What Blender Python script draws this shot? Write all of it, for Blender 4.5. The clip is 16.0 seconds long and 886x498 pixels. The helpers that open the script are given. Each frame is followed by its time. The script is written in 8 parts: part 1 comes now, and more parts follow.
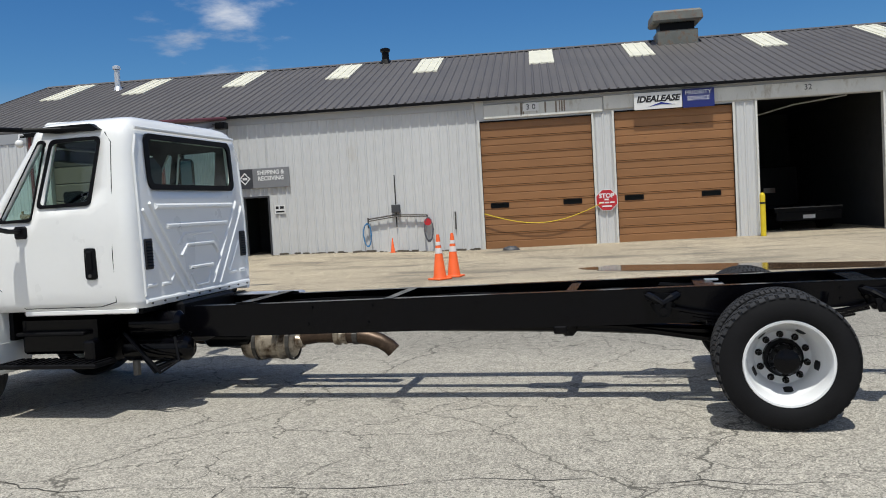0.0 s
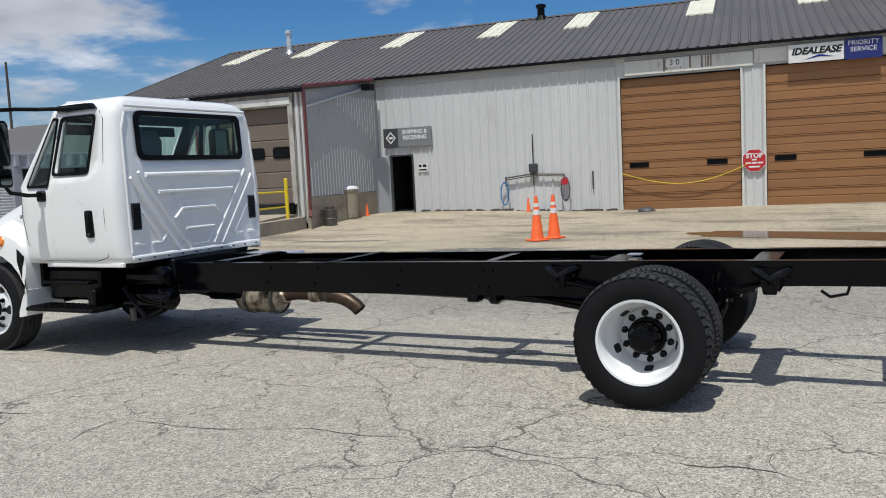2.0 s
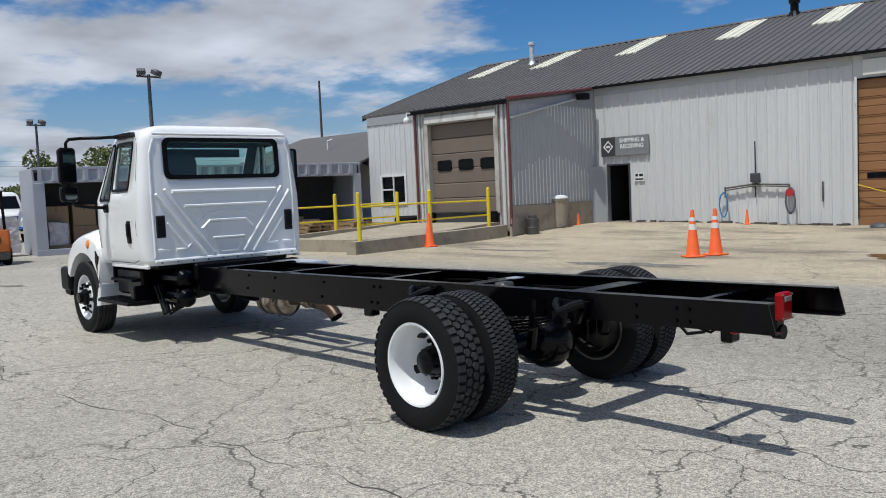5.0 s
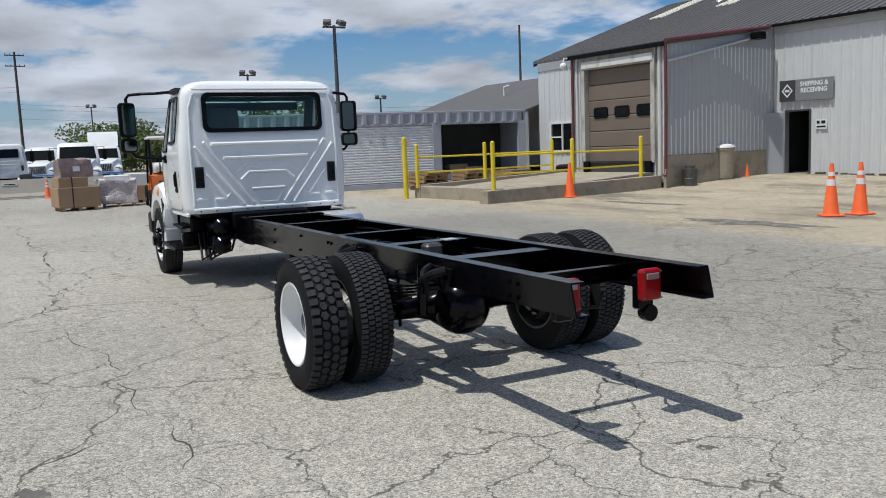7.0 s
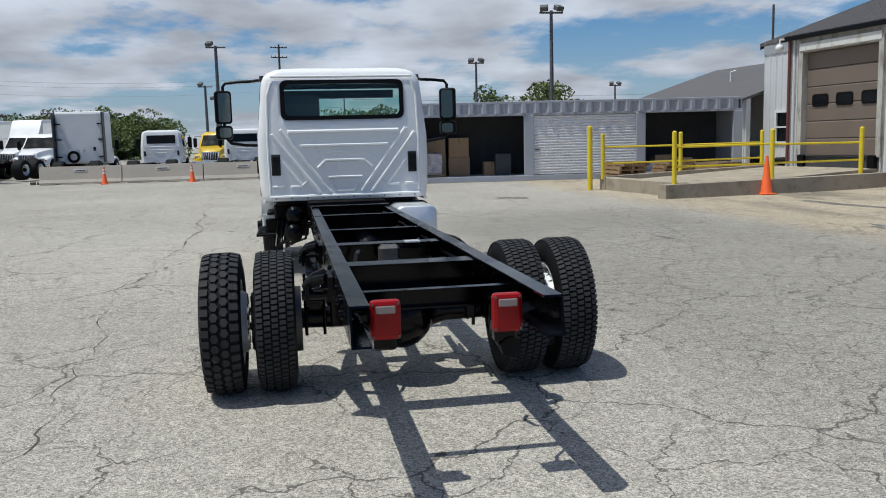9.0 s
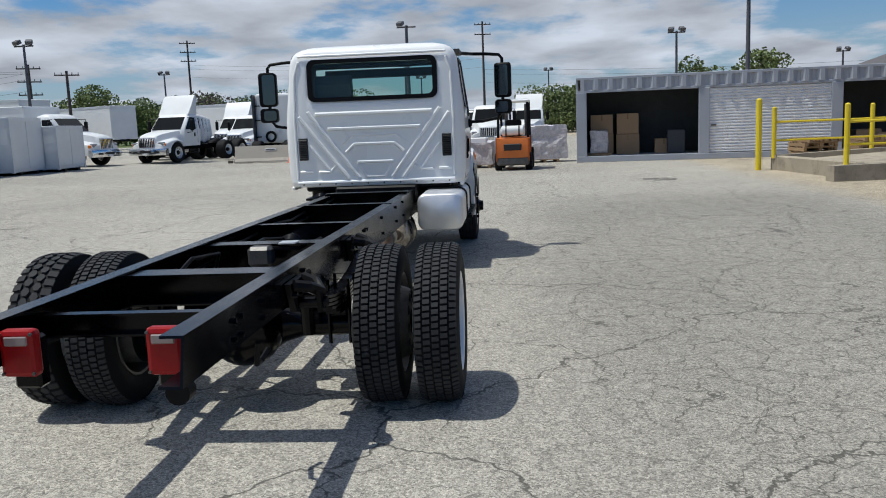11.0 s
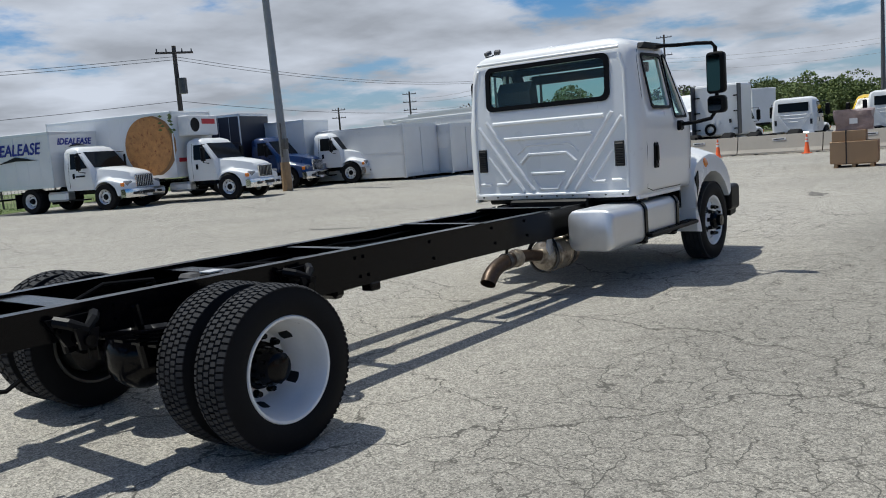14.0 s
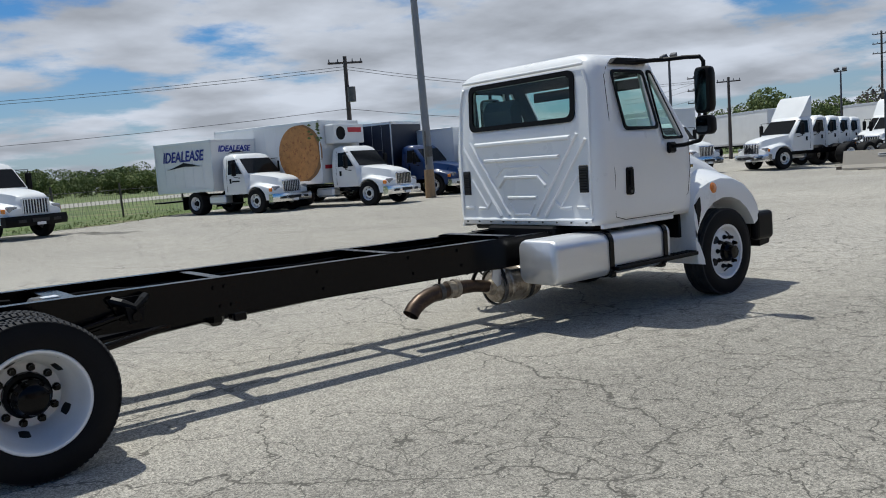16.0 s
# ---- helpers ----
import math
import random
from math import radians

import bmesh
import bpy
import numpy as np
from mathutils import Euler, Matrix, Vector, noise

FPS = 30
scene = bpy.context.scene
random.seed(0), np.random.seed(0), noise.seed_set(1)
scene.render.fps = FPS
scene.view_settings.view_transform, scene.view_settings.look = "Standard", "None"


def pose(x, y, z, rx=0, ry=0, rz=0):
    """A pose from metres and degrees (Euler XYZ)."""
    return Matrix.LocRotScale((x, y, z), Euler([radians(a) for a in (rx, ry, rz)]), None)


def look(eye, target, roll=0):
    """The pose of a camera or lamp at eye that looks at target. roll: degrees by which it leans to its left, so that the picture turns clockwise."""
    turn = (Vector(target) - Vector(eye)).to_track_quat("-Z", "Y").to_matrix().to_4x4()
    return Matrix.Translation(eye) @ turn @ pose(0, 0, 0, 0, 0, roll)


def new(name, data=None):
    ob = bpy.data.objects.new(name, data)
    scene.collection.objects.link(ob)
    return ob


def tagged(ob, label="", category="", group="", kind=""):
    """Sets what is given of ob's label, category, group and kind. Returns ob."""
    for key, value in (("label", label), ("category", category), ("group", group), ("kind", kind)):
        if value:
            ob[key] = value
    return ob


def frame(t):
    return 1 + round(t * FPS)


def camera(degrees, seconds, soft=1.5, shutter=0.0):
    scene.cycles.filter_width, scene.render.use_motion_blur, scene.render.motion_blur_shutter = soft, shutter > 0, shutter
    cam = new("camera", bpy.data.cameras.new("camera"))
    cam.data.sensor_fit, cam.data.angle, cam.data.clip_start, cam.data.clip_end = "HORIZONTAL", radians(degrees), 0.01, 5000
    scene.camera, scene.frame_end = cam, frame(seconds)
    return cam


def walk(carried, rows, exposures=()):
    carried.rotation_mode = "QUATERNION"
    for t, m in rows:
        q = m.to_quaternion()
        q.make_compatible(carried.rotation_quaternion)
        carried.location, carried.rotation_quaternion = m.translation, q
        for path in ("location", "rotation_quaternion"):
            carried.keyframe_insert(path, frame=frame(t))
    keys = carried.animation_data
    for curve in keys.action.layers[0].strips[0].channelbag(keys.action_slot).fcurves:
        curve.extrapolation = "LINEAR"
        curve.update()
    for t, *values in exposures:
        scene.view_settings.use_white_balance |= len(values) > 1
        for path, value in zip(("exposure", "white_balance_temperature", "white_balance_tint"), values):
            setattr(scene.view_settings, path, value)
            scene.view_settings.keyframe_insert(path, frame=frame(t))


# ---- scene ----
cam = camera(56.0, 16.0, soft=1.0)
METRES, EYE, TILT, LEAN, TURN = 17.442, 1.5, 0.0, 0.0, 13.6
ROWS = [
    (0.0, 0.0, 0.0, 0.0, -0.16, -2.83, 3.24),
    (0.5, 0.0313, -0.008, 0.0001, 1.73, -3.13, 3.2),
    (1.0, 0.0608, -0.009, -0.0011, 7.58, -4.04, 3.05),
    (1.5, 0.0912, -0.0079, -0.0004, 9.62, -5.01, 2.8),
    (2.0, 0.1227, -0.0067, 0.0012, 13.51, -5.19, 2.81),
    (2.5, 0.1511, 0.0012, 0.0016, 16.88, -5.09, 2.82),
    (3.0, 0.1817, 0.0066, 0.0011, 20.83, -5.15, 3.2),
    (5.5, 0.3232, 0.068, -0.0002, 37.65, -4.71, 2.17),
    (6.0, 0.3452, 0.089, -0.002, 41.24, -6.17, 2.22),
    (6.5, 0.3643, 0.1123, -0.0011, 44.73, -6.76, 2.42),
    (7.0, 0.3825, 0.1368, 0.0007, 49.03, -7.0, 2.21),
    (7.5, 0.3925, 0.1652, 0.0004, 53.95, -7.15, 2.43),
    (8.0, 0.4055, 0.1936, -0.0002, 56.21, -7.26, 1.94),
    (8.5, 0.4106, 0.2213, -0.001, 62.98, -6.79, 1.28),
    (9.0, 0.4131, 0.2506, -0.001, 66.01, -7.31, 1.46),
    (11.5, 0.3963, 0.4089, -0.0012, 86.01, -8.19, 2.66),
    (12.0, 0.3904, 0.4403, -0.0004, 91.89, -7.78, 3.46),
    (12.5, 0.3784, 0.4686, -0.0003, 98.98, -7.72, 4.45),
    (13.0, 0.3696, 0.5004, -0.0011, 103.43, -7.7, 4.15),
    (13.5, 0.3555, 0.5293, -0.0025, 108.54, -7.42, 4.36),
    (14.0, 0.3428, 0.5586, -0.0017, 114.02, -7.08, 4.4),
    (14.5, 0.3287, 0.5868, -0.0003, 116.75, -6.3, 4.11),
    (15.0, 0.3069, 0.612, -0.0, 120.31, -5.94, 4.07),
    (15.5, 0.2875, 0.6389, 0.0001, 124.28, -6.12, 4.04),
    (16.0, 0.2627, 0.6614, -0.0008, 127.74, -5.84, 3.99),
]
walk(cam, [(t, pose(0, 0, EYE, TILT, LEAN, TURN) @ pose(METRES * x, METRES * y, METRES * z, 90 + pitch, roll, yaw)) for t, x, y, z, yaw, pitch, roll in ROWS],
     exposures=[(0.0, -0.02, 6300, 7), (5.0, -0.06, 6130, 7), (9.0, -0.07, 6130, 6), (16.0, -0.07, 6180, 6)])

# ---- world, sun ----
def node(nt, kind, x=0, y=0, **kw):
    n = nt.nodes.new(kind)
    n.location = (x, y)
    for k, v in kw.items():
        n.inputs[k.replace("_", " ")].default_value = v
    return n


SUN_EL = 70.0
world = bpy.data.worlds.new("sky")
scene.world = world
world.use_nodes = True
wt = world.node_tree
wt.nodes.clear()
sky = wt.nodes.new("ShaderNodeTexSky")
sky.sky_type, sky.sun_disc = "NISHITA", False
sky.sun_elevation, sky.sun_rotation = radians(SUN_EL), radians(180)
sky.air_density, sky.dust_density, sky.ozone_density = 1.0, 0.2, 1.6
tc = wt.nodes.new("ShaderNodeTexCoord")
sep = wt.nodes.new("ShaderNodeSeparateXYZ")
wt.links.new(tc.outputs["Generated"], sep.inputs[0])


def wmath(op, a, b=None):
    n = wt.nodes.new("ShaderNodeMath")
    n.operation = op
    for i, v in enumerate((a, b)):
        if v is None:
            continue
        if isinstance(v, (int, float)):
            n.inputs[i].default_value = v
        else:
            wt.links.new(v, n.inputs[i])
    return n.outputs[0]


# clouds on a flat layer overhead: direction over height
hgt = wmath("ADD", wmath("MAXIMUM", sep.outputs[2], 0.0), 0.16)
cx, cy = wmath("DIVIDE", sep.outputs[0], hgt), wmath("DIVIDE", sep.outputs[1], hgt)
comb = wt.nodes.new("ShaderNodeCombineXYZ")
wt.links.new(cx, comb.inputs[0])
wt.links.new(cy, comb.inputs[1])
n1 = node(wt, "ShaderNodeTexNoise", Scale=1.15, Detail=9.0, Roughness=0.56)
n2 = node(wt, "ShaderNodeTexNoise", Scale=0.35, Detail=2.0)
wt.links.new(comb.outputs[0], n1.inputs["Vector"])
wt.links.new(comb.outputs[0], n2.inputs["Vector"])
# more cloud towards the west than over the building
bias = wmath("ADD", wmath("MULTIPLY", sep.outputs[1], -0.10), wmath("MULTIPLY", sep.outputs[0], -0.085))
cover = wmath("ADD", wmath("ADD", n1.outputs[0], wmath("MULTIPLY", wmath("SUBTRACT", n2.outputs[0], 0.5), 0.35)), wmath("ADD", bias, wmath("ADD", wmath("MULTIPLY", sep.outputs[2], -0.12), wmath("MULTIPLY", wmath("POWER", wmath("MAXIMUM", sep.outputs[2], 0.0), 2.0), 0.25))))
mask = wt.nodes.new("ShaderNodeMapRange")
mask.interpolation_type = "SMOOTHSTEP"
wt.links.new(cover, mask.inputs[0])
mask.inputs[1].default_value, mask.inputs[2].default_value = 0.485, 0.60
n3 = node(wt, "ShaderNodeTexNoise", Scale=1.6, Detail=6.0)
wt.links.new(comb.outputs[0], n3.inputs["Vector"])
shade = wt.nodes.new("ShaderNodeMapRange")
wt.links.new(n3.outputs[0], shade.inputs[0])
shade.inputs[1].default_value, shade.inputs[2].default_value = 0.35, 0.65
shade.inputs[3].default_value, shade.inputs[4].default_value = 5.0, 9.0
cloud = wt.nodes.new("ShaderNodeMix")
cloud.data_type = "RGBA"
wt.links.new(mask.outputs[0], cloud.inputs[0])
tint = wt.nodes.new("ShaderNodeVectorMath")
tint.operation = "SCALE"
tint.inputs[0].default_value = (0.95, 0.98, 1.09)
wt.links.new(shade.outputs[0], tint.inputs["Scale"])
hs = wt.nodes.new("ShaderNodeHueSaturation")
hs.inputs["Saturation"].default_value, hs.inputs["Value"].default_value = 1.3, 0.95
wt.links.new(sky.outputs[0], hs.inputs["Color"])
haze = wt.nodes.new("ShaderNodeMix")
haze.data_type = "RGBA"
hz = wt.nodes.new("ShaderNodeMapRange")
wt.links.new(sep.outputs[2], hz.inputs[0])
hz.inputs[1].default_value, hz.inputs[2].default_value, hz.inputs[3].default_value, hz.inputs[4].default_value = -0.02, 0.16, 0.9, 0.0
wt.links.new(hz.outputs[0], haze.inputs[0])
blu = wt.nodes.new("ShaderNodeVectorMath")
blu.operation = "MULTIPLY"
wt.links.new(hs.outputs[0], blu.inputs[0])
blu.inputs[1].default_value = (0.66, 0.89, 1.12)
wt.links.new(blu.outputs[0], haze.inputs[6])
haze.inputs[7].default_value = (4.4, 5.0, 6.2, 1)
wt.links.new(haze.outputs[2], cloud.inputs[6])
wt.links.new(tint.outputs[0], cloud.inputs[7])
bg = wt.nodes.new("ShaderNodeBackground")
bg.inputs[1].default_value = 0.08
wo = wt.nodes.new("ShaderNodeOutputWorld")
wt.links.new(cloud.outputs[2], bg.inputs[0])
wt.links.new(bg.outputs[0], wo.inputs[0])

sun_data = bpy.data.lights.new("sun", "SUN")
sun_data.energy, sun_data.angle, sun_data.color = 3.9, radians(0.6), (1.0, 0.955, 0.875)
sun = new("sun", sun_data)
sun.matrix_world = look((2.1, -34 * math.cos(radians(SUN_EL)), 34 * math.sin(radians(SUN_EL))), (0, 0, 0))


# ---- materials ----
def mat(name, col, rough=0.6, metal=0.0, var=0.2, scale=3.0, fine=60.0, bump=0.0, coat=0.0, rnd=0.0, dirt=None, dirt_at=(0.6, 0.75), stretch=(1, 1, 1), bumpdist=0.01, spec=0.5):
    m = bpy.data.materials.new(name)
    m.use_nodes = True
    nt = m.node_tree
    b = nt.nodes["Principled BSDF"]
    b.inputs["Roughness"].default_value, b.inputs["Metallic"].default_value = rough, metal
    b.inputs["Coat Weight"].default_value = coat
    b.inputs["Specular IOR Level"].default_value = spec
    b.inputs["Coat Roughness"].default_value = 0.05
    tcn = nt.nodes.new("ShaderNodeTexCoord")
    mp = nt.nodes.new("ShaderNodeMapping")
    mp.inputs["Scale"].default_value = stretch
    nt.links.new(tcn.outputs["Object"], mp.inputs[0])
    a = node(nt, "ShaderNodeTexNoise", Scale=scale, Detail=5.0)
    f = node(nt, "ShaderNodeTexNoise", Scale=fine, Detail=3.0)
    for n in (a, f):
        nt.links.new(mp.outputs[0], n.inputs["Vector"])
    mx = nt.nodes.new("ShaderNodeMath")
    mx.operation = "MULTIPLY_ADD"
    nt.links.new(f.outputs[0], mx.inputs[0])
    mx.inputs[1].default_value = 0.45
    nt.links.new(a.outputs[0], mx.inputs[2])
    mr = nt.nodes.new("ShaderNodeMapRange")
    nt.links.new(mx.outputs[0], mr.inputs[0])
    mr.inputs[1].default_value, mr.inputs[2].default_value = 0.4, 1.05
    mr.inputs[3].default_value, mr.inputs[4].default_value = 1 - var, 1 + var
    src = mr.outputs[0]
    if rnd:
        oi = nt.nodes.new("ShaderNodeObjectInfo")
        r2 = nt.nodes.new("ShaderNodeMapRange")
        nt.links.new(oi.outputs["Random"], r2.inputs[0])
        r2.inputs[3].default_value, r2.inputs[4].default_value = 1 - rnd, 1 + rnd
        mm = nt.nodes.new("ShaderNodeMath")
        mm.operation = "MULTIPLY"
        nt.links.new(src, mm.inputs[0])
        nt.links.new(r2.outputs[0], mm.inputs[1])
        src = mm.outputs[0]
    vm = nt.nodes.new("ShaderNodeVectorMath")
    vm.operation = "SCALE"
    vm.inputs[0].default_value = col
    nt.links.new(src, vm.inputs["Scale"])
    out = vm.outputs[0]
    if dirt:
        d = node(nt, "ShaderNodeTexNoise", Scale=scale * 1.7, Detail=8.0, Roughness=0.65)
        nt.links.new(mp.outputs[0], d.inputs["Vector"])
        dm = nt.nodes.new("ShaderNodeMapRange")
        nt.links.new(d.outputs[0], dm.inputs[0])
        dm.inputs[1].default_value, dm.inputs[2].default_value = dirt_at
        mixc = nt.nodes.new("ShaderNodeMix")
        mixc.data_type = "RGBA"
        nt.links.new(dm.outputs[0], mixc.inputs[0])
        nt.links.new(out, mixc.inputs[6])
        mixc.inputs[7].default_value = (*dirt, 1)
        out = mixc.outputs[2]
    nt.links.new(out, b.inputs["Base Color"])
    rr = nt.nodes.new("ShaderNodeMapRange")
    nt.links.new(a.outputs[0], rr.inputs[0])
    rr.inputs[3].default_value, rr.inputs[4].default_value = max(rough - 0.12, 0.03), min(rough + 0.12, 1)
    nt.links.new(rr.outputs[0], b.inputs["Roughness"])
    if bump:
        bp = nt.nodes.new("ShaderNodeBump")
        bp.inputs["Strength"].default_value, bp.inputs["Distance"].default_value = bump, bumpdist
        nt.links.new(f.outputs[0], bp.inputs["Height"])
        nt.links.new(bp.outputs[0], b.inputs["Normal"])
    return m


def glass_mat(name, tintc, gloss=1.0):
    m = bpy.data.materials.new(name)
    m.use_nodes = True
    nt = m.node_tree
    nt.nodes.clear()
    tr = nt.nodes.new("ShaderNodeBsdfTransparent")
    tr.inputs[0].default_value = (*tintc, 1)
    gl = nt.nodes.new("ShaderNodeBsdfGlossy")
    gl.inputs["Roughness"].default_value = 0.02
    lw = nt.nodes.new("ShaderNodeLayerWeight")
    lw.inputs[0].default_value = 0.5
    pw = nt.nodes.new("ShaderNodeMath")
    pw.operation = "POWER"
    nt.links.new(lw.outputs["Facing"], pw.inputs[0])
    pw.inputs[1].default_value = 4.5
    k = nt.nodes.new("ShaderNodeMath")
    k.operation = "MULTIPLY_ADD"
    k.inputs[1].default_value, k.inputs[2].default_value = 0.85 * gloss, 0.04 * gloss
    nt.links.new(pw.outputs[0], k.inputs[0])
    mix = nt.nodes.new("ShaderNodeMixShader")
    nt.links.new(k.outputs[0], mix.inputs[0])
    nt.links.new(tr.outputs[0], mix.inputs[1])
    nt.links.new(gl.outputs[0], mix.inputs[2])
    o = nt.nodes.new("ShaderNodeOutputMaterial")
    nt.links.new(mix.outputs[0], o.inputs[0])
    return m


def ground_mat():
    m = bpy.data.materials.new("worn_asphalt")
    m.use_nodes = True
    nt = m.node_tree
    b = nt.nodes["Principled BSDF"]
    b.inputs["Roughness"].default_value, b.inputs["Diffuse Roughness"].default_value = 0.85, 0.15
    tcn = nt.nodes.new("ShaderNodeTexCoord")
    P = tcn.outputs["Object"]

    def mth(op, a, b2=None, c=None):
        n = nt.nodes.new("ShaderNodeMath")
        n.operation = op
        for i, v in enumerate((a, b2, c)):
            if v is None:
                continue
            if isinstance(v, (int, float)):
                n.inputs[i].default_value = v
            else:
                nt.links.new(v, n.inputs[i])
        return n.outputs[0]

    def rng(src, a, b2, c, d, smooth=False):
        n = nt.nodes.new("ShaderNodeMapRange")
        if smooth:
            n.interpolation_type = "SMOOTHSTEP"
        nt.links.new(src, n.inputs[0])
        for i, v in enumerate((a, b2, c, d)):
            n.inputs[i + 1].default_value = v
        return n.outputs[0]

    def noi(scale, detail=4.0, rough=0.5, vec=P):
        n = node(nt, "ShaderNodeTexNoise", Scale=scale, Detail=detail, Roughness=rough)
        nt.links.new(vec, n.inputs["Vector"])
        return n

    # warp
    w = noi(1.3, 5.0, 0.6)
    vs = nt.nodes.new("ShaderNodeVectorMath")
    vs.operation = "SUBTRACT"
    nt.links.new(w.outputs["Color"], vs.inputs[0])
    vs.inputs[1].default_value = (0.5, 0.5, 0.5)
    vk = nt.nodes.new("ShaderNodeVectorMath")
    vk.operation = "SCALE"
    nt.links.new(vs.outputs[0], vk.inputs[0])
    vk.inputs["Scale"].default_value = 0.9
    va = nt.nodes.new("ShaderNodeVectorMath")
    nt.links.new(P, va.inputs[0])
    nt.links.new(vk.outputs[0], va.inputs[1])

    def cracks(scale, width, gate):
        v = nt.nodes.new("ShaderNodeTexVoronoi")
        v.feature, v.voronoi_dimensions = "DISTANCE_TO_EDGE", "2D"
        v.inputs["Scale"].default_value = scale
        nt.links.new(va.outputs[0], v.inputs["Vector"])
        line = rng(v.outputs[0], width * 0.35, width, 1.0, 0.0)
        return mth("MULTIPLY", line, gate)

    g1 = rng(noi(0.45, 3.0).outputs[0], 0.40, 0.52, 0.15, 1.0)
    pxy = nt.nodes.new("ShaderNodeSeparateXYZ")
    nt.links.new(va.outputs[0], pxy.inputs[0])
    worn = mth("MULTIPLY", rng(pxy.outputs[1], 7.4, 9.2, 0.0, 1.0, True), mth("MULTIPLY", rng(pxy.outputs[1], 12.5, 14.5, 1.0, 0.0, True), rng(pxy.outputs[0], -13.0, -8.0, 0.0, 1.0, True)))
    g2 = mth("MAXIMUM", rng(noi(0.28, 2.0).outputs[0], 0.46, 0.58, 0.0, 0.75), mth("MULTIPLY", worn, rng(noi(1.1, 3.0).outputs[0], 0.34, 0.5, 0.25, 1.0)))
    g0 = rng(noi(0.16, 2.0).outputs[0], 0.34, 0.5, 0.35, 1.0)
    big = cracks(0.42, 0.006, g0)
    mid = cracks(1.15, 0.010, g1)
    small = cracks(3.9, 0.028, g2)
    crack = mth("MINIMUM", mth("ADD", mth("ADD", big, mid), mth("MULTIPLY", small, 0.95)), 1.0)
    # stones in the surface
    st = nt.nodes.new("ShaderNodeTexVoronoi")
    st.inputs["Scale"].default_value = 95.0
    nt.links.new(P, st.inputs["Vector"])
    stone = rng(st.outputs["Color"], 0.0, 1.0, 0.36, 1.58)
    fine = rng(noi(150.0, 3.0).outputs[0], 0.32, 0.68, 0.6, 1.4)
    mott = rng(noi(9.0, 7.0, 0.7).outputs[0], 0.3, 0.7, 0.82, 1.18)
    patch = rng(noi(0.12, 5.0, 0.6).outputs[0], 0.35, 0.65, 0.86, 1.1)
    # asphalt tone drops by up to 24% inside the worn zone
    region_tone = mth("SUBTRACT", 1.0, mth("MULTIPLY", worn, 0.24))
    val = mth("MULTIPLY", mth("MULTIPLY", stone, fine), mth("MULTIPLY", mth("MULTIPLY", mott, region_tone), patch))
    warm = nt.nodes.new("ShaderNodeMix")
    warm.data_type = "RGBA"
    nt.links.new(noi(0.09, 4.0).outputs[0], warm.inputs[0])
    warm.inputs[6].default_value = (0.376, 0.344, 0.286, 1)
    warm.inputs[7].default_value = (0.360, 0.340, 0.298, 1)
    base = nt.nodes.new("ShaderNodeVectorMath")
    base.operation = "SCALE"
    nt.links.new(warm.outputs[2], base.inputs[0])
    nt.links.new(val, base.inputs["Scale"])
    tan = nt.nodes.new("ShaderNodeMix")
    tan.data_type, tan.blend_type = "RGBA", "MULTIPLY"
    sp0 = nt.nodes.new("ShaderNodeSeparateXYZ")
    nt.links.new(va.outputs[0], sp0.inputs[0])
    nt.links.new(rng(sp0.outputs[1], 13.5, 14.3, 0.0, 1.0), tan.inputs[0])
    nt.links.new(base.outputs[0], tan.inputs[6])
    tan.inputs[7].default_value = (1.10, 1.0, 0.85, 1)
    # oil drips and scuffs
    spot = nt.nodes.new("ShaderNodeTexVoronoi")
    spot.inputs["Scale"].default_value = 0.9
    nt.links.new(va.outputs[0], spot.inputs["Vector"])
    drip = rng(spot.outputs["Distance"], 0.03, 0.06, 0.55, 0.0)
    # long stains before the building
    mp = nt.nodes.new("ShaderNodeMapping")
    mp.inputs["Scale"].default_value = (0.30, 0.72, 1)
    nt.links.new(P, mp.inputs[0])
    stain = noi(1.0, 8.0, 0.68, mp.outputs[0])
    sp = nt.nodes.new("ShaderNodeSeparateXYZ")
    nt.links.new(P, sp.inputs[0])
    zone = rng(sp.outputs[1], 12.5, 17.0, 0.0, 1.0)
    stn = mth("MULTIPLY", rng(stain.outputs[0], 0.50, 0.63, 0.0, 0.78), zone)
    drk = nt.nodes.new("ShaderNodeMix")
    drk.data_type = "RGBA"
    nt.links.new(mth("MAXIMUM", stn, drip), drk.inputs[0])
    nt.links.new(tan.outputs[2], drk.inputs[6])
    drk.inputs[7].default_value = (0.13, 0.115, 0.09, 1)
    fin = nt.nodes.new("ShaderNodeMix")
    fin.data_type = "RGBA"
    nt.links.new(mth("MULTIPLY", crack, 0.82), fin.inputs[0])
    nt.links.new(drk.outputs[2], fin.inputs[6])
    fin.inputs[7].default_value = (0.06, 0.055, 0.045, 1)
    nt.links.new(fin.outputs[2], b.inputs["Base Color"])
    hgt2 = mth("SUBTRACT", mth("MULTIPLY", stone, 0.35), mth("MULTIPLY", crack, 1.5))
    bp = nt.nodes.new("ShaderNodeBump")
    bp.inputs["Strength"].default_value, bp.inputs["Distance"].default_value = 0.55, 0.006
    nt.links.new(hgt2, bp.inputs["Height"])
    nt.links.new(bp.outputs[0], b.inputs["Normal"])
    return m


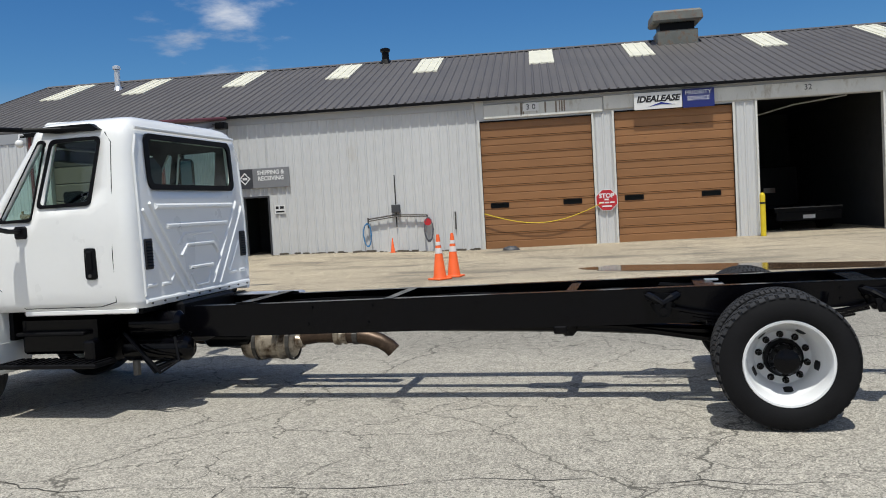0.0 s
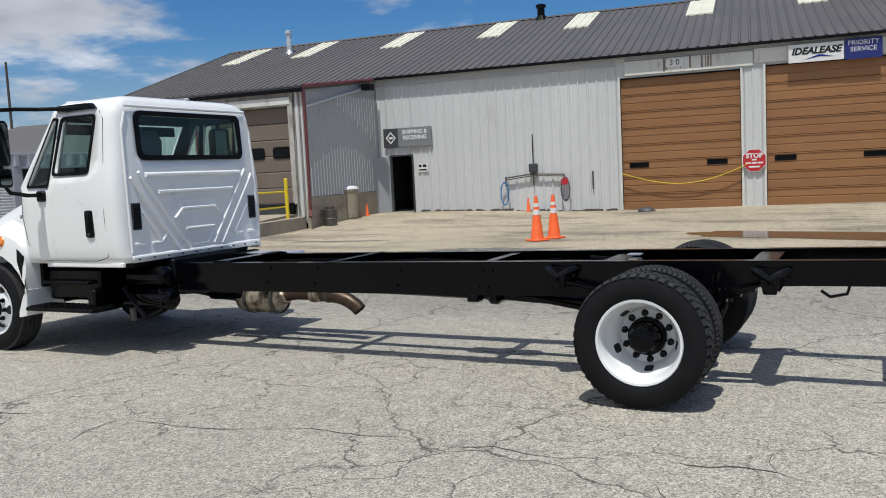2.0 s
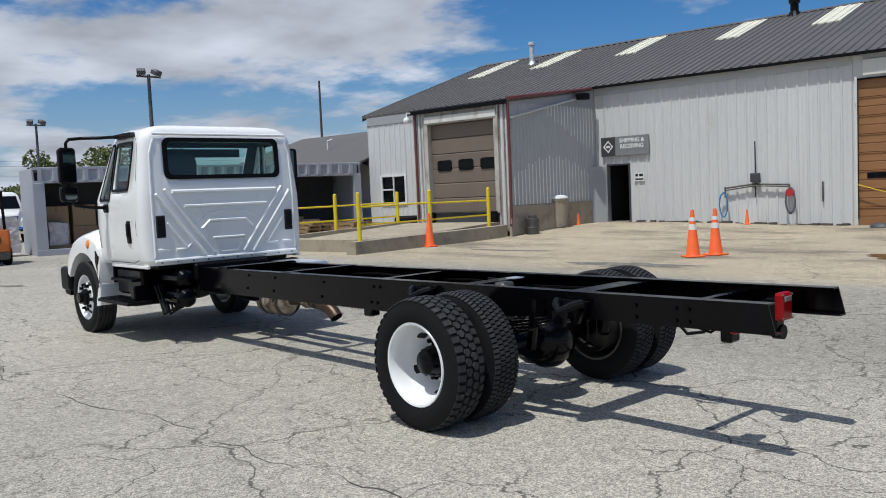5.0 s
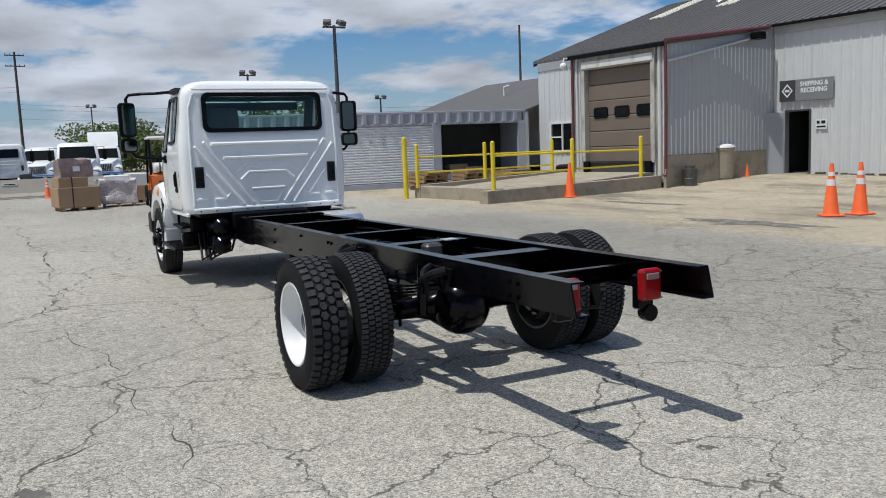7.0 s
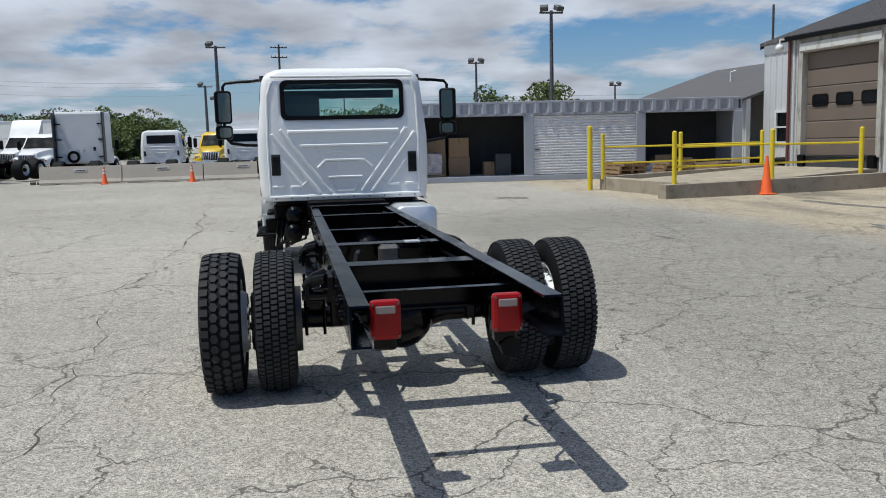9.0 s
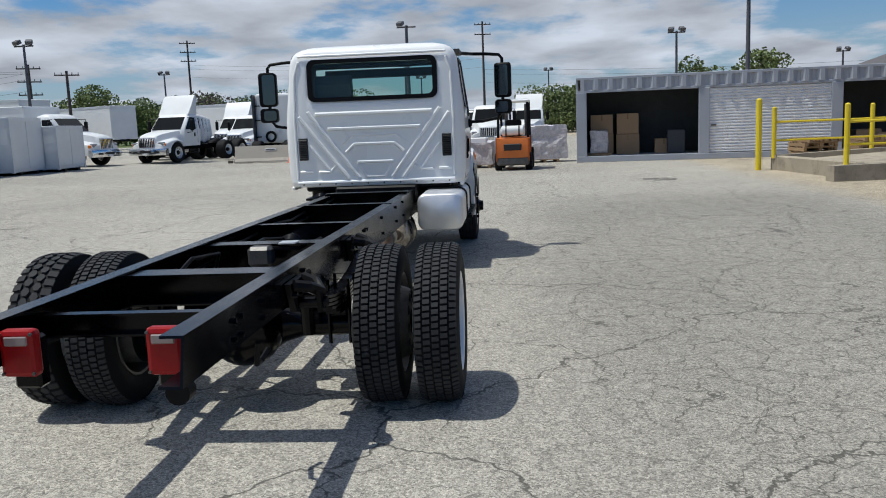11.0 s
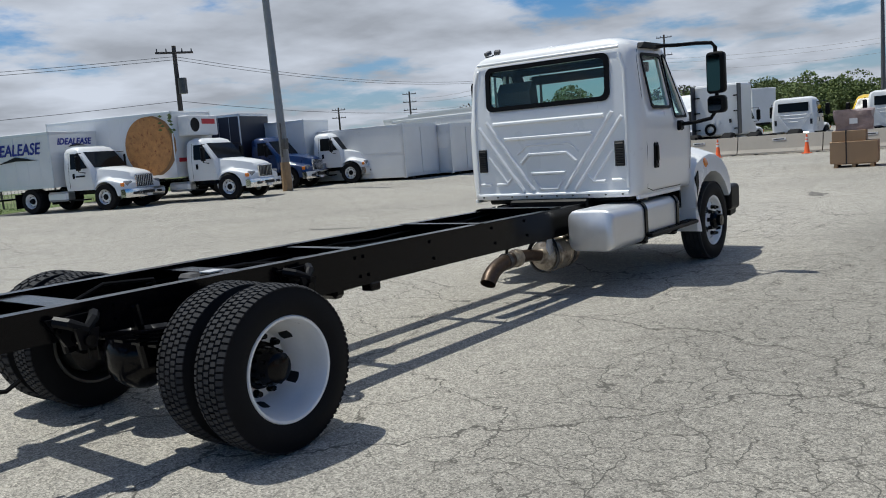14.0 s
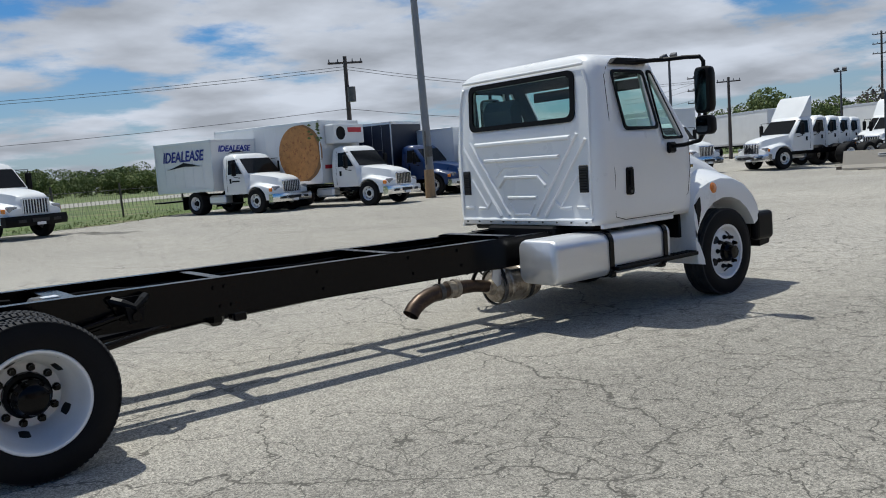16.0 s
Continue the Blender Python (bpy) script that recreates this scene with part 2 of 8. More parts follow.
ASPHALT = ground_mat()
GRASS = mat("mown_grass", (0.09, 0.13, 0.03), 0.9, var=0.45, scale=0.25, fine=9, bump=0.6, bumpdist=0.1, dirt=(0.24, 0.2, 0.12), dirt_at=(0.52, 0.7))
PAINT = mat("white_truck_paint", (0.86, 0.86, 0.85), 0.3, var=0.02, scale=2, fine=30, coat=0.6)
WHITE_OLD = mat("chalky_white_paint", (0.74, 0.745, 0.74), 0.42, var=0.06, scale=1.3, coat=0.2, dirt=(0.5, 0.48, 0.44), dirt_at=(0.66, 0.9))
GLOSS_BLACK = mat("black_chassis_paint", (0.002, 0.002, 0.003), 0.17, var=0.3, scale=5, fine=40, bump=0.10, spec=0.18, bumpdist=0.003)
BLACK = mat("black_plastic", (0.005, 0.005, 0.006), 0.42, spec=0.12, var=0.3, scale=6, bump=0.15, bumpdist=0.002)
RUBBER = mat("tyre_rubber", (0.009, 0.009, 0.010), 0.7, spec=0.15, var=0.3, scale=7, fine=80, bump=0.2, bumpdist=0.002)
TREAD = mat("tread_rubber", (0.034, 0.034, 0.036), 0.75, spec=0.2, dirt=(0.10, 0.10, 0.10), dirt_at=(0.62, 0.72), var=0.4, scale=9, fine=90, bump=0.3, bumpdist=0.002)
RIM = mat("white_wheel_paint", (0.80, 0.81, 0.82), 0.32, var=0.05, scale=6, coat=0.4, dirt=(0.45, 0.43, 0.4), dirt_at=(0.68, 0.95))
STEEL = mat("greasy_steel", (0.12, 0.115, 0.11), 0.5, metal=0.7, var=0.4, scale=8, bump=0.2)
ALU = mat("brushed_aluminium", (0.72, 0.73, 0.75), 0.42, metal=0.75, var=0.06, scale=4, fine=120, stretch=(0.3, 3, 3))
STAINLESS = mat("heat_tinted_steel", (0.46, 0.40, 0.32), 0.42, metal=0.6, var=0.35, scale=6, dirt=(0.10, 0.065, 0.04), dirt_at=(0.46, 0.66))
PIPE = mat("rusty_exhaust_pipe", (0.075, 0.05, 0.035), 0.42, metal=0.6, var=0.4, scale=12, dirt=(0.2, 0.14, 0.09), dirt_at=(0.55, 0.8))
RED_LENS = mat("red_lens", (0.27, 0.004, 0.006), 0.35, var=0.15, scale=10, coat=0.1, spec=0.2)
CLEAR_LENS = mat("clear_lens", (0.26, 0.2, 0.19), 0.15, var=0.1, coat=0.8)
HEADLAMP = mat("clear_headlamp", (0.30, 0.31, 0.33), 0.12, metal=0.4, var=0.3, scale=14, coat=0.8)
AMBER = mat("amber_lens", (0.75, 0.22, 0.02), 0.25, var=0.1, coat=0.6)
CHROME = mat("chrome", (0.75, 0.76, 0.78), 0.12, metal=1.0, var=0.05)
GLASS = glass_mat("tinted_glass", (0.69, 0.84, 0.80))
DARK_GLASS = mat("dark_window_glass", (0.005, 0.006, 0.007), 0.06, var=0.1, spec=0.16)
CABIN = mat("grey_cab_trim", (0.075, 0.075, 0.08), 0.75, var=0.15, bump=0.2)
MIRROR = mat("mirror_glass", (0.09, 0.11, 0.12), 0.04, metal=1.0, var=0.02)
SIDING = mat("grey_white_siding", (0.60, 0.605, 0.61), 0.5, var=0.07, scale=0.6, fine=14, stretch=(1, 1, 0.25), dirt=(0.42, 0.37, 0.29), dirt_at=(0.62, 0.85))
SIDING_GREY = mat("plain_grey_siding", (0.34, 0.35, 0.37), 0.5, var=0.05, scale=0.8, fine=12)
ROOFM = mat("bronze_metal_roof", (0.094, 0.087, 0.085), 0.58, var=0.16, scale=0.5, fine=8, rnd=0.05)
SKYLIGHT = mat("fibreglass_skylight", (0.68, 0.66, 0.55), 0.5, var=0.08, scale=1.5, dirt=(0.5, 0.47, 0.36))
DOORBROWN = mat("brown_door_panel", (0.285, 0.138, 0.056), 0.5, var=0.10, scale=1.2, fine=25, rnd=0.07, stretch=(1, 1, 3), dirt=(0.17, 0.09, 0.05), dirt_at=(0.62, 0.8))
DOORTAN = mat("taupe_door_panel", (0.165, 0.130, 0.104), 0.55, var=0.1, scale=1.2, rnd=0.06, dirt=(0.14, 0.11, 0.09), dirt_at=(0.6, 0.85))
TRIMWHITE = mat("peeling_white_trim", (0.66, 0.66, 0.63), 0.6, var=0.1, scale=2.0, fine=30, dirt=(0.36, 0.31, 0.24), dirt_at=(0.55, 0.75), stretch=(1, 1, 0.4))
BAYTRIM = mat("weathered_bay_trim", (0.46, 0.44, 0.41), 0.7, var=0.15, scale=2.5, fine=30, bump=0.3, dirt=(0.20, 0.17, 0.14), dirt_at=(0.45, 0.7), stretch=(1, 1, 0.35))
CONCRETE = mat("stained_concrete", (0.34, 0.295, 0.225), 0.9, var=0.22, scale=1.5, fine=40, bump=0.4, dirt=(0.17, 0.15, 0.12), dirt_at=(0.52, 0.75))
BARRIER = mat("jersey_barrier_concrete", (0.44, 0.40, 0.34), 0.9, var=0.12, scale=1.2, fine=30, bump=0.3, dirt=(0.3, 0.26, 0.21))
YELLOW = mat("yellow_guard_paint", (0.72, 0.55, 0.02), 0.45, var=0.12, scale=4, dirt=(0.4, 0.32, 0.1), dirt_at=(0.66, 0.85))
ORANGE = mat("orange_cone_plastic", (0.85, 0.13, 0.025), 0.5, var=0.1, scale=6)
REFLECT = mat("white_reflective_collar", (0.75, 0.7, 0.68), 0.35, var=0.08)
CONTAINER = mat("blue_grey_container", (0.37, 0.39, 0.44), 0.5, var=0.1, scale=1.2, dirt=(0.2, 0.17, 0.14), dirt_at=(0.66, 0.85))
ROLLDOOR = mat("white_roll_up_door", (0.78, 0.78, 0.79), 0.45, var=0.05)
# the shade of indoor spaces is put into this near-black colour
INSIDE = mat("shaded_interior", (0.05, 0.052, 0.055), 0.9, var=0.25)
WOOD = mat("weathered_pallet_wood", (0.30, 0.20, 0.11), 0.85, var=0.3, scale=3, rnd=0.2, stretch=(1, 6, 6))
CARD = mat("cardboard", (0.36, 0.24, 0.14), 0.85, var=0.1, scale=2, rnd=0.12)
WRAP = mat("plastic_wrapped_goods", (0.60, 0.56, 0.57), 0.3, var=0.35, scale=5, fine=22, bump=0.7, bumpdist=0.05)
FORKORANGE = mat("orange_forklift_paint", (0.62, 0.16, 0.025), 0.45, var=0.12, scale=3, dirt=(0.2, 0.08, 0.03))
POLEWOOD = mat("creosoted_pole", (0.075, 0.062, 0.055), 0.9, var=0.3, scale=2, stretch=(4, 4, 0.4), bump=0.4)
POLESTEEL = mat("dark_steel_pole", (0.11, 0.11, 0.12), 0.55, metal=0.3, var=0.15)
LEAF = mat("spring_leaves", (0.115, 0.15, 0.045), 0.8, var=0.5, scale=0.12, fine=1.2)
BARK = mat("bark", (0.10, 0.085, 0.07), 0.95, var=0.3)
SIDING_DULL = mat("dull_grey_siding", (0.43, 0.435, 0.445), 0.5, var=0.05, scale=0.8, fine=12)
# white for the sun caught by the ribs of the bay's side wall
RIBWHITE = mat("sunlit_rib_white", (0.74, 0.74, 0.73), 0.5, var=0.06)
HOODMETAL = mat("rusty_hood", (0.13, 0.135, 0.125), 0.6, var=0.25, scale=2, dirt=(0.16, 0.08, 0.04), dirt_at=(0.5, 0.7))
PIPE_RED = mat("maroon_downpipe", (0.13, 0.035, 0.035), 0.5, var=0.15)
SIGNGREY = mat("grey_sign", (0.21, 0.215, 0.23), 0.5, var=0.06)
SIGNDARK = mat("charcoal_sign", (0.05, 0.052, 0.06), 0.5, var=0.06)
SIGNWHITE = mat("sign_white", (0.75, 0.75, 0.75), 0.5, var=0.05)
SIGNBLUE = mat("sign_navy", (0.012, 0.022, 0.16), 0.45, var=0.05)
SIGNRED = mat("stop_sign_red", (0.48, 0.02, 0.03), 0.45, var=0.06)
INK = mat("black_ink", (0.010, 0.010, 0.012), 0.6, var=0.05)
BLUEINK = mat("blue_ink", (0.012, 0.025, 0.24), 0.5, var=0.05)
BLUEPAINT = mat("blue_truck_paint", (0.009, 0.030, 0.105), 0.3, var=0.05, coat=0.6)
NAVYPAINT = mat("navy_box_paint", (0.015, 0.018, 0.035), 0.4, var=0.08)
YELLOWPAINT = mat("yellow_truck_paint", (0.70, 0.46, 0.01), 0.35, var=0.05, coat=0.5)
HOSEBLUE = mat("blue_hose", (0.05, 0.20, 0.42), 0.5, var=0.1)
HOSEGREY = mat("grey_hose", (0.10, 0.10, 0.12), 0.5, var=0.1)
CRUST = mat("pizza_crust_print", (0.45, 0.21, 0.065), 0.6, var=0.3, scale=4, fine=18, dirt=(0.20, 0.06, 0.02), dirt_at=(0.55, 0.68))
WATER = mat("muddy_water", (0.10, 0.065, 0.04), 0.06, var=0.2, scale=0.6)
BLACKGROUND = mat("black_rubber_mat", (0.05, 0.05, 0.05), 0.8, var=0.3, bump=0.3)


# ---- mesh helpers ----
def part(name, bm, material, parent=None, label="", smooth=False, sharp=35):
    bmesh.ops.recalc_face_normals(bm, faces=bm.faces)
    me = bpy.data.meshes.new(name)
    bm.to_mesh(me)
    bm.free()
    me.materials.append(material)
    if smooth:
        me.shade_smooth()
        me.set_sharp_from_angle(angle=radians(sharp))
    ob = new(name, me)
    if parent:
        ob.parent = parent
    if label:
        ob["label"] = label
    return ob


def shared(name, me, parent, m):
    ob = new(name, me)
    ob.parent = parent
    ob.matrix_basis = m
    return ob


def thing(name, m, label, category, group="", kind=""):
    e = new(name)
    e.empty_display_size = 0.2
    e.matrix_world = m
    return tagged(e, label, category, group, kind)


def box(bm, x0, x1, y0, y1, z0, z1, b=0.0, seg=1):
    vs = [bm.verts.new((x, y, z)) for x in (x0, x1) for y in (y0, y1) for z in (z0, z1)]
    fs = [bm.faces.new([vs[i] for i in f]) for f in ((0, 1, 3, 2), (4, 6, 7, 5), (0, 4, 5, 1), (2, 3, 7, 6), (0, 2, 6, 4), (1, 5, 7, 3))]
    if b:
        es = list({e for f in fs for e in f.edges})
        bmesh.ops.bevel(bm, geom=es, offset=b, segments=seg, affect="EDGES", profile=0.5)
    return bm


def bx(*a, **k):
    return box(bmesh.new(), *a, **k)


def ring(bm, c, ax, r, seg, up=None):
    ax = Vector(ax).normalized()
    u = ax.orthogonal().normalized() if up is None else (Vector(up) - ax * ax.dot(Vector(up))).normalized()
    v = ax.cross(u)
    return [bm.verts.new(Vector(c) + (u * math.cos(2 * math.pi * i / seg) + v * math.sin(2 * math.pi * i / seg)) * r) for i in range(seg)]


def join(bm, a, b, closed=True):
    n = len(a)
    for i in range(n if closed else n - 1):
        j = (i + 1) % n
        bm.faces.new((a[i], a[j], b[j], b[i]))


def cyl(bm, p0, p1, r0, r1=None, seg=12, cap=True):
    r1 = r0 if r1 is None else r1
    ax = Vector(p1) - Vector(p0)
    up = ax.orthogonal()
    a, b = ring(bm, p0, ax, r0, seg, up), ring(bm, p1, ax, r1, seg, up)
    join(bm, a, b)
    if cap:
        bm.faces.new(a[::-1])
        bm.faces.new(b)
    return bm


def cy(*a, **k):
    return cyl(bmesh.new(), *a, **k)


def sweep(bm, pts, r, seg=8, cap=True):
    pts = [Vector(p) for p in pts]
    up = Vector((0.13, 0.31, 0.94))
    rows = []
    for i, p in enumerate(pts):
        d = (pts[min(i + 1, len(pts) - 1)] - pts[max(i - 1, 0)]).normalized()
        u = up - d * d.dot(up)
        if u.length < 1e-3:
            u = d.orthogonal()
        rr = r[i] if isinstance(r, (list, tuple)) else r
        rows.append(ring(bm, p, d, rr, seg, u))
        up = u
    for a, b in zip(rows, rows[1:]):
        join(bm, a, b)
    if cap:
        bm.faces.new(rows[0][::-1])
        bm.faces.new(rows[-1])
    return bm


def sw(*a, **k):
    return sweep(bmesh.new(), *a, **k)


def lathe(bm, prof, c=(0, 0, 0), ax=(0, 1, 0), seg=32):
    """prof: (along, radius) pairs."""
    ax = Vector(ax).normalized()
    up = ax.orthogonal()
    rows = []
    for a, r in prof:
        p = Vector(c) + ax * a
        rows.append(ring(bm, p, ax, max(r, 1e-4), seg, up))
    for a, b in zip(rows, rows[1:]):
        join(bm, a, b)
    return bm


def prism(bm, poly, axis, a, b):
    """A polygon in the plane across the axis, from a to b."""
    def put(p, t):
        q = list(p)
        q.insert("xyz".index(axis), t)
        return q
    lo, hi = [bm.verts.new(put(p, a)) for p in poly], [bm.verts.new(put(p, b)) for p in poly]
    join(bm, lo, hi)
    bm.faces.new(lo[::-1])
    bm.faces.new(hi)
    return bm


def pr(*a, **k):
    return prism(bmesh.new(), *a, **k)


def loft(bm, rows, closed=True, caps=True):
    vv = [[bm.verts.new(p) for p in r] for r in rows]
    for a, b in zip(vv, vv[1:]):
        join(bm, a, b, closed)
    if caps:
        bm.faces.new(vv[0][::-1])
        bm.faces.new(vv[-1])
    return vv


def rrect(w, h, r, n=5):
    """A rounded rectangle about the origin, in two numbers a point."""
    out = []
    for cx_, cy_, a0 in ((w / 2 - r, h / 2 - r, 0), (-w / 2 + r, h / 2 - r, 90), (-w / 2 + r, -h / 2 + r, 180), (w / 2 - r, -h / 2 + r, 270)):
        for i in range(n + 1):
            a = radians(a0 + 90 * i / n)
            out.append((cx_ + r * math.cos(a), cy_ + r * math.sin(a)))
    return out


def gasket(outer, inner, plane, depth):
    """A flat ring between two outlines with the same count of points; plane puts (a, b, proud) into space."""
    bm = bmesh.new()
    o0, i0 = [bm.verts.new(plane(*p, 0)) for p in outer], [bm.verts.new(plane(*p, 0)) for p in inner]
    o1, i1 = [bm.verts.new(plane(*p, depth)) for p in outer], [bm.verts.new(plane(*p, depth)) for p in inner]
    join(bm, o1, i1)
    join(bm, o0, o1)
    join(bm, i1, i0)
    join(bm, i0, o0)
    return bm


def words(name, text, m, size, material, parent, width=None, slant=0.0, label="", bold=0.0):
    """Flat lettering as a mesh; m: x along the words, z out of the board."""
    cu = bpy.data.curves.new(name, "FONT")
    cu.body, cu.size, cu.align_x, cu.align_y, cu.extrude, cu.shear = text, size, "CENTER", "CENTER", 0.004, slant
    cu.resolution_u = 3
    cu.offset = bold
    ob = new(name, cu)
    bpy.context.view_layer.update()
    me = bpy.data.meshes.new_from_object(ob)
    wide = max((v.co.x for v in me.vertices), default=1) - min((v.co.x for v in me.vertices), default=0)
    bpy.data.objects.remove(ob)
    if width:
        me.transform(Matrix.Diagonal((width / wide, 1, 1, 1)))
    me.materials.clear()
    me.materials.append(material)
    o = new(name, me)
    o.parent = parent
    o.matrix_basis = m
    return o


def facing(x, y, z, yaw=0):
    """A board's pose: upright, facing along -y turned by yaw."""
    return pose(x, y, z, 90, 0, yaw)


def smooth01(a, b, t):
    t = min(max((t - a) / (b - a), 0), 1)
    return t * t * (3 - 2 * t)


TH = 7.0
B = pose(0, 0, 0, 0, 0, TH)


def local(x, y):
    c, s = math.cos(radians(TH)), math.sin(radians(TH))
    return x * c + y * s, -x * s + y * c


def at(u, v, z=0.0):
    return B @ Vector((u, v, z))


def ground_z(x, y):
    u, v = local(x, y)
    return 0.2 * smooth01(-1, -9, u) * smooth01(21, 27.5, v) * smooth01(-40, -30, u) + 0.03 * smooth01(20, 27, v) * smooth01(-9, 3, u) + 0.2 * smooth01(-5, -12, y)


# ---- ground ----
def make_ground():
    xs = sorted(set([-2500, -900, -400, -200, -120, -80, -60, -50] + [-45 + i * 1.0 for i in range(76)] + [40, 60, 100, 200, 400, 900, 2500]))
    ys = sorted(set([-2500, -900, -400, -200, -100, -60, -40, -30] + [-20 + i * 1.0 for i in range(35)] + [15 + i * 0.75 for i in range(25)] + [40, 60, 100, 200, 400, 900, 2500]))
    bm = bmesh.new()
    g = [[bm.verts.new((x, y, ground_z(x, y))) for y in ys] for x in xs]
    for i in range(len(xs) - 1):
        for j in range(len(ys) - 1):
            bm.faces.new((g[i][j], g[i + 1][j], g[i + 1][j + 1], g[i][j + 1]))
    tagged(part("ground", bm, ASPHALT, smooth=True), "cracked pale grey asphalt yard with exposed aggregate", "yard", kind="structure")


make_ground()


def blotch(name, c, rx, ry, z, material, label, category, n=48, wob=0.35, seed=1, kind="", turn=0.0):
    bm = bmesh.new()
    top = []
    for i in range(n):
        a = 2 * math.pi * i / n
        k = 1 + wob * noise.noise(Vector((math.cos(a) * 1.7 + seed * 7.1, math.sin(a) * 1.7, seed))) + 0.4 * wob * noise.noise(Vector((math.cos(a) * 6 + seed, math.sin(a) * 6, seed)))
        p = Matrix.Rotation(turn, 2) @ Vector((rx * k * math.cos(a), ry * k * math.sin(a)))
        x, y = c[0] + p.x, c[1] + p.y
        top.append(bm.verts.new((x, y, ground_z(x, y) + z)))
    bm.faces.new(top)
    return tagged(part(name, bm, material), label, category, kind=kind)


blotch("puddle", (1.6, 17.6), 3.4, 0.75, 0.006, WATER, "shallow muddy brown puddle on the yard", "puddle", seed=3, turn=-0.28)
blotch("puddle", (6.4, 18.0), 1.6, 0.5, 0.006, WATER, "small muddy puddle before the open bay", "puddle", seed=5, turn=-0.2)

TARSTAIN = mat("dark_tar_stain", (0.13, 0.12, 0.105), 0.85, var=0.4, scale=3, fine=60, bump=0.3, dirt=(0.28, 0.26, 0.22), dirt_at=(0.5, 0.62))
STAINS = [(-8.13, -0.89, 0.55, 0.12, 1.9), (-5.46, -11.95, 1.1, 0.35, -1.2), (-5.0, -13.6, 0.8, 0.3, -1.1), (1.8, 3.83, 0.09, 0.06, 0.3), (-14.98, 11.66, 0.5, 0.35, 0.2), (-13.4, 6.7, 0.5, 0.16, 0.4), (-5.45, 11.36, 0.35, 0.05, 0.1), (-9.5, 17.1, 1.3, 0.22, 0.15), (-4.4, 15.1, 1.1, 0.4, 0.1)]
for i, (x, y, rx, ry, turn) in enumerate(STAINS):
    blotch("stain", (x, y), rx, ry, 0.004, TARSTAIN, "dark tar stain worn into the asphalt", "stain", seed=11 + i, wob=0.9, turn=turn)

# ---- service building ----
WALL_V, EAVE, SLOPE, RIDGE_V = 28.0, 5.0, 0.335, 36.9
U0, U1 = -22.3, 26.0
bld = thing("service_building", B, "long grey-white metal-sided service building with bronze ribbed roof", "building")


def siding(bm, u0, u1, z0, z1, v, pitch=0.305, proud=0.03, axis="u", sgn=-1):
    """Ribbed sheet that runs along u at v, or along v at u; ribs face sgn."""
    n = max(int((u1 - u0) / pitch), 1)
    prof = []
    for i in range(n + 1):
        a = u0 + (u1 - u0) * i / n
        for da, d in ((-0.045, 0), (-0.02, proud), (0.02, proud), (0.045, 0), (0.125, 0), (0.135, proud * 0.3), (0.155, proud * 0.3), (0.165, 0)):
            q = a + da
            if u0 <= q <= u1:
                prof.append((q, d))
    prof = [(u0, 0)] + [p for p in prof if u0 < p[0] < u1] + [(u1, 0)]
    lo, hi = [], []
    for a, d in prof:
        p = (a, v + sgn * d) if axis == "u" else (v + sgn * d, a)
        lo.append(bm.verts.new((*p, z0)))
        hi.append(bm.verts.new((*p, z1)))
    for i in range(len(lo) - 1):
        bm.faces.new((lo[i], lo[i + 1], hi[i + 1], hi[i]))
    return bm


def sid(*a, **k):
    return siding(bmesh.new(), *a, **k)


W = WALL_V
DOOR_U0, DOOR_U1, DOOR_Z = -10.08, -9.22, 2.2
G1, G2, G3 = (-1.80, 1.93, 4.30), (2.62, 6.43, 4.35), (7.16, 11.05, 4.40)
bm = bmesh.new()
# structural wall behind the sheet
for u0, u1, z0, z1 in ((-10.6, DOOR_U0, 0, 5), (DOOR_U0, DOOR_U1, DOOR_Z, 5), (DOOR_U1, G1[0], 0, 5), (G1[0], G1[1], G1[2], 5), (G1[1], G2[0], 0, 5), (G2[0], G2[1], G2[2], 5), (G2[1], G3[0], 0, 5), (G3[0], G3[1], G3[2], 5), (G3[1], U1, 0, 5)):
    box(bm, u0, u1, W + 0.01, W + 0.2, z0, z1)
part("wall", bm, SIDING, bld)
part("siding", sid(-10.5, DOOR_U0 - 0.05, 0, 4.95, W), SIDING, bld)
part("siding", sid(DOOR_U0 - 0.05, DOOR_U1 + 0.05, DOOR_Z + 0.05, 4.95, W), SIDING, bld)
part("siding", sid(DOOR_U1 + 0.05, G1[0] - 0.1, 0.0, 4.95, W), SIDING, bld, "dirty at the foot of the wall")
part("siding", sid(G1[1] + 0.08, G2[0] - 0.08, 0, 4.3, W, pitch=0.2), SIDING, bld)
part("siding", sid(G2[1] + 0.08, G3[0] - 0.08, 0, 4.35, W, pitch=0.2), SIDING, bld)
part("siding", sid(G3[1] + 0.08, U1, 0, 4.95, W), SIDING, bld)
# grey band under the eaves and the white lintels
part("eave_band", bx(-10.5, G1[0] - 0.2, W - 0.05, W - 0.033, 4.72, 4.98), SIDING_DULL, bld, "darker grey band under the eaves")
part("lintel", bx(-1.62, 2.28, W - 0.07, W + 0.005, 4.36, 4.82, b=0.01), TRIMWHITE, bld, "rust-streaked white lintel")
part("lintel", bx(2.32, 14.0, W - 0.065, W + 0.005, 4.42, 4.86, b=0.01), TRIMWHITE, bld)
part("lintel", bx(-1.62, 14.0, W - 0.04, W + 0.004, 4.83, 4.99, b=0.01), SIDING_GREY, bld)
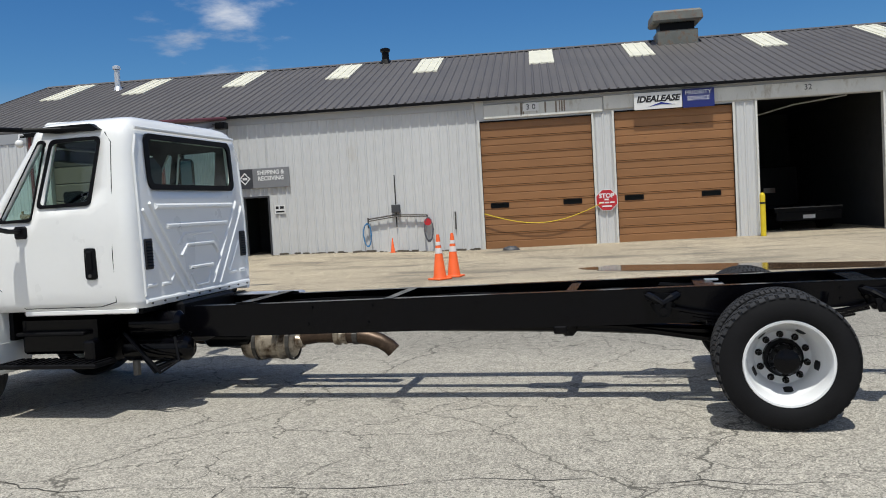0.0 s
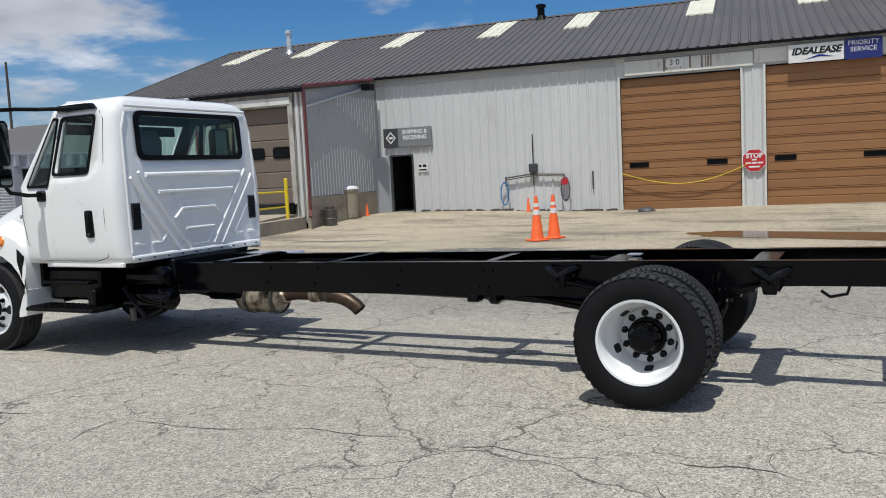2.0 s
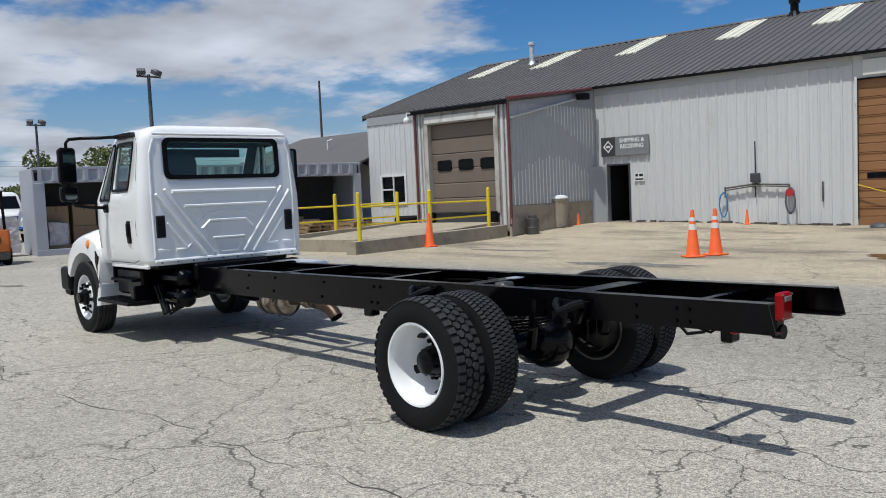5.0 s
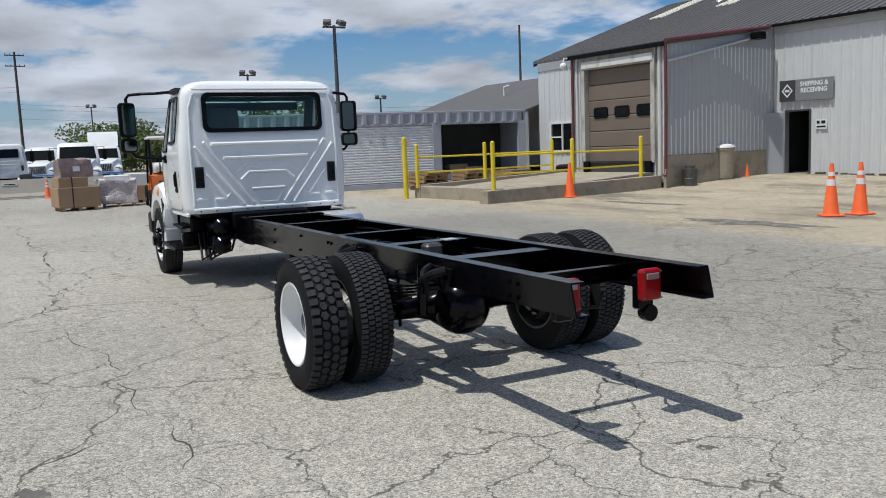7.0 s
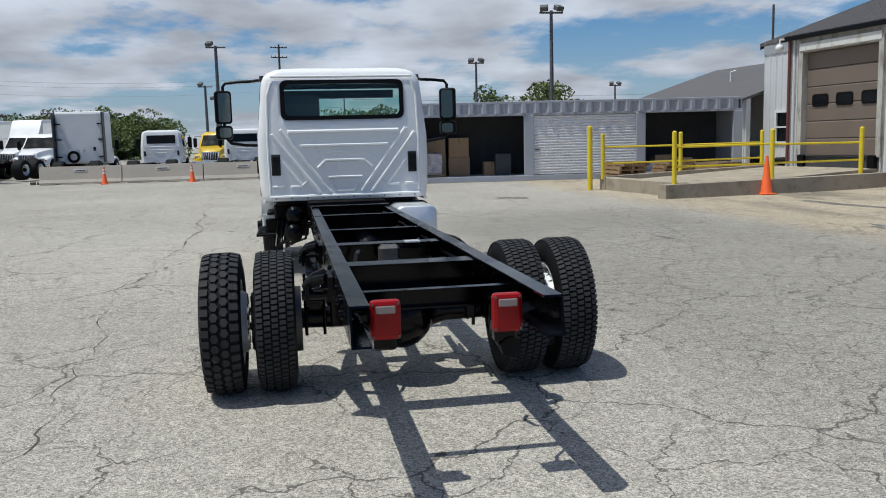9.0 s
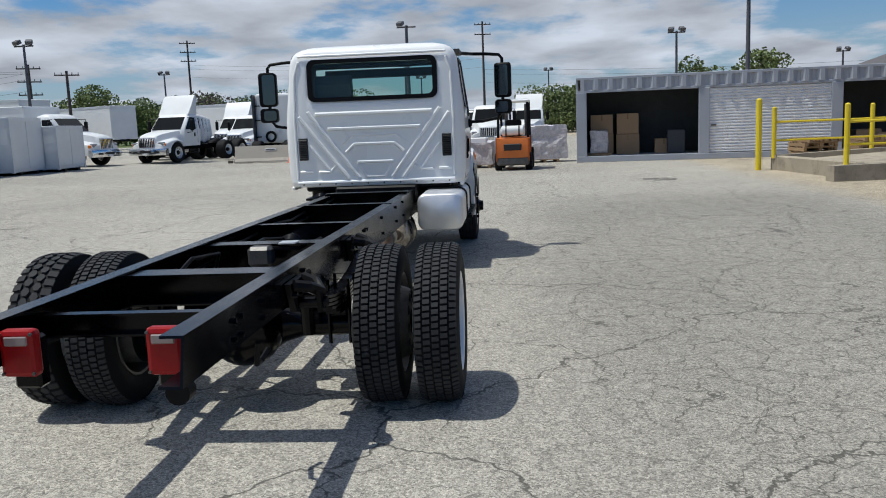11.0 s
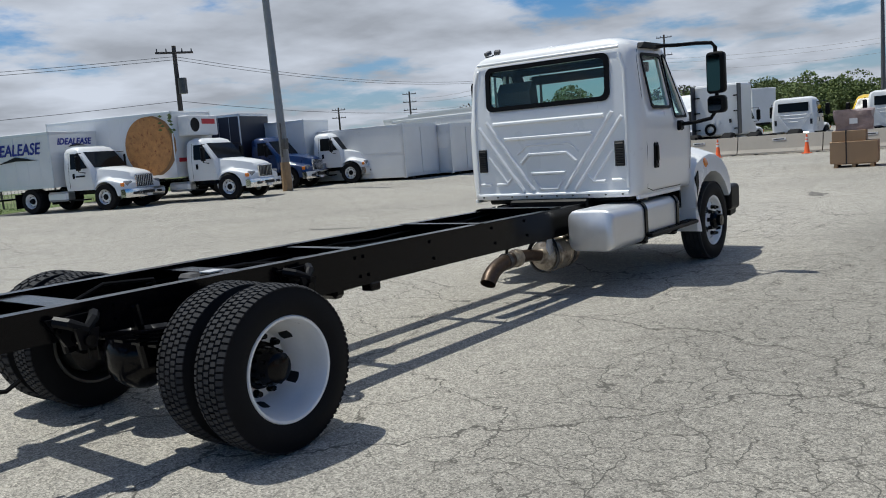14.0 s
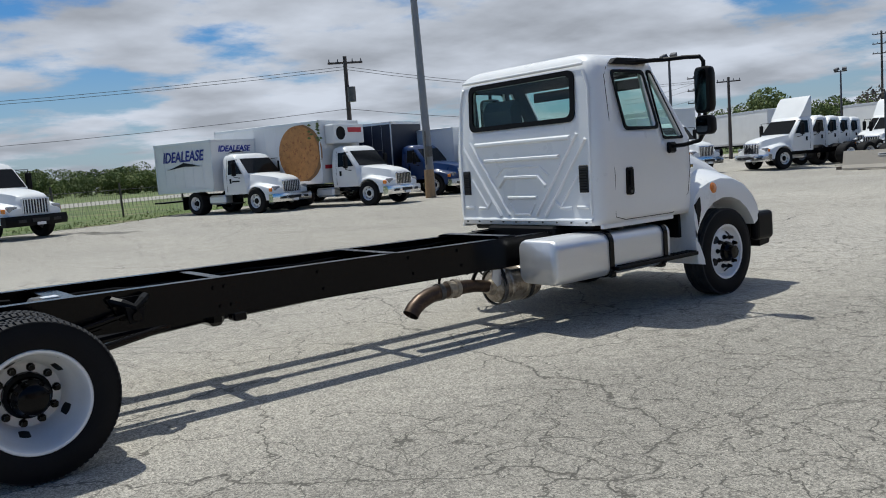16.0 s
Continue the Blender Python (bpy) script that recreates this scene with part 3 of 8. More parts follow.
# black strips round the two closed garage doors: dark jamb edges, painted head shadow
for g in (G1, G2):
    for u in (g[0] + 0.002, g[1] - 0.037):
        part("weather_strip", bx(u, u + 0.035, W - 0.02, W + 0.012, 0.2, g[2]), BLACK, bld, "black strip for the dark gap and shadow at the door edge")
    part("weather_strip", bx(g[0] + 0.04, g[1] - 0.04, W - 0.02, W + 0.012, g[2] - 0.05, g[2] - 0.003), BLACK, bld, "black strip for the dark gap and shadow at the door edge")
# rust streaks down the first lintel
for i in range(9):
    u = -1.0 + 2.4 * random.random()
    part("rust_streak", bx(u, u + 0.02 + 0.04 * random.random(), W - 0.073, W - 0.0705, 4.5 - 0.1 * random.random(), 4.81), mat("rust", (0.24, 0.20, 0.16), 0.9), bld) if i == 0 else part("rust_streak", bx(u, u + 0.02 + 0.04 * random.random(), W - 0.073, W - 0.0705, 4.5 - 0.1 * random.random(), 4.81), bpy.data.materials["rust"], bld)


def garage_door(u0, u1, h, n):
    """A sectional door of n leaves with a pair of small panes."""
    d = thing("x", Matrix(), "", "")
    d.name = "garage_door"
    d.parent = bld
    d["label"] = "closed brown sectional garage door"
    for s in (u0 - 0.05, u1 - 0.02):
        part("jamb", bx(s, s + 0.07, W - 0.045, W + 0.16, 0, h + 0.04, b=0.008), TRIMWHITE, d)
    part("head_seal", bx(u0, u1, W + 0.02, W + 0.05, h - 0.05, h), BLACK, d)
    hh = (h - 0.03) / n
    for i in range(n):
        z0 = 0.02 + i * hh
        bm = bmesh.new()
        # a leaf: flat with two pressed lines and a lip
        prof = [(0.14, 0), (0.085, 0.008), (0.08, hh * 0.44), (0.095, hh * 0.46), (0.095, hh * 0.5), (0.08, hh * 0.52), (0.08, hh - 0.05), (0.062, hh - 0.035), (0.062, hh - 0.012), (0.14, hh - 0.006)]
        lo = [bm.verts.new((u0 + 0.02, W + a, z0 + b)) for a, b in prof]
        hi = [bm.verts.new((u1 - 0.02, W + a, z0 + b)) for a, b in prof]
        join(bm, lo, hi)
        bm.faces.new(lo[::-1])
        bm.faces.new(hi)
        part("panel", bm, DOORBROWN, d)
    for f in (0.15, 0.80):
        u = u0 + (u1 - u0) * f
        z = 0.02 + 2 * hh + hh * 0.72
        part("pane_frame", gasket(rrect(0.62, 0.17, 0.03), rrect(0.52, 0.09, 0.02), lambda a, b, p, u=u, z=z: (u + a, W + 0.082 - p, z + b), 0.02), BLACK, d)
        part("pane", bx(u - 0.27, u + 0.27, W + 0.07, W + 0.076, z - 0.05, z + 0.05), DARK_GLASS, d)
    return d


garage_door(G1[0], G1[1], G1[2], 8)
garage_door(G2[0], G2[1], G2[2], 8)
for s in (G3[0] - 0.05, G3[1] - 0.02):
    part("jamb", bx(s, s + 0.07, W - 0.045, W + 0.16, 0, G3[2] + 0.04, b=0.008), TRIMWHITE, bld)
# interior of the open bay; near-black walls stand in for its shade
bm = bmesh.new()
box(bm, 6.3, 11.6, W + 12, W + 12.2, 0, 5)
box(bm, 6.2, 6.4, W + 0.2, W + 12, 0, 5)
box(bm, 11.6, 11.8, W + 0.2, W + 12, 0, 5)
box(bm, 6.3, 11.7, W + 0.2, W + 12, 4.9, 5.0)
part("bay_lining", bm, INSIDE, bld, "bay lining coloured dark for the shade inside")
part("light_tube", sw([at_ for at_ in ((7.6, W + 4, 4.1), (9.2, W + 3, 4.45), (10.8, W + 2.4, 4.6))], 0.03, 6), SIGNWHITE, bld)
# roof: two planes, ribs on the near one
ev, ez = W - 0.24, EAVE + 0.14 * SLOPE


def rz(v):
    return ez + (v - ev) * SLOPE


bm = bmesh.new()
prism(bm, [(ev, ez), (RIDGE_V, rz(RIDGE_V)), (2 * RIDGE_V - ev, ez), (2 * RIDGE_V - ev, ez - 0.08), (RIDGE_V, rz(RIDGE_V) - 0.08), (ev, ez - 0.08)], "x", U0, U1)
part("roof", bm, ROOFM, bld)
rib = bpy.data.meshes.new("roof_rib")
bm = pr([(-0.05, 0), (-0.022, 0.035), (0.022, 0.035), (0.05, 0)], "y", 0, math.hypot(RIDGE_V - ev, rz(RIDGE_V) - ez))
bmesh.ops.recalc_face_normals(bm, faces=bm.faces)
bm.to_mesh(rib)
bm.free()
rib.materials.append(ROOFM)
tilt = math.degrees(math.atan(SLOPE))
u = U0 + 0.1
while u < 20:
    shared("roof_rib", rib, bld, pose(u, ev, ez + 0.002, tilt))
    u += 0.305
part("ridge_cap", pr([(RIDGE_V - 0.25, rz(RIDGE_V - 0.25) + 0.04), (RIDGE_V, rz(RIDGE_V) + 0.06), (RIDGE_V + 0.25, rz(RIDGE_V - 0.25) + 0.04), (RIDGE_V, rz(RIDGE_V) + 0.03)], "x", U0, U1), ROOFM, bld)
part("fascia", bx(-10.6, U1, ev - 0.02, ev + 0.01, ez - 0.10, ez - 0.01), BLACK, bld)
part("soffit", bx(-10.6, U1, ev, W - 0.01, ez - 0.1, ez - 0.085), SIDING_GREY, bld)
part("gable_wall", pr([(W, 0), (W, EAVE), (RIDGE_V, rz(RIDGE_V) - 0.1), (2 * RIDGE_V - W, EAVE), (2 * RIDGE_V - W, 0)], "x", U0 + 0.25, U0 + 0.4), SIDING, bld)
part("gable_wall", pr([(W, 0), (W, EAVE), (RIDGE_V, rz(RIDGE_V) - 0.1), (2 * RIDGE_V - W, EAVE), (2 * RIDGE_V - W, 0)], "x", U1 - 0.5, U1 - 0.3), SIDING, bld)
part("rear_wall", bx(U0 + 0.3, U1 - 0.3, 2 * RIDGE_V - W - 0.2, 2 * RIDGE_V - W, 0, EAVE), SIDING, bld)
part("verge_trim", pr([(ev, ez - 0.2), (ev, ez + 0.04), (RIDGE_V, rz(RIDGE_V) + 0.05), (RIDGE_V, rz(RIDGE_V) - 0.2)], "x", U0 - 0.03, U0 + 0.01), ROOFM, bld)
for ur in (-19.7, -16.05, -11.66, -7.3, -3.7, 0.95, 4.85, 9.8, 14.2):
    v0, v1 = 33.4, 36.45
    bm = pr([(v0, rz(v0) + 0.005), (v1, rz(v1) + 0.005), (v1, rz(v1) + 0.055), (v0, rz(v0) + 0.055)], "x", ur - 0.98, ur)
    for k in range(3):
        prism(bm, [(v0, rz(v0) + 0.05), (v1, rz(v1) + 0.05), (v1, rz(v1) + 0.08), (v0, rz(v0) + 0.08)], "x", ur - 0.85 + k * 0.33, ur - 0.8 + k * 0.33)
    part("skylight", bm, SKYLIGHT, bld, "cream translucent fibreglass roof light")


def flue(u, v, h, r, cap, material):
    f = thing("roof_flue", B @ pose(u, v, rz(v)), "metal flue pipe with a cap on the roof", "flue")
    part("pipe", cy((0, 0, -0.1), (0, 0, h), r, seg=14), material, f)
    part("cap", lathe(bmesh.new(), [(0, 0), (0, cap), (0.12, cap), (0.16, cap * 0.6), (0.16, 0)], (0, 0, h + 0.03), (0, 0, 1), 14), material, f)
    part("flashing", cy((0, 0, -0.12), (0, 0, 0.14), r * 2.0, r * 1.1, seg=14), material, f)


flue(-17.9, 34.9, 0.85, 0.12, 0.17, ALU)
flue(-6.3, 36.6, 0.45, 0.16, 0.22, BLACK)
hv = thing("roof_ventilator", B @ pose(6.1, 36.2, rz(36.2)), "rusty grey box ventilator with a flared hood on the ridge", "ventilator")
part("curb", bx(-0.82, 0.82, -0.6, 0.6, -0.3, 0.4, b=0.02), HOODMETAL, hv)
# neck coloured black to hold the shadow under the hood
part("neck", bx(-0.7, 0.7, -0.5, 0.5, 0.4, 0.82, b=0.02), BLACK, hv)
bm = bmesh.new()
loft(bm, [[(x * a, y * a * 0.75, z) for x, y in ((-1, -1), (1, -1), (1, 1), (-1, 1))] for a, z in ((0.95, 0.72), (1.02, 0.8), (0.98, 1.12), (0.9, 1.2))])
part("hood", bm, HOODMETAL, hv, "rust-stained dark hood")

# entrance door, standing ajar outward
ed = new("entrance_door")
ed.parent = bld
ed["label"] = "grey steel door standing open"
part("door_frame", bx(DOOR_U0 - 0.06, DOOR_U0, W - 0.05, W + 0.2, 0.2, DOOR_Z + 0.06, b=0.006), SIDING_GREY, ed)
part("door_frame", bx(DOOR_U1, DOOR_U1 + 0.06, W - 0.05, W + 0.2, 0.2, DOOR_Z + 0.06, b=0.006), SIGNDARK, ed)
part("door_frame", bx(DOOR_U0, DOOR_U1, W - 0.05, W + 0.2, DOOR_Z, DOOR_Z + 0.06, b=0.006), SIGNDARK, ed)
bm = bx(-0.02, 0.02, -0.86, 0, 0.2, DOOR_Z, b=0.006)
bmesh.ops.transform(bm, matrix=pose(DOOR_U0 - 0.03, W - 0.05, 0, 0, 0, -48), verts=bm.verts)
part("leaf", bm, SIDING_GREY, ed)
bm = bx(0.02, 0.07, -0.8, -0.74, 1.05, 1.12, b=0.01)
bmesh.ops.transform(bm, matrix=pose(DOOR_U0 - 0.03, W - 0.05, 0, 0, 0, -48), verts=bm.verts)
part("handle", bm, STEEL, ed)
# passage walls in the same dark colour, for shade behind the door
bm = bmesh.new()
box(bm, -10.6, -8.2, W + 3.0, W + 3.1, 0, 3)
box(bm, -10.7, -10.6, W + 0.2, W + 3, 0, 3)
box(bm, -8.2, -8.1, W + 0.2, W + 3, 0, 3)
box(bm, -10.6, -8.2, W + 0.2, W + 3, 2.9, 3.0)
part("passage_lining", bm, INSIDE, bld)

# loading bay that stands forward
BV, BU0, BU1 = 22.7, -14.55, -10.55
DD0, DD1, DZ0, DZ1 = -13.85, -11.05, 0.83, 3.8
bay = thing("loading_bay", B, "projecting grey loading bay with a closed taupe dock door", "loading bay")
for u0, u1, z0, z1 in ((BU0, DD0, 0.2, 4.3), (DD1, BU1, 0.2, 4.3), (DD0, DD1, DZ1, 4.3), (DD0, DD1, 0.0, 0.55)):
    part("front_wall", bx(u0, u1, BV, BV + 0.2, z0, z1), BAYTRIM, bay)
part("siding", sid(BU0 + 0.02, DD0 - 0.18, 0.3, 4.25, BV, pitch=0.2), SIDING, bay)
part("siding", sid(DD1 + 0.1, BU1, 0.3, 4.25, BV, pitch=0.2), SIDING, bay)
part("side_wall", bx(BU1 - 0.2, BU1, BV + 0.2, W, 0.0, 4.3), SIDING, bay)
part("side_wall", bx(BU0, BU0 + 0.2, BV + 0.2, W, 0.0, 4.3), SIDING, bay)
# greyer than the front sheets: grazing light is put into the colour
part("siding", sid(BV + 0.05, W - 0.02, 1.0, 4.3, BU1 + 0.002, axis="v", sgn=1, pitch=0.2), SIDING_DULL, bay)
part("gable_sheet", pr([(BV + 0.05, 4.25), (W - 0.02, 4.25), (W - 0.02, 4.9)], "x", BU1 - 0.005, BU1 + 0.03), SIDING_GREY, bay)
part("base_course", bx(BU1 - 0.05, BU1 + 0.06, BV - 0.03, W - 0.05, 0.0, 1.0, b=0.02), CONCRETE, bay, "stained concrete base")
part("side_wall", pr([(BV + 0.2, 4.3), (W, 4.3), (W, 4.95)], "x", BU1 - 0.19, BU1 - 0.01), SIDING, bay)
# white strips on upper and lower rib ends stand in for sun on the ribs
nr = int((W - BV - 0.07) / 0.2)
for i in range(1, nr):
    f = i / nr
    a = BV + 0.05 + (W - BV - 0.07) * f
    lo = 1.7 + 0.85 * math.sin(math.pi * min(f * 0.95 + 0.05, 1)) + 0.06 * math.sin(i * 4.1)
    part("rib_paint", bx(BU1 + 0.028, BU1 + 0.036, a - 0.022, a + 0.022, 1.01, lo), RIBWHITE, bay)
    if f > 0.42:
        hi = 3.95 - 2.3 * (f - 0.42) + 0.07 * math.sin(i * 2.7)
        part("rib_paint", bx(BU1 + 0.028, BU1 + 0.036, a - 0.02, a + 0.02, hi, 4.28), RIBWHITE, bay)
bm = pr([(BV - 0.15, 4.3), (W - 0.3, 4.97), (W - 0.3, 4.9), (BV - 0.15, 4.22)], "x", BU0 - 0.1, BU1 + 0.1)
part("bay_roof", bm, ROOFM, bay)
for k in range(13):
    u = BU0 + k * 0.32
    part("roof_rib", pr([(BV - 0.15, 4.305), (W - 0.3, 4.975), (W - 0.3, 5.0), (BV - 0.15, 4.335)], "x", u - 0.02, u + 0.02), ROOFM, bay)
part("fascia", bx(BU0 - 0.1, BU1 + 0.1, BV - 0.17, BV - 0.14, 4.18, 4.3), BLACK, bay)
part("dock_surround", gasket([(DD0 - 0.16, 0.8), (DD1 + 0.16, 0.8), (DD1 + 0.16, 3.98), (DD0 - 0.16, 3.98)], [(DD0, 0.8), (DD1, 0.8), (DD1, DZ1), (DD0, DZ1)], lambda a, b, p: (a, BV - 0.004 - p, b), 0.06), BAYTRIM, bay)
part("header_board", bx(DD0 - 0.12, DD1 + 0.1, BV - 0.09, BV - 0.06, 3.84, 4.06, b=0.008), TRIMWHITE, bay, "peeling white header board")
dd = new("dock_door")
dd.parent = bay
dd["label"] = "taupe sectional dock door with three dark panes"
hh = (DZ1 - DZ0) / 6
for i in range(6):
    z0 = DZ0 + i * hh
    bm = bmesh.new()
    prof = [(0.2, 0), (0.125, 0.006), (0.12, hh - 0.045), (0.135, hh - 0.03), (0.135, hh - 0.012), (0.2, hh - 0.005)]
    lo, hi = [bm.verts.new((DD0 + 0.01, BV + a, z0 + b)) for a, b in prof], [bm.verts.new((DD1 - 0.01, BV + a, z0 + b)) for a, b in prof]
    join(bm, lo, hi)
    bm.faces.new(lo[::-1])
    bm.faces.new(hi)
    part("panel", bm, DOORTAN, dd)
for f in (0.2, 0.53, 0.86):
    u, z = DD0 + (DD1 - DD0) * f, 2.4
    part("pane_frame", gasket(rrect(0.62, 0.36, 0.09), rrect(0.5, 0.25, 0.07), lambda a, b, p, u=u, z=z: (u + a, BV + 0.121 - p, z + b), 0.025), BLACK, dd)
    part("pane", bx(u - 0.26, u + 0.26, BV + 0.1, BV + 0.112, z - 0.14, z + 0.14), DARK_GLASS, dd)
# solid dark block stands in for shade in the recess below the door
part("leveller_pit_shade", bx(DD0 - 0.1, DD1 + 0.1, BV - 0.02, BV + 0.3, 0.5, 0.82), INSIDE, bay)
for u in (DD0 - 0.05, DD1 - 0.2):
    part("dock_bumper", bx(u, u + 0.25, BV - 0.14, BV - 0.02, 0.5, 0.85, b=0.02), BLACK, bay)
part("downpipe", sw([(BU1 + 0.08, BV - 0.05, 4.25), (BU1 + 0.1, BV - 0.06, 2.4), (BU1 + 0.08, BV - 0.06, 0.6), (BU1 + 0.16, BV - 0.2, 0.4)], 0.05, 8), PIPE_RED, bay)
part("downpipe", sw([(BU0 + 0.15, BV - 0.07, 4.2), (BU0 + 0.15, BV - 0.07, 0.6)], 0.045, 8), PIPE_RED, bay)
part("gutter", sw([(BU1 + 0.12, BV - 0.1, 4.35), (BU1 + 0.14, W - 0.4, 4.95)], 0.06, 8), PIPE_RED, bay)
part("conduit", sw([(BU1 + 0.1, BV, 3.75), (BU1 + 0.1, W - 1.6, 4.5), (BU1 + 0.1, W - 0.5, 4.78)], 0.035, 6), SIDING, bay)
fl = thing("flood_light", B @ pose(BU1 + 0.3, W - 1.3, 4.62), "dark flood light on a bracket under the gutter", "lamp")
part("housing", bx(-0.12, 0.2, -0.2, 0.2, -0.12, 0.1, b=0.02), BLACK, fl)
part("bracket", sw([(-0.3, 0, 0.05), (0, 0, 0.02)], 0.02, 6), STEEL, fl)
cam_thing = thing("security_camera", B @ pose(BU0 - 0.02, BV - 0.3, 4.0), "white dome security camera on an arm", "camera")
part("arm", sw([(0.1, 0.3, 0.25), (0, 0.02, 0.25), (0, 0, 0.12)], 0.03, 6), SIGNWHITE, cam_thing)
bm = bmesh.new()
bmesh.ops.create_uvsphere(bm, u_segments=12, v_segments=8, radius=0.12)
part("dome", bm, SIGNWHITE, cam_thing, smooth=True)
# wall set back on the far side of the bay, with a window
bm = bmesh.new()
WU0, WU1 = U0 + 0.3, BU0 + 0.02
V2 = 27.75
for u0, u1, z0, z1 in ((WU0, -21.2, 0, 4.95), (-21.2, -19.8, 0, 1.15), (-21.2, -19.8, 2.3, 4.95), (-19.8, WU1, 0, 4.95)):
    box(bm, u0, u1, V2 + 0.01, V2 + 0.2, z0, z1)
part("wall", bm, SIDING, bld)
for u0, u1, z0, z1 in ((WU0, -21.28, 0.3, 4.6), (-21.28, -19.72, 0.3, 1.1), (-21.28, -19.72, 2.36, 4.6), (-19.72, WU1, 0.3, 4.6)):
    part("siding", sid(u0, u1, z0, z1, V2), SIDING, bld)
part("eave_band", bx(WU0, WU1, V2 - 0.04, V2 - 0.032, 4.6, 4.95), SIDING_GREY, bld)
wn = new("window")
wn.parent = bld
part("window_frame", gasket([(-21.28, 1.08), (-19.72, 1.08), (-19.72, 2.38), (-21.28, 2.38)], [(-21.18, 1.17), (-19.82, 1.17), (-19.82, 2.29), (-21.18, 2.29)], lambda a, b, p: (a, V2 - p, b), 0.06), SIGNWHITE, wn)
part("glazing_bar", bx(-20.53, -20.47, V2 - 0.05, V2 + 0.02, 1.15, 2.3), SIGNWHITE, wn)
part("glazing_bar", bx(-21.2, -20.53, V2 - 0.05, V2 + 0.02, 1.7, 1.76), SIGNWHITE, wn)
part("pane", bx(-21.2, -19.8, V2 + 0.03, V2 + 0.04, 1.15, 2.3), DARK_GLASS, wn)
# low wing beyond, with its own dark roof
wing = thing("low_wing", B, "low grey wing with a dark pitched roof beyond the loading bay", "building")
part("wall", bx(-33, U0 + 0.2, 27.0, 27.2, 0, 2.9), SIDING, wing)
part("siding", sid(-33, U0 + 0.1, 0.2, 2.85, 26.99), SIDING, wing)
part("roof", pr([(26.6, 2.85), (33.5, 5.0), (40, 2.85), (40, 2.75), (33.5, 4.9), (26.6, 2.75)], "x", -33.4, U0 + 0.22), ROOFM, wing)
part("end_wall", pr([(26.7, 0), (26.7, 2.85), (33.5, 4.9), (39.9, 2.8), (39.9, 0)], "x", -33.0, -32.8), SIDING, wing)
part("vent_pipe", sw([(-27.5, 30.2, 3.9), (-27.5, 30.2, 4.4), (-27.1, 30.2, 4.45)], 0.05, 8), SIGNWHITE, wing)

# ---- signs on the building ----
sg = thing("shipping_sign", B @ pose(-9.32, W - 0.05, 2.87), "grey wall sign reading shipping and receiving with a diamond emblem", "sign")
part("board", bx(-0.93, 0.93, -0.05, 0.0, -0.34, 0.34, b=0.008), SIGNGREY, sg)
part("emblem_panel", bx(-0.92, -0.36, -0.058, -0.051, -0.33, 0.33), SIGNDARK, sg)
part("emblem", gasket([(0, -0.22), (0.2, 0), (0, 0.22), (-0.2, 0)], [(0, -0.16), (0.145, 0), (0, 0.16), (-0.145, 0)], lambda a, b, p: (-0.64 + a, -0.06 - p, b), 0.005), SIGNWHITE, sg)
part("emblem", bx(-0.72, -0.56, -0.065, -0.06, -0.04, 0.04), SIGNWHITE, sg)
words("lettering", "SHIPPING &\nRECEIVING", facing(0.28, -0.053, 0.08), 0.2, SIGNWHITE, sg, 0.96, bold=0.006)
nt_ = thing("notice", B @ pose(-8.8, W - 0.04, 1.76), "small white notice with dark print on the siding", "sign")
part("board", bx(-0.19, 0.19, -0.012, 0, -0.15, 0.15), SIGNWHITE, nt_)
for k, (a, b) in enumerate(((-0.15, -0.05), (0.0, 0.14))):
    part("print_bar", bx(a, b, -0.018, -0.013, 0.02, 0.11), INK, nt_)
part("print_bar", bx(-0.15, 0.15, -0.018, -0.013, -0.1, -0.05), INK, nt_)
n30 = thing("bay_number", B @ pose(-0.05, W - 0.075, 4.66), "black bay number on the white lintel", "sign")
part("plate", bx(-0.26, 0.26, -0.008, 0, -0.13, 0.13), SIGNWHITE, n30)
words("figure", "3 0", facing(0, -0.01, 0.0), 0.25, INK, n30)
n32 = thing("bay_number", B @ pose(8.75, W - 0.075, 4.68), "black bay number on the white lintel", "sign")
part("plate", bx(-0.2, 0.2, -0.008, 0, -0.13, 0.13), TRIMWHITE, n32)
words("figure", "32", facing(0, -0.01, 0.0), 0.25, INK, n32)
s1 = thing("rental_sign", B @ pose(4.05, W - 0.14, 4.58), "white rental company banner with dark slanted lettering", "sign")
part("board", bx(-0.76, 0.76, -0.03, 0, -0.27, 0.27, b=0.006), SIGNWHITE, s1)
words("lettering", "IDEALEASE", facing(0, -0.033, 0.05), 0.27, INK, s1, 1.4, slant=0.25, bold=0.012)
for k in range(3):
    part("swoosh", pr([(-0.35 + 0.1 * k, -0.2 + 0.03 * k), (0.1, -0.1 + 0.02 * k), (0.55 - 0.1 * k, -0.16 + 0.02 * k), (0.1, -0.13 + 0.02 * k)], "y", -0.037, -0.031), BLUEINK, s1)
s2 = thing("service_sign", B @ pose(5.33, W - 0.14, 4.58), "navy sign with white lettering", "sign")
part("board", bx(-0.5, 0.5, -0.03, 0, -0.3, 0.3, b=0.006), SIGNBLUE, s2)
words("lettering", "PRIORITY\nSERVICE", facing(0.0, -0.033, 0.08), 0.19, SIGNWHITE, s2, 0.82)
st = thing("stop_sign", B @ pose(2.28, W - 0.08, 1.45), "red octagonal stop sign on the pier", "sign")
oct_ = [(0.35 * math.cos(radians(22.5 + 45 * i)) / math.cos(radians(22.5)), 0.35 * math.sin(radians(22.5 + 45 * i)) / math.cos(radians(22.5))) for i in range(8)]
part("edge", pr(oct_, "y", -0.008, 0.02), SIGNWHITE, st)
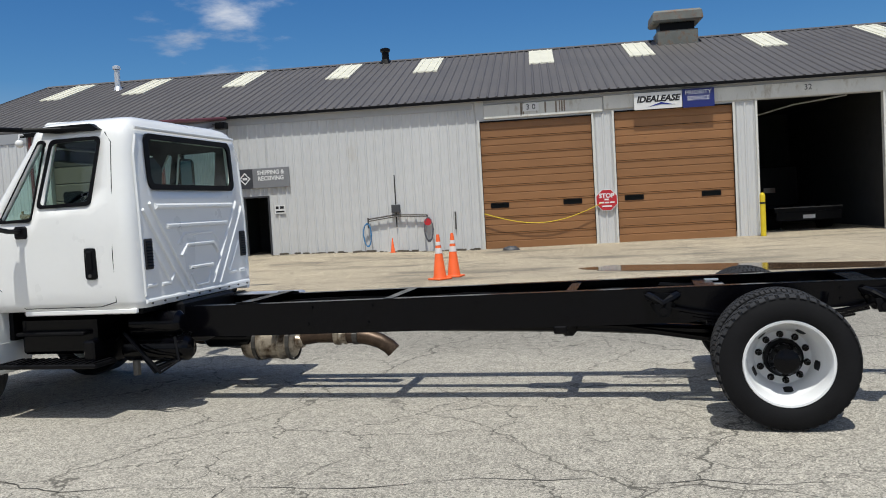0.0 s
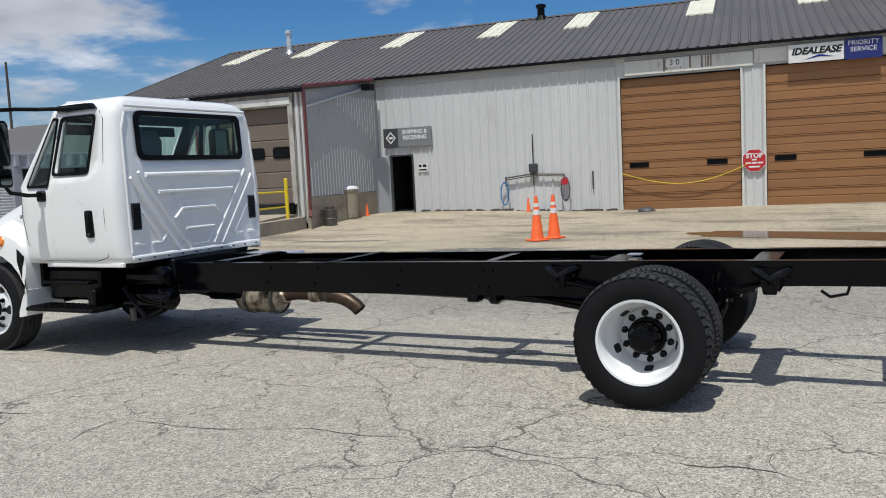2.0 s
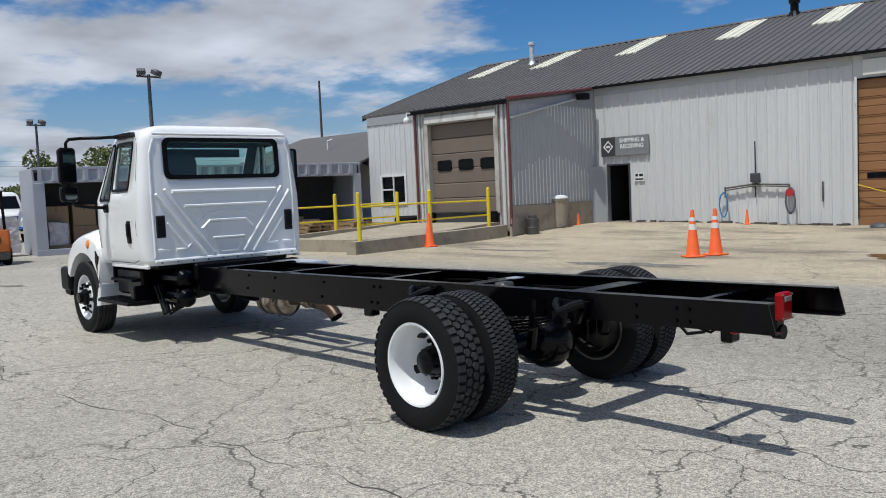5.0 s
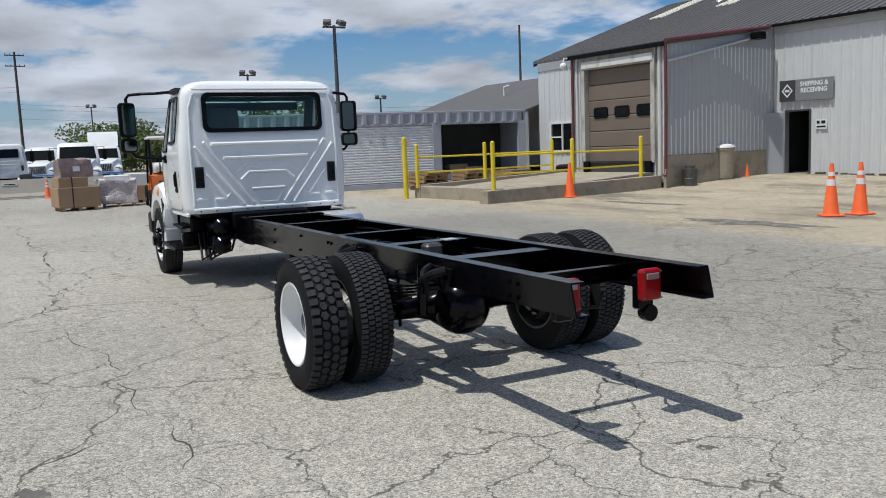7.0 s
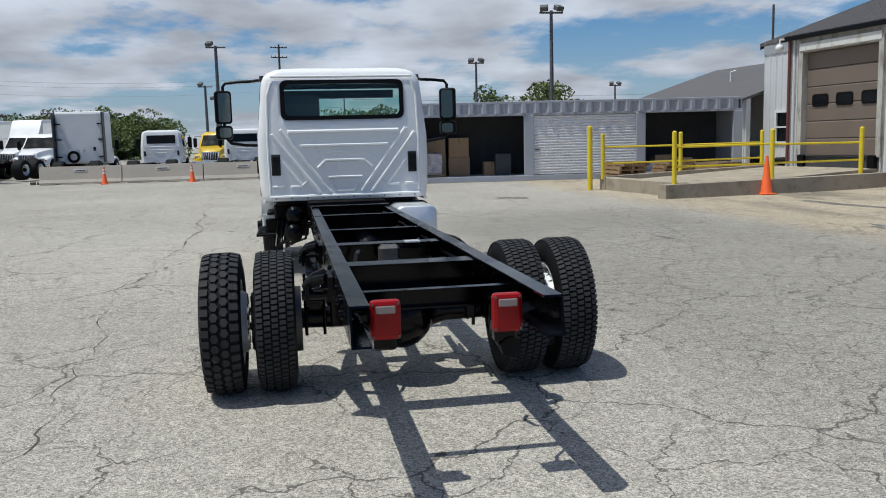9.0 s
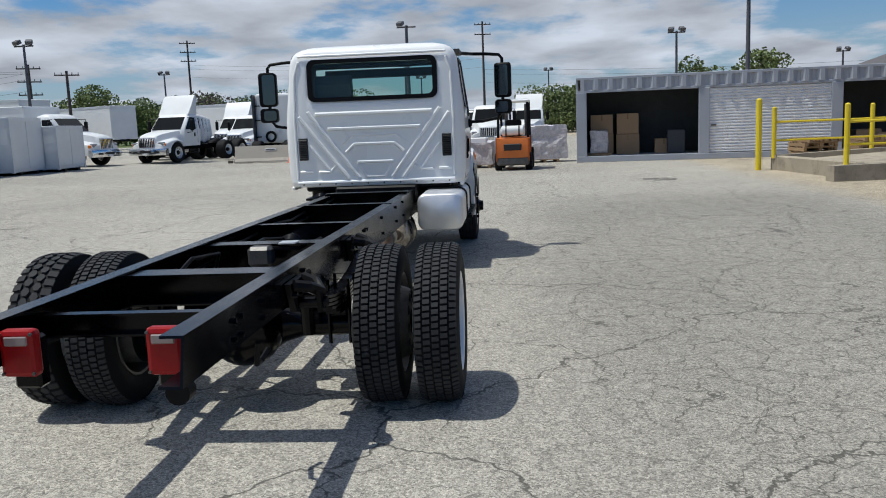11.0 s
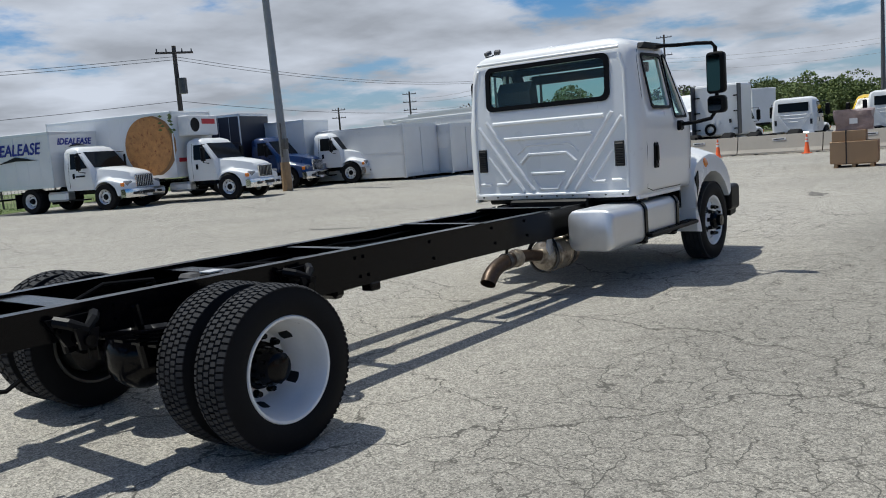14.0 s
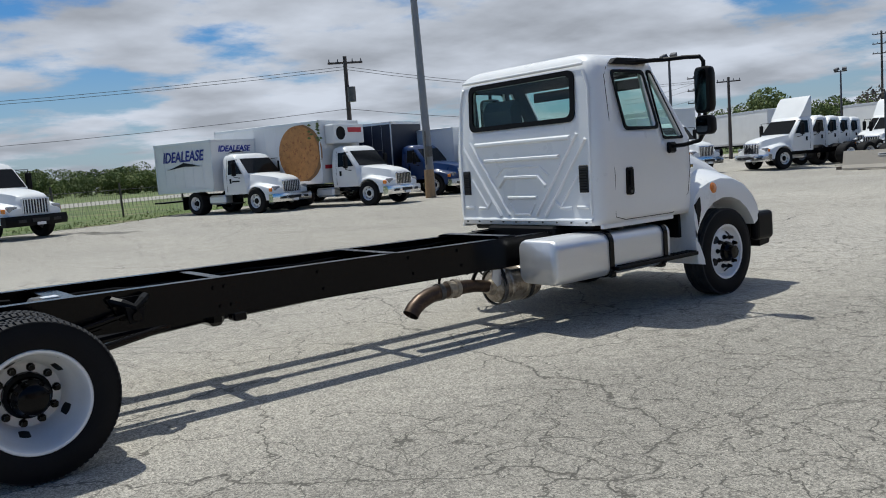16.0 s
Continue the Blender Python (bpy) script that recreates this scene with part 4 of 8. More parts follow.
part("face", pr([(a * 0.94, b * 0.94) for a, b in oct_], "y", -0.014, -0.0085), SIGNRED, st)
words("lettering", "STOP", facing(0, -0.016, 0.14), 0.2, SIGNWHITE, st, 0.5, bold=0.008)
for k, (a, b, z) in enumerate(((-0.07, 0.07, 0.02), (-0.25, -0.1, -0.08), (-0.07, 0.07, -0.08), (0.1, 0.25, -0.08), (-0.16, 0.16, -0.2))):
    part("print_bar", bx(a, b, -0.019, -0.0145, z - 0.025, z + 0.025), SIGNWHITE, st)
# chain across the first door
pts = []
for i in range(15):
    f = i / 14
    pts.append((G1[0] + 0.03 + f * (2.1 - G1[0]), W - 0.09, 1.22 - 0.45 * math.sin(math.pi * f * 0.95) + 0.22 * f * f))
tagged(part("barrier_chain", sw(pts, 0.013, 6), YELLOW), "yellow plastic barrier chain hung across the garage door", "chain").matrix_world = B

# air line rack with coiled hoses
rk = thing("hose_rack", B @ pose(-4.75, W - 0.06, 0.0), "galvanised air line rack with coiled hoses on the wall", "hose rack")
part("bar", sw([(-0.98, -0.06, 1.25), (0.0, -0.06, 1.36), (1.05, -0.06, 1.3)], 0.028, 8), STEEL, rk)
part("bar", sw([(-0.98, -0.06, 1.18), (0.0, -0.06, 1.3), (1.05, -0.06, 1.24)], 0.02, 8), STEEL, rk)
part("riser", sw([(0.0, -0.05, 0.95), (0.0, -0.05, 2.7)], 0.018, 6), BLACK, rk)
part("valve_box", bx(-0.15, 0.15, -0.12, 0.0, 1.42, 1.7, b=0.02), SIGNDARK, rk)
for s in (-0.98, 1.05):
    part("drop", sw([(s, -0.06, 1.3), (s, -0.06, 0.95)], 0.025, 6), STEEL, rk)


def coil(c, h, w, material, turns, name, parent, sd):
    rr = random.Random(sd)
    pts = []
    for k in range(turns * 14):
        a = 2 * math.pi * k / 14
        ww, hh_ = w * (0.8 + 0.2 * rr.random()), h * (0.85 + 0.15 * rr.random())
        pts.append((c[0] + ww * math.cos(a), c[1] - 0.02 - 0.05 * rr.random(), c[2] + hh_ * math.sin(a)))
    part(name, sw(pts, 0.016, 5), material, parent)


coil((-1.02, -0.08, 0.72), 0.42, 0.15, HOSEBLUE, 6, "hose", rk, 1)
coil((1.09, -0.08, 0.8), 0.42, 0.16, HOSEGREY, 6, "hose", rk, 2)
part("reel", cy((1.07, -0.15, 1.06), (1.07, 0.0, 1.06), 0.12, seg=14), SIGNRED, rk)
kd = thing("wall_conduit", B @ pose(-2.75, W - 0.05, 0.75), "short dark conduit fixed on the siding", "conduit")
part("pipe", cy((0, 0, 0), (0, 0, 0.6), 0.025, seg=8), STEEL, kd)


# ---- yard pieces by the building ----
def cone(x, y, h, label, group="traffic cones in the yard", collars=True):
    c = thing("traffic_cone", pose(x, y, ground_z(x, y), 0, 0, random.uniform(0, 90)), label, "traffic cone", group)
    s = h / 0.92
    part("base", bx(-0.18 * s, 0.18 * s, -0.18 * s, 0.18 * s, 0, 0.035 * s, b=0.012), ORANGE, c)
    bm = bmesh.new()
    lathe(bm, [(0.03 * s, 0.15 * s), (0.06 * s, 0.132 * s), (h * 0.97, 0.034 * s), (h, 0.026 * s), (h, 0.0)], ax=(0, 0, 1), seg=20)
    part("body", bm, ORANGE, c, smooth=True)
    if collars:
        def rad(z):
            return 0.132 * s - (z - 0.06 * s) / (h * 0.97 - 0.06 * s) * 0.098 * s + 0.003
        for a, b in ((0.58, 0.70), (0.76, 0.84)):
            part("collar", lathe(bmesh.new(), [(h * a, rad(h * a)), (h * b, rad(h * b))], ax=(0, 0, 1), seg=20), REFLECT, c)
    return c


cone(-4.2, 16.95, 0.95, "tall orange traffic cone with reflective collars")
cone(-4.02, 17.5, 0.95, "tall orange traffic cone with reflective collars")
cone(-12.82, 17.46, 0.95, "plain orange traffic cone against the ramp kerb", collars=False)
p = at(-4.85, W - 0.6)
cone(p.x, p.y, 0.48, "small plain orange cone by the wall", collars=False)
p = at(-10.3, W - 1.7)
cone(p.x, p.y, 0.42, "small plain orange cone by the entrance", collars=False)
p = at(7.1, 27.45)
bo = thing("bollard", pose(p.x, p.y, ground_z(p.x, p.y)), "yellow concrete-filled steel bollard beside the bay", "bollard")
part("post", lathe(bmesh.new(), [(0, 0.085), (1.3, 0.085), (1.36, 0.06), (1.385, 0)], ax=(0, 0, 1), seg=16), YELLOW, bo)
part("band", lathe(bmesh.new(), [(1.02, 0.0865), (1.08, 0.0865)], ax=(0, 0, 1), seg=16), INK, bo)
p = at(-10.35, W - 2.6)
tr_ = thing("litter_bin", pose(p.x - 0.2, p.y, ground_z(p.x, p.y)), "beige ribbed cylindrical litter bin with a lid", "bin")
part("body", lathe(bmesh.new(), [(0, 0), (0, 0.27), (0.05, 0.3), (0.9, 0.33), (0.92, 0.35), (0.99, 0.35)], ax=(0, 0, 1), seg=20), CONCRETE, tr_)
part("lid", lathe(bmesh.new(), [(0.99, 0.36), (1.06, 0.33), (1.1, 0.2), (1.12, 0)], ax=(0, 0, 1), seg=20), SIGNWHITE, tr_)
p = at(-10.2, W - 4.6)
bk = thing("metal_can", pose(p.x, p.y, ground_z(p.x, p.y)), "dented grey metal can beside the bay wall", "can")
part("body", lathe(bmesh.new(), [(0, 0), (0, 0.2), (0.2, 0.215), (0.22, 0.225), (0.24, 0.215), (0.5, 0.22), (0.52, 0.15), (0.6, 0.15), (0.6, 0)], ax=(0, 0, 1), seg=18), STEEL, bk)
p = at(-0.9, W - 1.2)
db = thing("rag", pose(p.x, p.y, ground_z(p.x, p.y)), "dark oily rag heap on the ground", "rag")
bm = bmesh.new()
bmesh.ops.create_icosphere(bm, subdivisions=3, radius=0.22)
for v in bm.verts:
    v.co.z = max(v.co.z, 0) * 0.6 * (1 + 0.5 * noise.noise(v.co * 7))
    v.co.x *= 1.3
part("cloth", bm, SIGNDARK, db)
# litter and weeds along the foot of the wall
wd = bmesh.new()
rr = random.Random(4)
for i in range(60):
    u = rr.uniform(-9.1, -2.0)
    q = at(u, W - 0.12 - 0.2 * rr.random())
    s = rr.uniform(0.02, 0.07)
    box(wd, q.x - s * 1.5, q.x + s * 1.5, q.y - s, q.y + s, ground_z(q.x, q.y), ground_z(q.x, q.y) + s)
tagged(part("leaf_litter", wd, BARK), "dry leaf litter along the foot of the wall", "litter", kind="stuff")

# loading pad with kerbs and yellow guard rails
pad = thing("loading_pad", B, "raised concrete loading pad with low kerbs", "loading pad")
part("slab", pr([(16.95, -0.05), (22.68, -0.05), (22.68, 0.5), (16.95, 0.24)], "x", -14.85, -11.0), CONCRETE, pad)
part("kerb", pr([(16.1, -0.05), (22.65, -0.05), (22.65, 0.4), (16.1, 0.33)], "x", -11.0, -10.65), CONCRETE, pad)
part("kerb", pr([(16.75, -0.05), (22.65, -0.05), (22.65, 0.55), (16.75, 0.38)], "x", -15.15, -14.85), CONCRETE, pad)
part("front_kerb", bx(-14.85, -11.0, 16.75, 16.95, -0.05, 0.37, b=0.03), CONCRETE, pad)


def guard(pts, label):
    g = thing("guard_rail", B, label, "guard rail", "yellow guard rails of the loading pad")
    for u, v, zb in pts:
        part("post", lathe(bmesh.new(), [(zb, 0.058), (1.58, 0.058), (1.605, 0.03), (1.61, 0)], (u, v, 0), (0, 0, 1), 12), YELLOW, g)
    for a, b in zip(pts, pts[1:]):
        for z in (0.75, 1.22):
            part("rail", cy((a[0] - 0.07, a[1], z), (b[0] - 0.07, b[1], z + random.uniform(-0.02, 0.02)), 0.027, seg=8), YELLOW, g)


guard([(-10.85, 16.45, 0.3), (-10.88, 19.27, 0.33), (-10.95, 22.1, 0.36)], "yellow pipe guard rail with two bars on the kerb")
guard([(-14.98, 16.75, 0.3), (-14.95, 19.3, 0.4), (-15.0, 22.2, 0.5)], "yellow pipe guard rail along the far kerb")
p = at(-15.1, 16.4)
fp = thing("guard_post", pose(p.x, p.y, 0), "taller yellow steel guard post at the pad corner", "post")
part("post", lathe(bmesh.new(), [(-0.02, 0.075), (1.8, 0.075), (1.85, 0)], ax=(0, 0, 1), seg=12), YELLOW, fp)


# ---- storage container shed ----
SH = Matrix.Translation((-24.05, 10.35, 0)) @ pose(0, 0, 0, 0, 0, 0) @ Matrix.Rotation(radians(-6.5), 4, "Z")
shed = thing("container_shed", SH, "blue-grey storage container with two open bays and a roll-up door", "container")
LEN, TOPZ = 12.2, 2.86
part("floor", bx(-2.4, 0, 0, LEN, 0, 0.2), CONTAINER, shed)
part("roof", bx(-2.42, 0.0, 0, LEN, TOPZ - 0.06, TOPZ), CONTAINER, shed)
# rear wall coloured dark for the shade deep inside the container
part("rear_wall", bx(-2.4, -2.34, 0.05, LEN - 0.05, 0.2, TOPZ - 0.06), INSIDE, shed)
for y in (0, LEN - 0.06):
    part("end_wall", bx(-2.4, -0.05, y, y + 0.06, 0.2, TOPZ - 0.06), CONTAINER, shed)
part("bottom_rail", bx(-0.1, 0.02, 0, LEN, 0.0, 0.2, b=0.01), CONTAINER, shed)
bm = bmesh.new()
n = 100
lo = []
for i in range(n):
    y = 0.15 + (LEN - 0.3) * i / (n - 1)
    d = 0.0 if (i // 2) % 2 else 0.085
    lo.append((d, y))
a, b = [bm.verts.new((d - 0.04, y, 2.44)) for d, y in lo], [bm.verts.new((d - 0.04, y, TOPZ - 0.05)) for d, y in lo]
join(bm, a, b, False)
part("header", bm, CONTAINER, shed, "corrugated header panel")
part("top_rail", bx(-0.1, 0.03, 0, LEN, TOPZ - 0.07, TOPZ + 0.02, b=0.01), CONTAINER, shed)
part("lower_rail", bx(-0.1, 0.0, 0, LEN, 2.36, 2.45, b=0.01), CONTAINER, shed)
posts = (0.0, 4.05, 8.2, LEN - 0.35)
for y in posts:
    part("post", bx(-0.14, 0.012, y, y + 0.35, 0.2, 2.37, b=0.01), CONTAINER, shed)
rdo = part("roll_up_door", bx(-0.11, -0.092, 4.4, 8.2, 0.2, 2.36), ROLLDOOR, shed, "closed white slatted roll-up door")
for k in range(22):
    z = 0.2 + k * (2.16 / 22)
    part("slat", pr([(-0.09, z), (-0.045, z + 0.03), (-0.045, z + 0.06), (-0.09, z + 0.098)], "y", 4.4, 8.2), ROLLDOOR, rdo)
part("handle", bx(-0.05, -0.02, 4.45, 4.62, 1.1, 1.15), STEEL, shed)


# ---- wheels ----
def tyre_mesh(bm, r, w, bead):
    h = w / 2
    prof = [(-h * 0.80, bead), (-h * 0.97, bead + 0.03), (-h * 1.0, (bead + r) / 2), (-h * 0.93, r - 0.045), (-h * 0.84, r - 0.016), (-h * 0.6, r - 0.013), (0, r - 0.012), (h * 0.6, r - 0.013), (h * 0.84, r - 0.016), (h * 0.93, r - 0.045), (h * 1.0, (bead + r) / 2), (h * 0.97, bead + 0.03), (h * 0.80, bead)]
    return lathe(bm, prof, seg=56)


def tread_mesh(bm, r, w, kind):
    """Blocks round the tyre: 'lug' for offset six-sided blocks, 'rib' for small oblong ones, 'steer' for plain ribs."""
    h = w / 2
    if kind == "steer":
        for k in range(5):
            c = (k - 2) * w * 0.18
            lathe(bm, [(c - w * 0.075, r - 0.014), (c - w * 0.07, r), (c + w * 0.07, r), (c + w * 0.075, r - 0.014)], seg=48)
        return bm
    rows, n = (4, 44) if kind == "lug" else (5, 78)
    pitch = w * 0.93 / rows
    for j in range(rows):
        c = (j - (rows - 1) / 2) * pitch
        edge = j in (0, rows - 1)
        for i in range(n):
            a = 2 * math.pi * (i + 0.5 * (j % 2)) / n
            da = 2 * math.pi / n * (0.42 if kind == "lug" else 0.40)
            dw = pitch * (0.46 if kind == "lug" else 0.41)
            if kind == "lug":
                flat = [(-dw, 0), (-dw * 0.45, da), (dw * 0.45, da), (dw, 0), (dw * 0.45, -da), (-dw * 0.45, -da)]
                if edge:
                    flat = [(-dw, da * 0.8), (dw, da * 0.8), (dw, -da * 0.8), (-dw, -da * 0.8)]
            else:
                flat = [(-dw, da), (dw, da * 0.75), (dw, -da), (-dw, -da * 0.75)]
            drop = 0.012 if edge else 0.0
            lo, hi = [], []
            for q, t in flat:
                out = drop * (1 if abs(c + q) > abs(c) else 0)
                lo.append(bm.verts.new(((r - 0.018) * math.sin(a + t), c + q, (r - 0.018) * math.cos(a + t))))
                hi.append(bm.verts.new(((r - out) * math.sin(a + t * 0.93), c + q * 0.95, (r - out) * math.cos(a + t * 0.93))))
            join(bm, lo, hi)
            bm.faces.new(hi)
    return bm


def wheel(parent, m, r, w, style, tread, hubmat, rimmat=None, seg_nuts=10):
    """Axle along y, the outer face towards -y. style: 'dish' or 'front'."""
    rimmat = rimmat or RIM
    h, br = w / 2, r * 0.61
    dish = style == "dish"
    face = h * 1.2 if dish else -h * 0.78
    nr = br * 0.60
    bm = bmesh.new()
    if dish:
        prof = [(-h * 0.86, br + 0.012), (-h * 0.92, br + 0.007), (-h * 0.90, br - 0.006), (-h * 0.78, br - 0.014), (-h * 0.4, br - 0.020), (-h * 0.1, br - 0.030), (h * 0.1, br - 0.034), (h * 0.2, br - 0.042), (face - 0.012, br * 0.70), (face, br * 0.66), (face, 0.06)]
    else:
        prof = [(-h * 0.86, br + 0.012), (-h * 0.9, br + 0.006), (-h * 0.84, br - 0.012), (-h * 0.45, br - 0.03), (-h * 0.35, br - 0.045), (-h * 0.72, br * 0.62), (-h * 0.78, br * 0.5), (-h * 0.78, 0.05)]
    lathe(bm, prof, seg=48)
    lathe(bm, [(h * 0.86, br + 0.012), (h * 0.9, br), (h * 0.5, br - 0.02), (-h * 0.4, br - 0.012)], seg=48)
    wh = part("wheel", bm, rimmat, parent, smooth=True, sharp=40)
    wh.matrix_basis = m
    part("tyre", tyre_mesh(bmesh.new(), r, w, br), RUBBER, wh, smooth=True, sharp=50)
    part("tread", tread_mesh(bmesh.new(), r, w, tread), TREAD, wh)
    bm = bmesh.new()
    if dish:
        lathe(bm, [(face, nr * 0.80), (face - 0.03, nr * 0.78), (face - 0.04, nr * 0.66), (face - 0.11, nr * 0.64), (face - 0.12, nr * 0.58), (face - 0.165, nr * 0.50), (face - 0.175, nr * 0.40), (face - 0.178, 0)], seg=24)
        for i in range(8):
            a = 2 * math.pi * i / 8
            cyl(bm, (nr * 0.53 * math.sin(a), face - 0.11, nr * 0.53 * math.cos(a)), (nr * 0.53 * math.sin(a), face - 0.145, nr * 0.53 * math.cos(a)), 0.011, seg=6)
    else:
        lathe(bm, [(face, nr * 0.66), (face - 0.04, nr * 0.6), (face - 0.06, nr * 0.42), (face - 0.10, nr * 0.4), (face - 0.105, 0)], seg=20)
    part("hub", bm, hubmat, wh, smooth=True)
    for i in range(seg_nuts):
        a = 2 * math.pi * (i + 0.5) / seg_nuts
        x, z = nr * 0.95 * math.sin(a), nr * 0.95 * math.cos(a)
        bm = cy((x, face + 0.004, z), (x, face - 0.012, z), 0.024, 0.022, seg=8)
        cyl(bm, (x, face - 0.010, z), (x, face - 0.042, z), 0.018, 0.015, seg=6)
        part("lug_nut", bm, hubmat, wh)
    # openings between disc and rim, on the cone
    for i in range(5):
        a = 2 * math.pi * (i + 0.25) / 5
        if dish:
            y0, r0, dy, dr = (h * 0.2 + face) / 2, (br - 0.042 + br * 0.70) / 2, face - 0.012 - h * 0.2, br * 0.70 - br + 0.042
        else:
            y0, r0, dy, dr = -h * 0.535, br * 0.71, -h * 0.37, br * 0.62 - br + 0.045
        L = math.hypot(dy, dr)
        dy, dr = dy / L, dr / L
        ny, nrad = (dr, -dy) if dish else (-abs(dr), -abs(dy) * 0.2)
        bm = bmesh.new()
        vs = []
        for k in range(14):
            t = 2 * math.pi * k / 14
            along, tan = min(0.036, L * 0.46) * math.sin(t), 0.045 * math.cos(t)
            rad = r0 + dr * along + nrad * 0.004
            vs.append(bm.verts.new((rad * math.sin(a) + tan * math.cos(a), y0 + dy * along + ny * 0.006, rad * math.cos(a) - tan * math.sin(a))))
        bm.faces.new(vs)
        part("hand_hole", bm, INK, wh)
    return wh


# ---- the cab and chassis truck ----
truck = thing("cab_chassis_truck", pose(0, 6.57, 0), "white day cab truck with a bare black chassis frame", "truck")

Z_ROWS = [0.86, 0.92, 1.02, 1.15, 1.3, 1.45, 1.58, 1.69, 1.81, 1.95, 2.08, 2.185]
WID = [(0.86, 0.945), (0.92, 0.965), (1.02, 0.975), (1.3, 0.985), (1.58, 0.98), (1.69, 0.968), (2.185, 0.915)]
REAR = [(0.86, -3.752), (0.92, -3.765), (1.6, -3.772), (2.185, -3.80)]
FCOLS = [(-3.94, -3.94), (-4.03, -4.13), (-4.24, -4.36), (-4.44, -4.57), (-4.505, -4.645), (-4.555, -4.93), (-4.61, -5.03)]
ROOF = [(2.232, 0.985, 0.982), (2.275, 0.962, 0.955), (2.31, 0.925, 0.915), (2.34, 0.86, 0.85), (2.36, 0.76, 0.75), (2.374, 0.55, 0.55)]


def interp(tab, z):
    return float(np.interp(z, [a for a, _ in tab], [b for _, b in tab]))


def cab_ring(z):
    w, xr = interp(WID, z), interp(REAR, z)
    f = min(max((z - 1.58) / (2.185 - 1.58), 0), 1)
    cols = [lo + (hi - lo) * f for hi, lo in FCOLS]
    half = [(xr, y) for y in (0.0, 0.22, 0.44, 0.665, 0.74)]
    c = 0.11
    half += [(xr - c + c * math.cos(radians(a)), w - c + c * math.sin(radians(a))) for a in (2, 30, 55, 75, 90)]
    half += [(x, w) for x in cols]
    xa = cols[-1]
    half += [(xa - 0.05, w - 0.03), (xa - 0.09, w - 0.10), (xa - 0.14, 0.45), (xa - 0.17, 0.0)]
    left = [(x, -y) for x, y in half[1:-1]][::-1]
    return [(x, y, z) for x, y in half + left]


NH = 5 + 5 + 7 + 4


def build_cab():
    rows = [cab_ring(z) for z in Z_ROWS]
    top = rows[-1]
    for z, ky, kx in ROOF:
        rows.append([((x + 4.25) * kx - 4.25, y * ky, z) for x, y, _ in top])
    bm = bmesh.new()
    vv = [[bm.verts.new(p) for p in r] for r in rows]
    n = len(rows[0])
    # indices round the ring: 3 = edge of the rear window, 10.. = side columns
    def opening(i, k):
        kk = k if k < NH - 1 else n - 1 - k
        z0, z1 = (rows[i][0][2], rows[i + 1][0][2]) if i + 1 < len(rows) else (9, 9)
        if z1 > 2.19:
            return False
        if kk < 3 and z0 >= 1.80:
            return True
        if kk in (11, 12) and z0 >= 1.68:
            return True
        if kk == 14 and z0 >= 1.57:
            return True
        if kk in (18, 19) and z0 >= 1.57:
            return True
        return False
    for i in range(len(vv) - 1):
        for k in range(n):
            if not opening(i, k):
                bm.faces.new((vv[i][k], vv[i][(k + 1) % n], vv[i + 1][(k + 1) % n], vv[i + 1][k]))
    c = bm.verts.new((-4.25, 0, 2.379))
    for k in range(n):
        bm.faces.new((vv[-1][k], vv[-1][(k + 1) % n], c))
    bmesh.ops.recalc_face_normals(bm, faces=bm.faces)
    if sum(f.normal.z for f in bm.faces if f.calc_center_median().z > 2.34) < 0:
        bmesh.ops.reverse_faces(bm, faces=bm.faces)
    me = bpy.data.meshes.new("cab")
    bm.to_mesh(me)
    bm.free()
    me.materials.append(PAINT)
    me.materials.append(CABIN)
    me.shade_smooth()
    me.set_sharp_from_angle(angle=radians(40))
    ob = new("cab", me)
    ob.parent = truck
    so = ob.modifiers.new("thickness", "SOLIDIFY")
    so.thickness, so.offset, so.material_offset, so.material_offset_rim = 0.04, -1, 1, 0
    ob["label"] = "white painted steel cab shell"
    # panes, a little inside the skin
    def pane(name, ks, zs, inset):
        b2 = bmesh.new()
        g = []
        for z in zs:
            r = cab_ring(z)
            g.append([b2.verts.new(((r[k][0] + 4.3) * (1 - inset / 0.8) - 4.3, r[k][1] * (1 - inset / 0.9), z)) for k in ks])
        for a, b in zip(g, g[1:]):
            join(b2, a, b, False)
        o = part(name, b2, GLASS, truck, smooth=True)
        o.visible_shadow = False
    zs = [1.79, 2.0, 2.2]
    pane("rear_window_glass", [n - 3, n - 2, n - 1, 0, 1, 2, 3], zs, 0.015)
    zs = [1.66, 1.9, 2.2]
    pane("door_glass", [11, 12, 13], zs, 0.012)
    pane("door_glass", [n - 11, n - 12, n - 13], zs, 0.012)
    zs = [1.55, 1.9, 2.2]
    pane("vent_glass", [14, 15], zs, 0.012)
    pane("vent_glass", [n - 14, n - 15], zs, 0.012)
    pane("windscreen", [18, 19, 20, 21, 22], [1.55, 1.9, 2.2], 0.012)


build_cab()


def rear_x(z):
    return interp(REAR, z)


def side_y(z):
    return interp(WID, z)


# window rubbers
part("rear_window_rubber", gasket([(a, b + 1.998) for a, b in rrect(1.41, 0.45, 0.075)], [(a, b + 1.998) for a, b in rrect(1.31, 0.36, 0.06)], lambda a, b, p: (rear_x(b) - 0.006 + p, a, b), 0.02), BLACK, truck, "black rubber window surround")


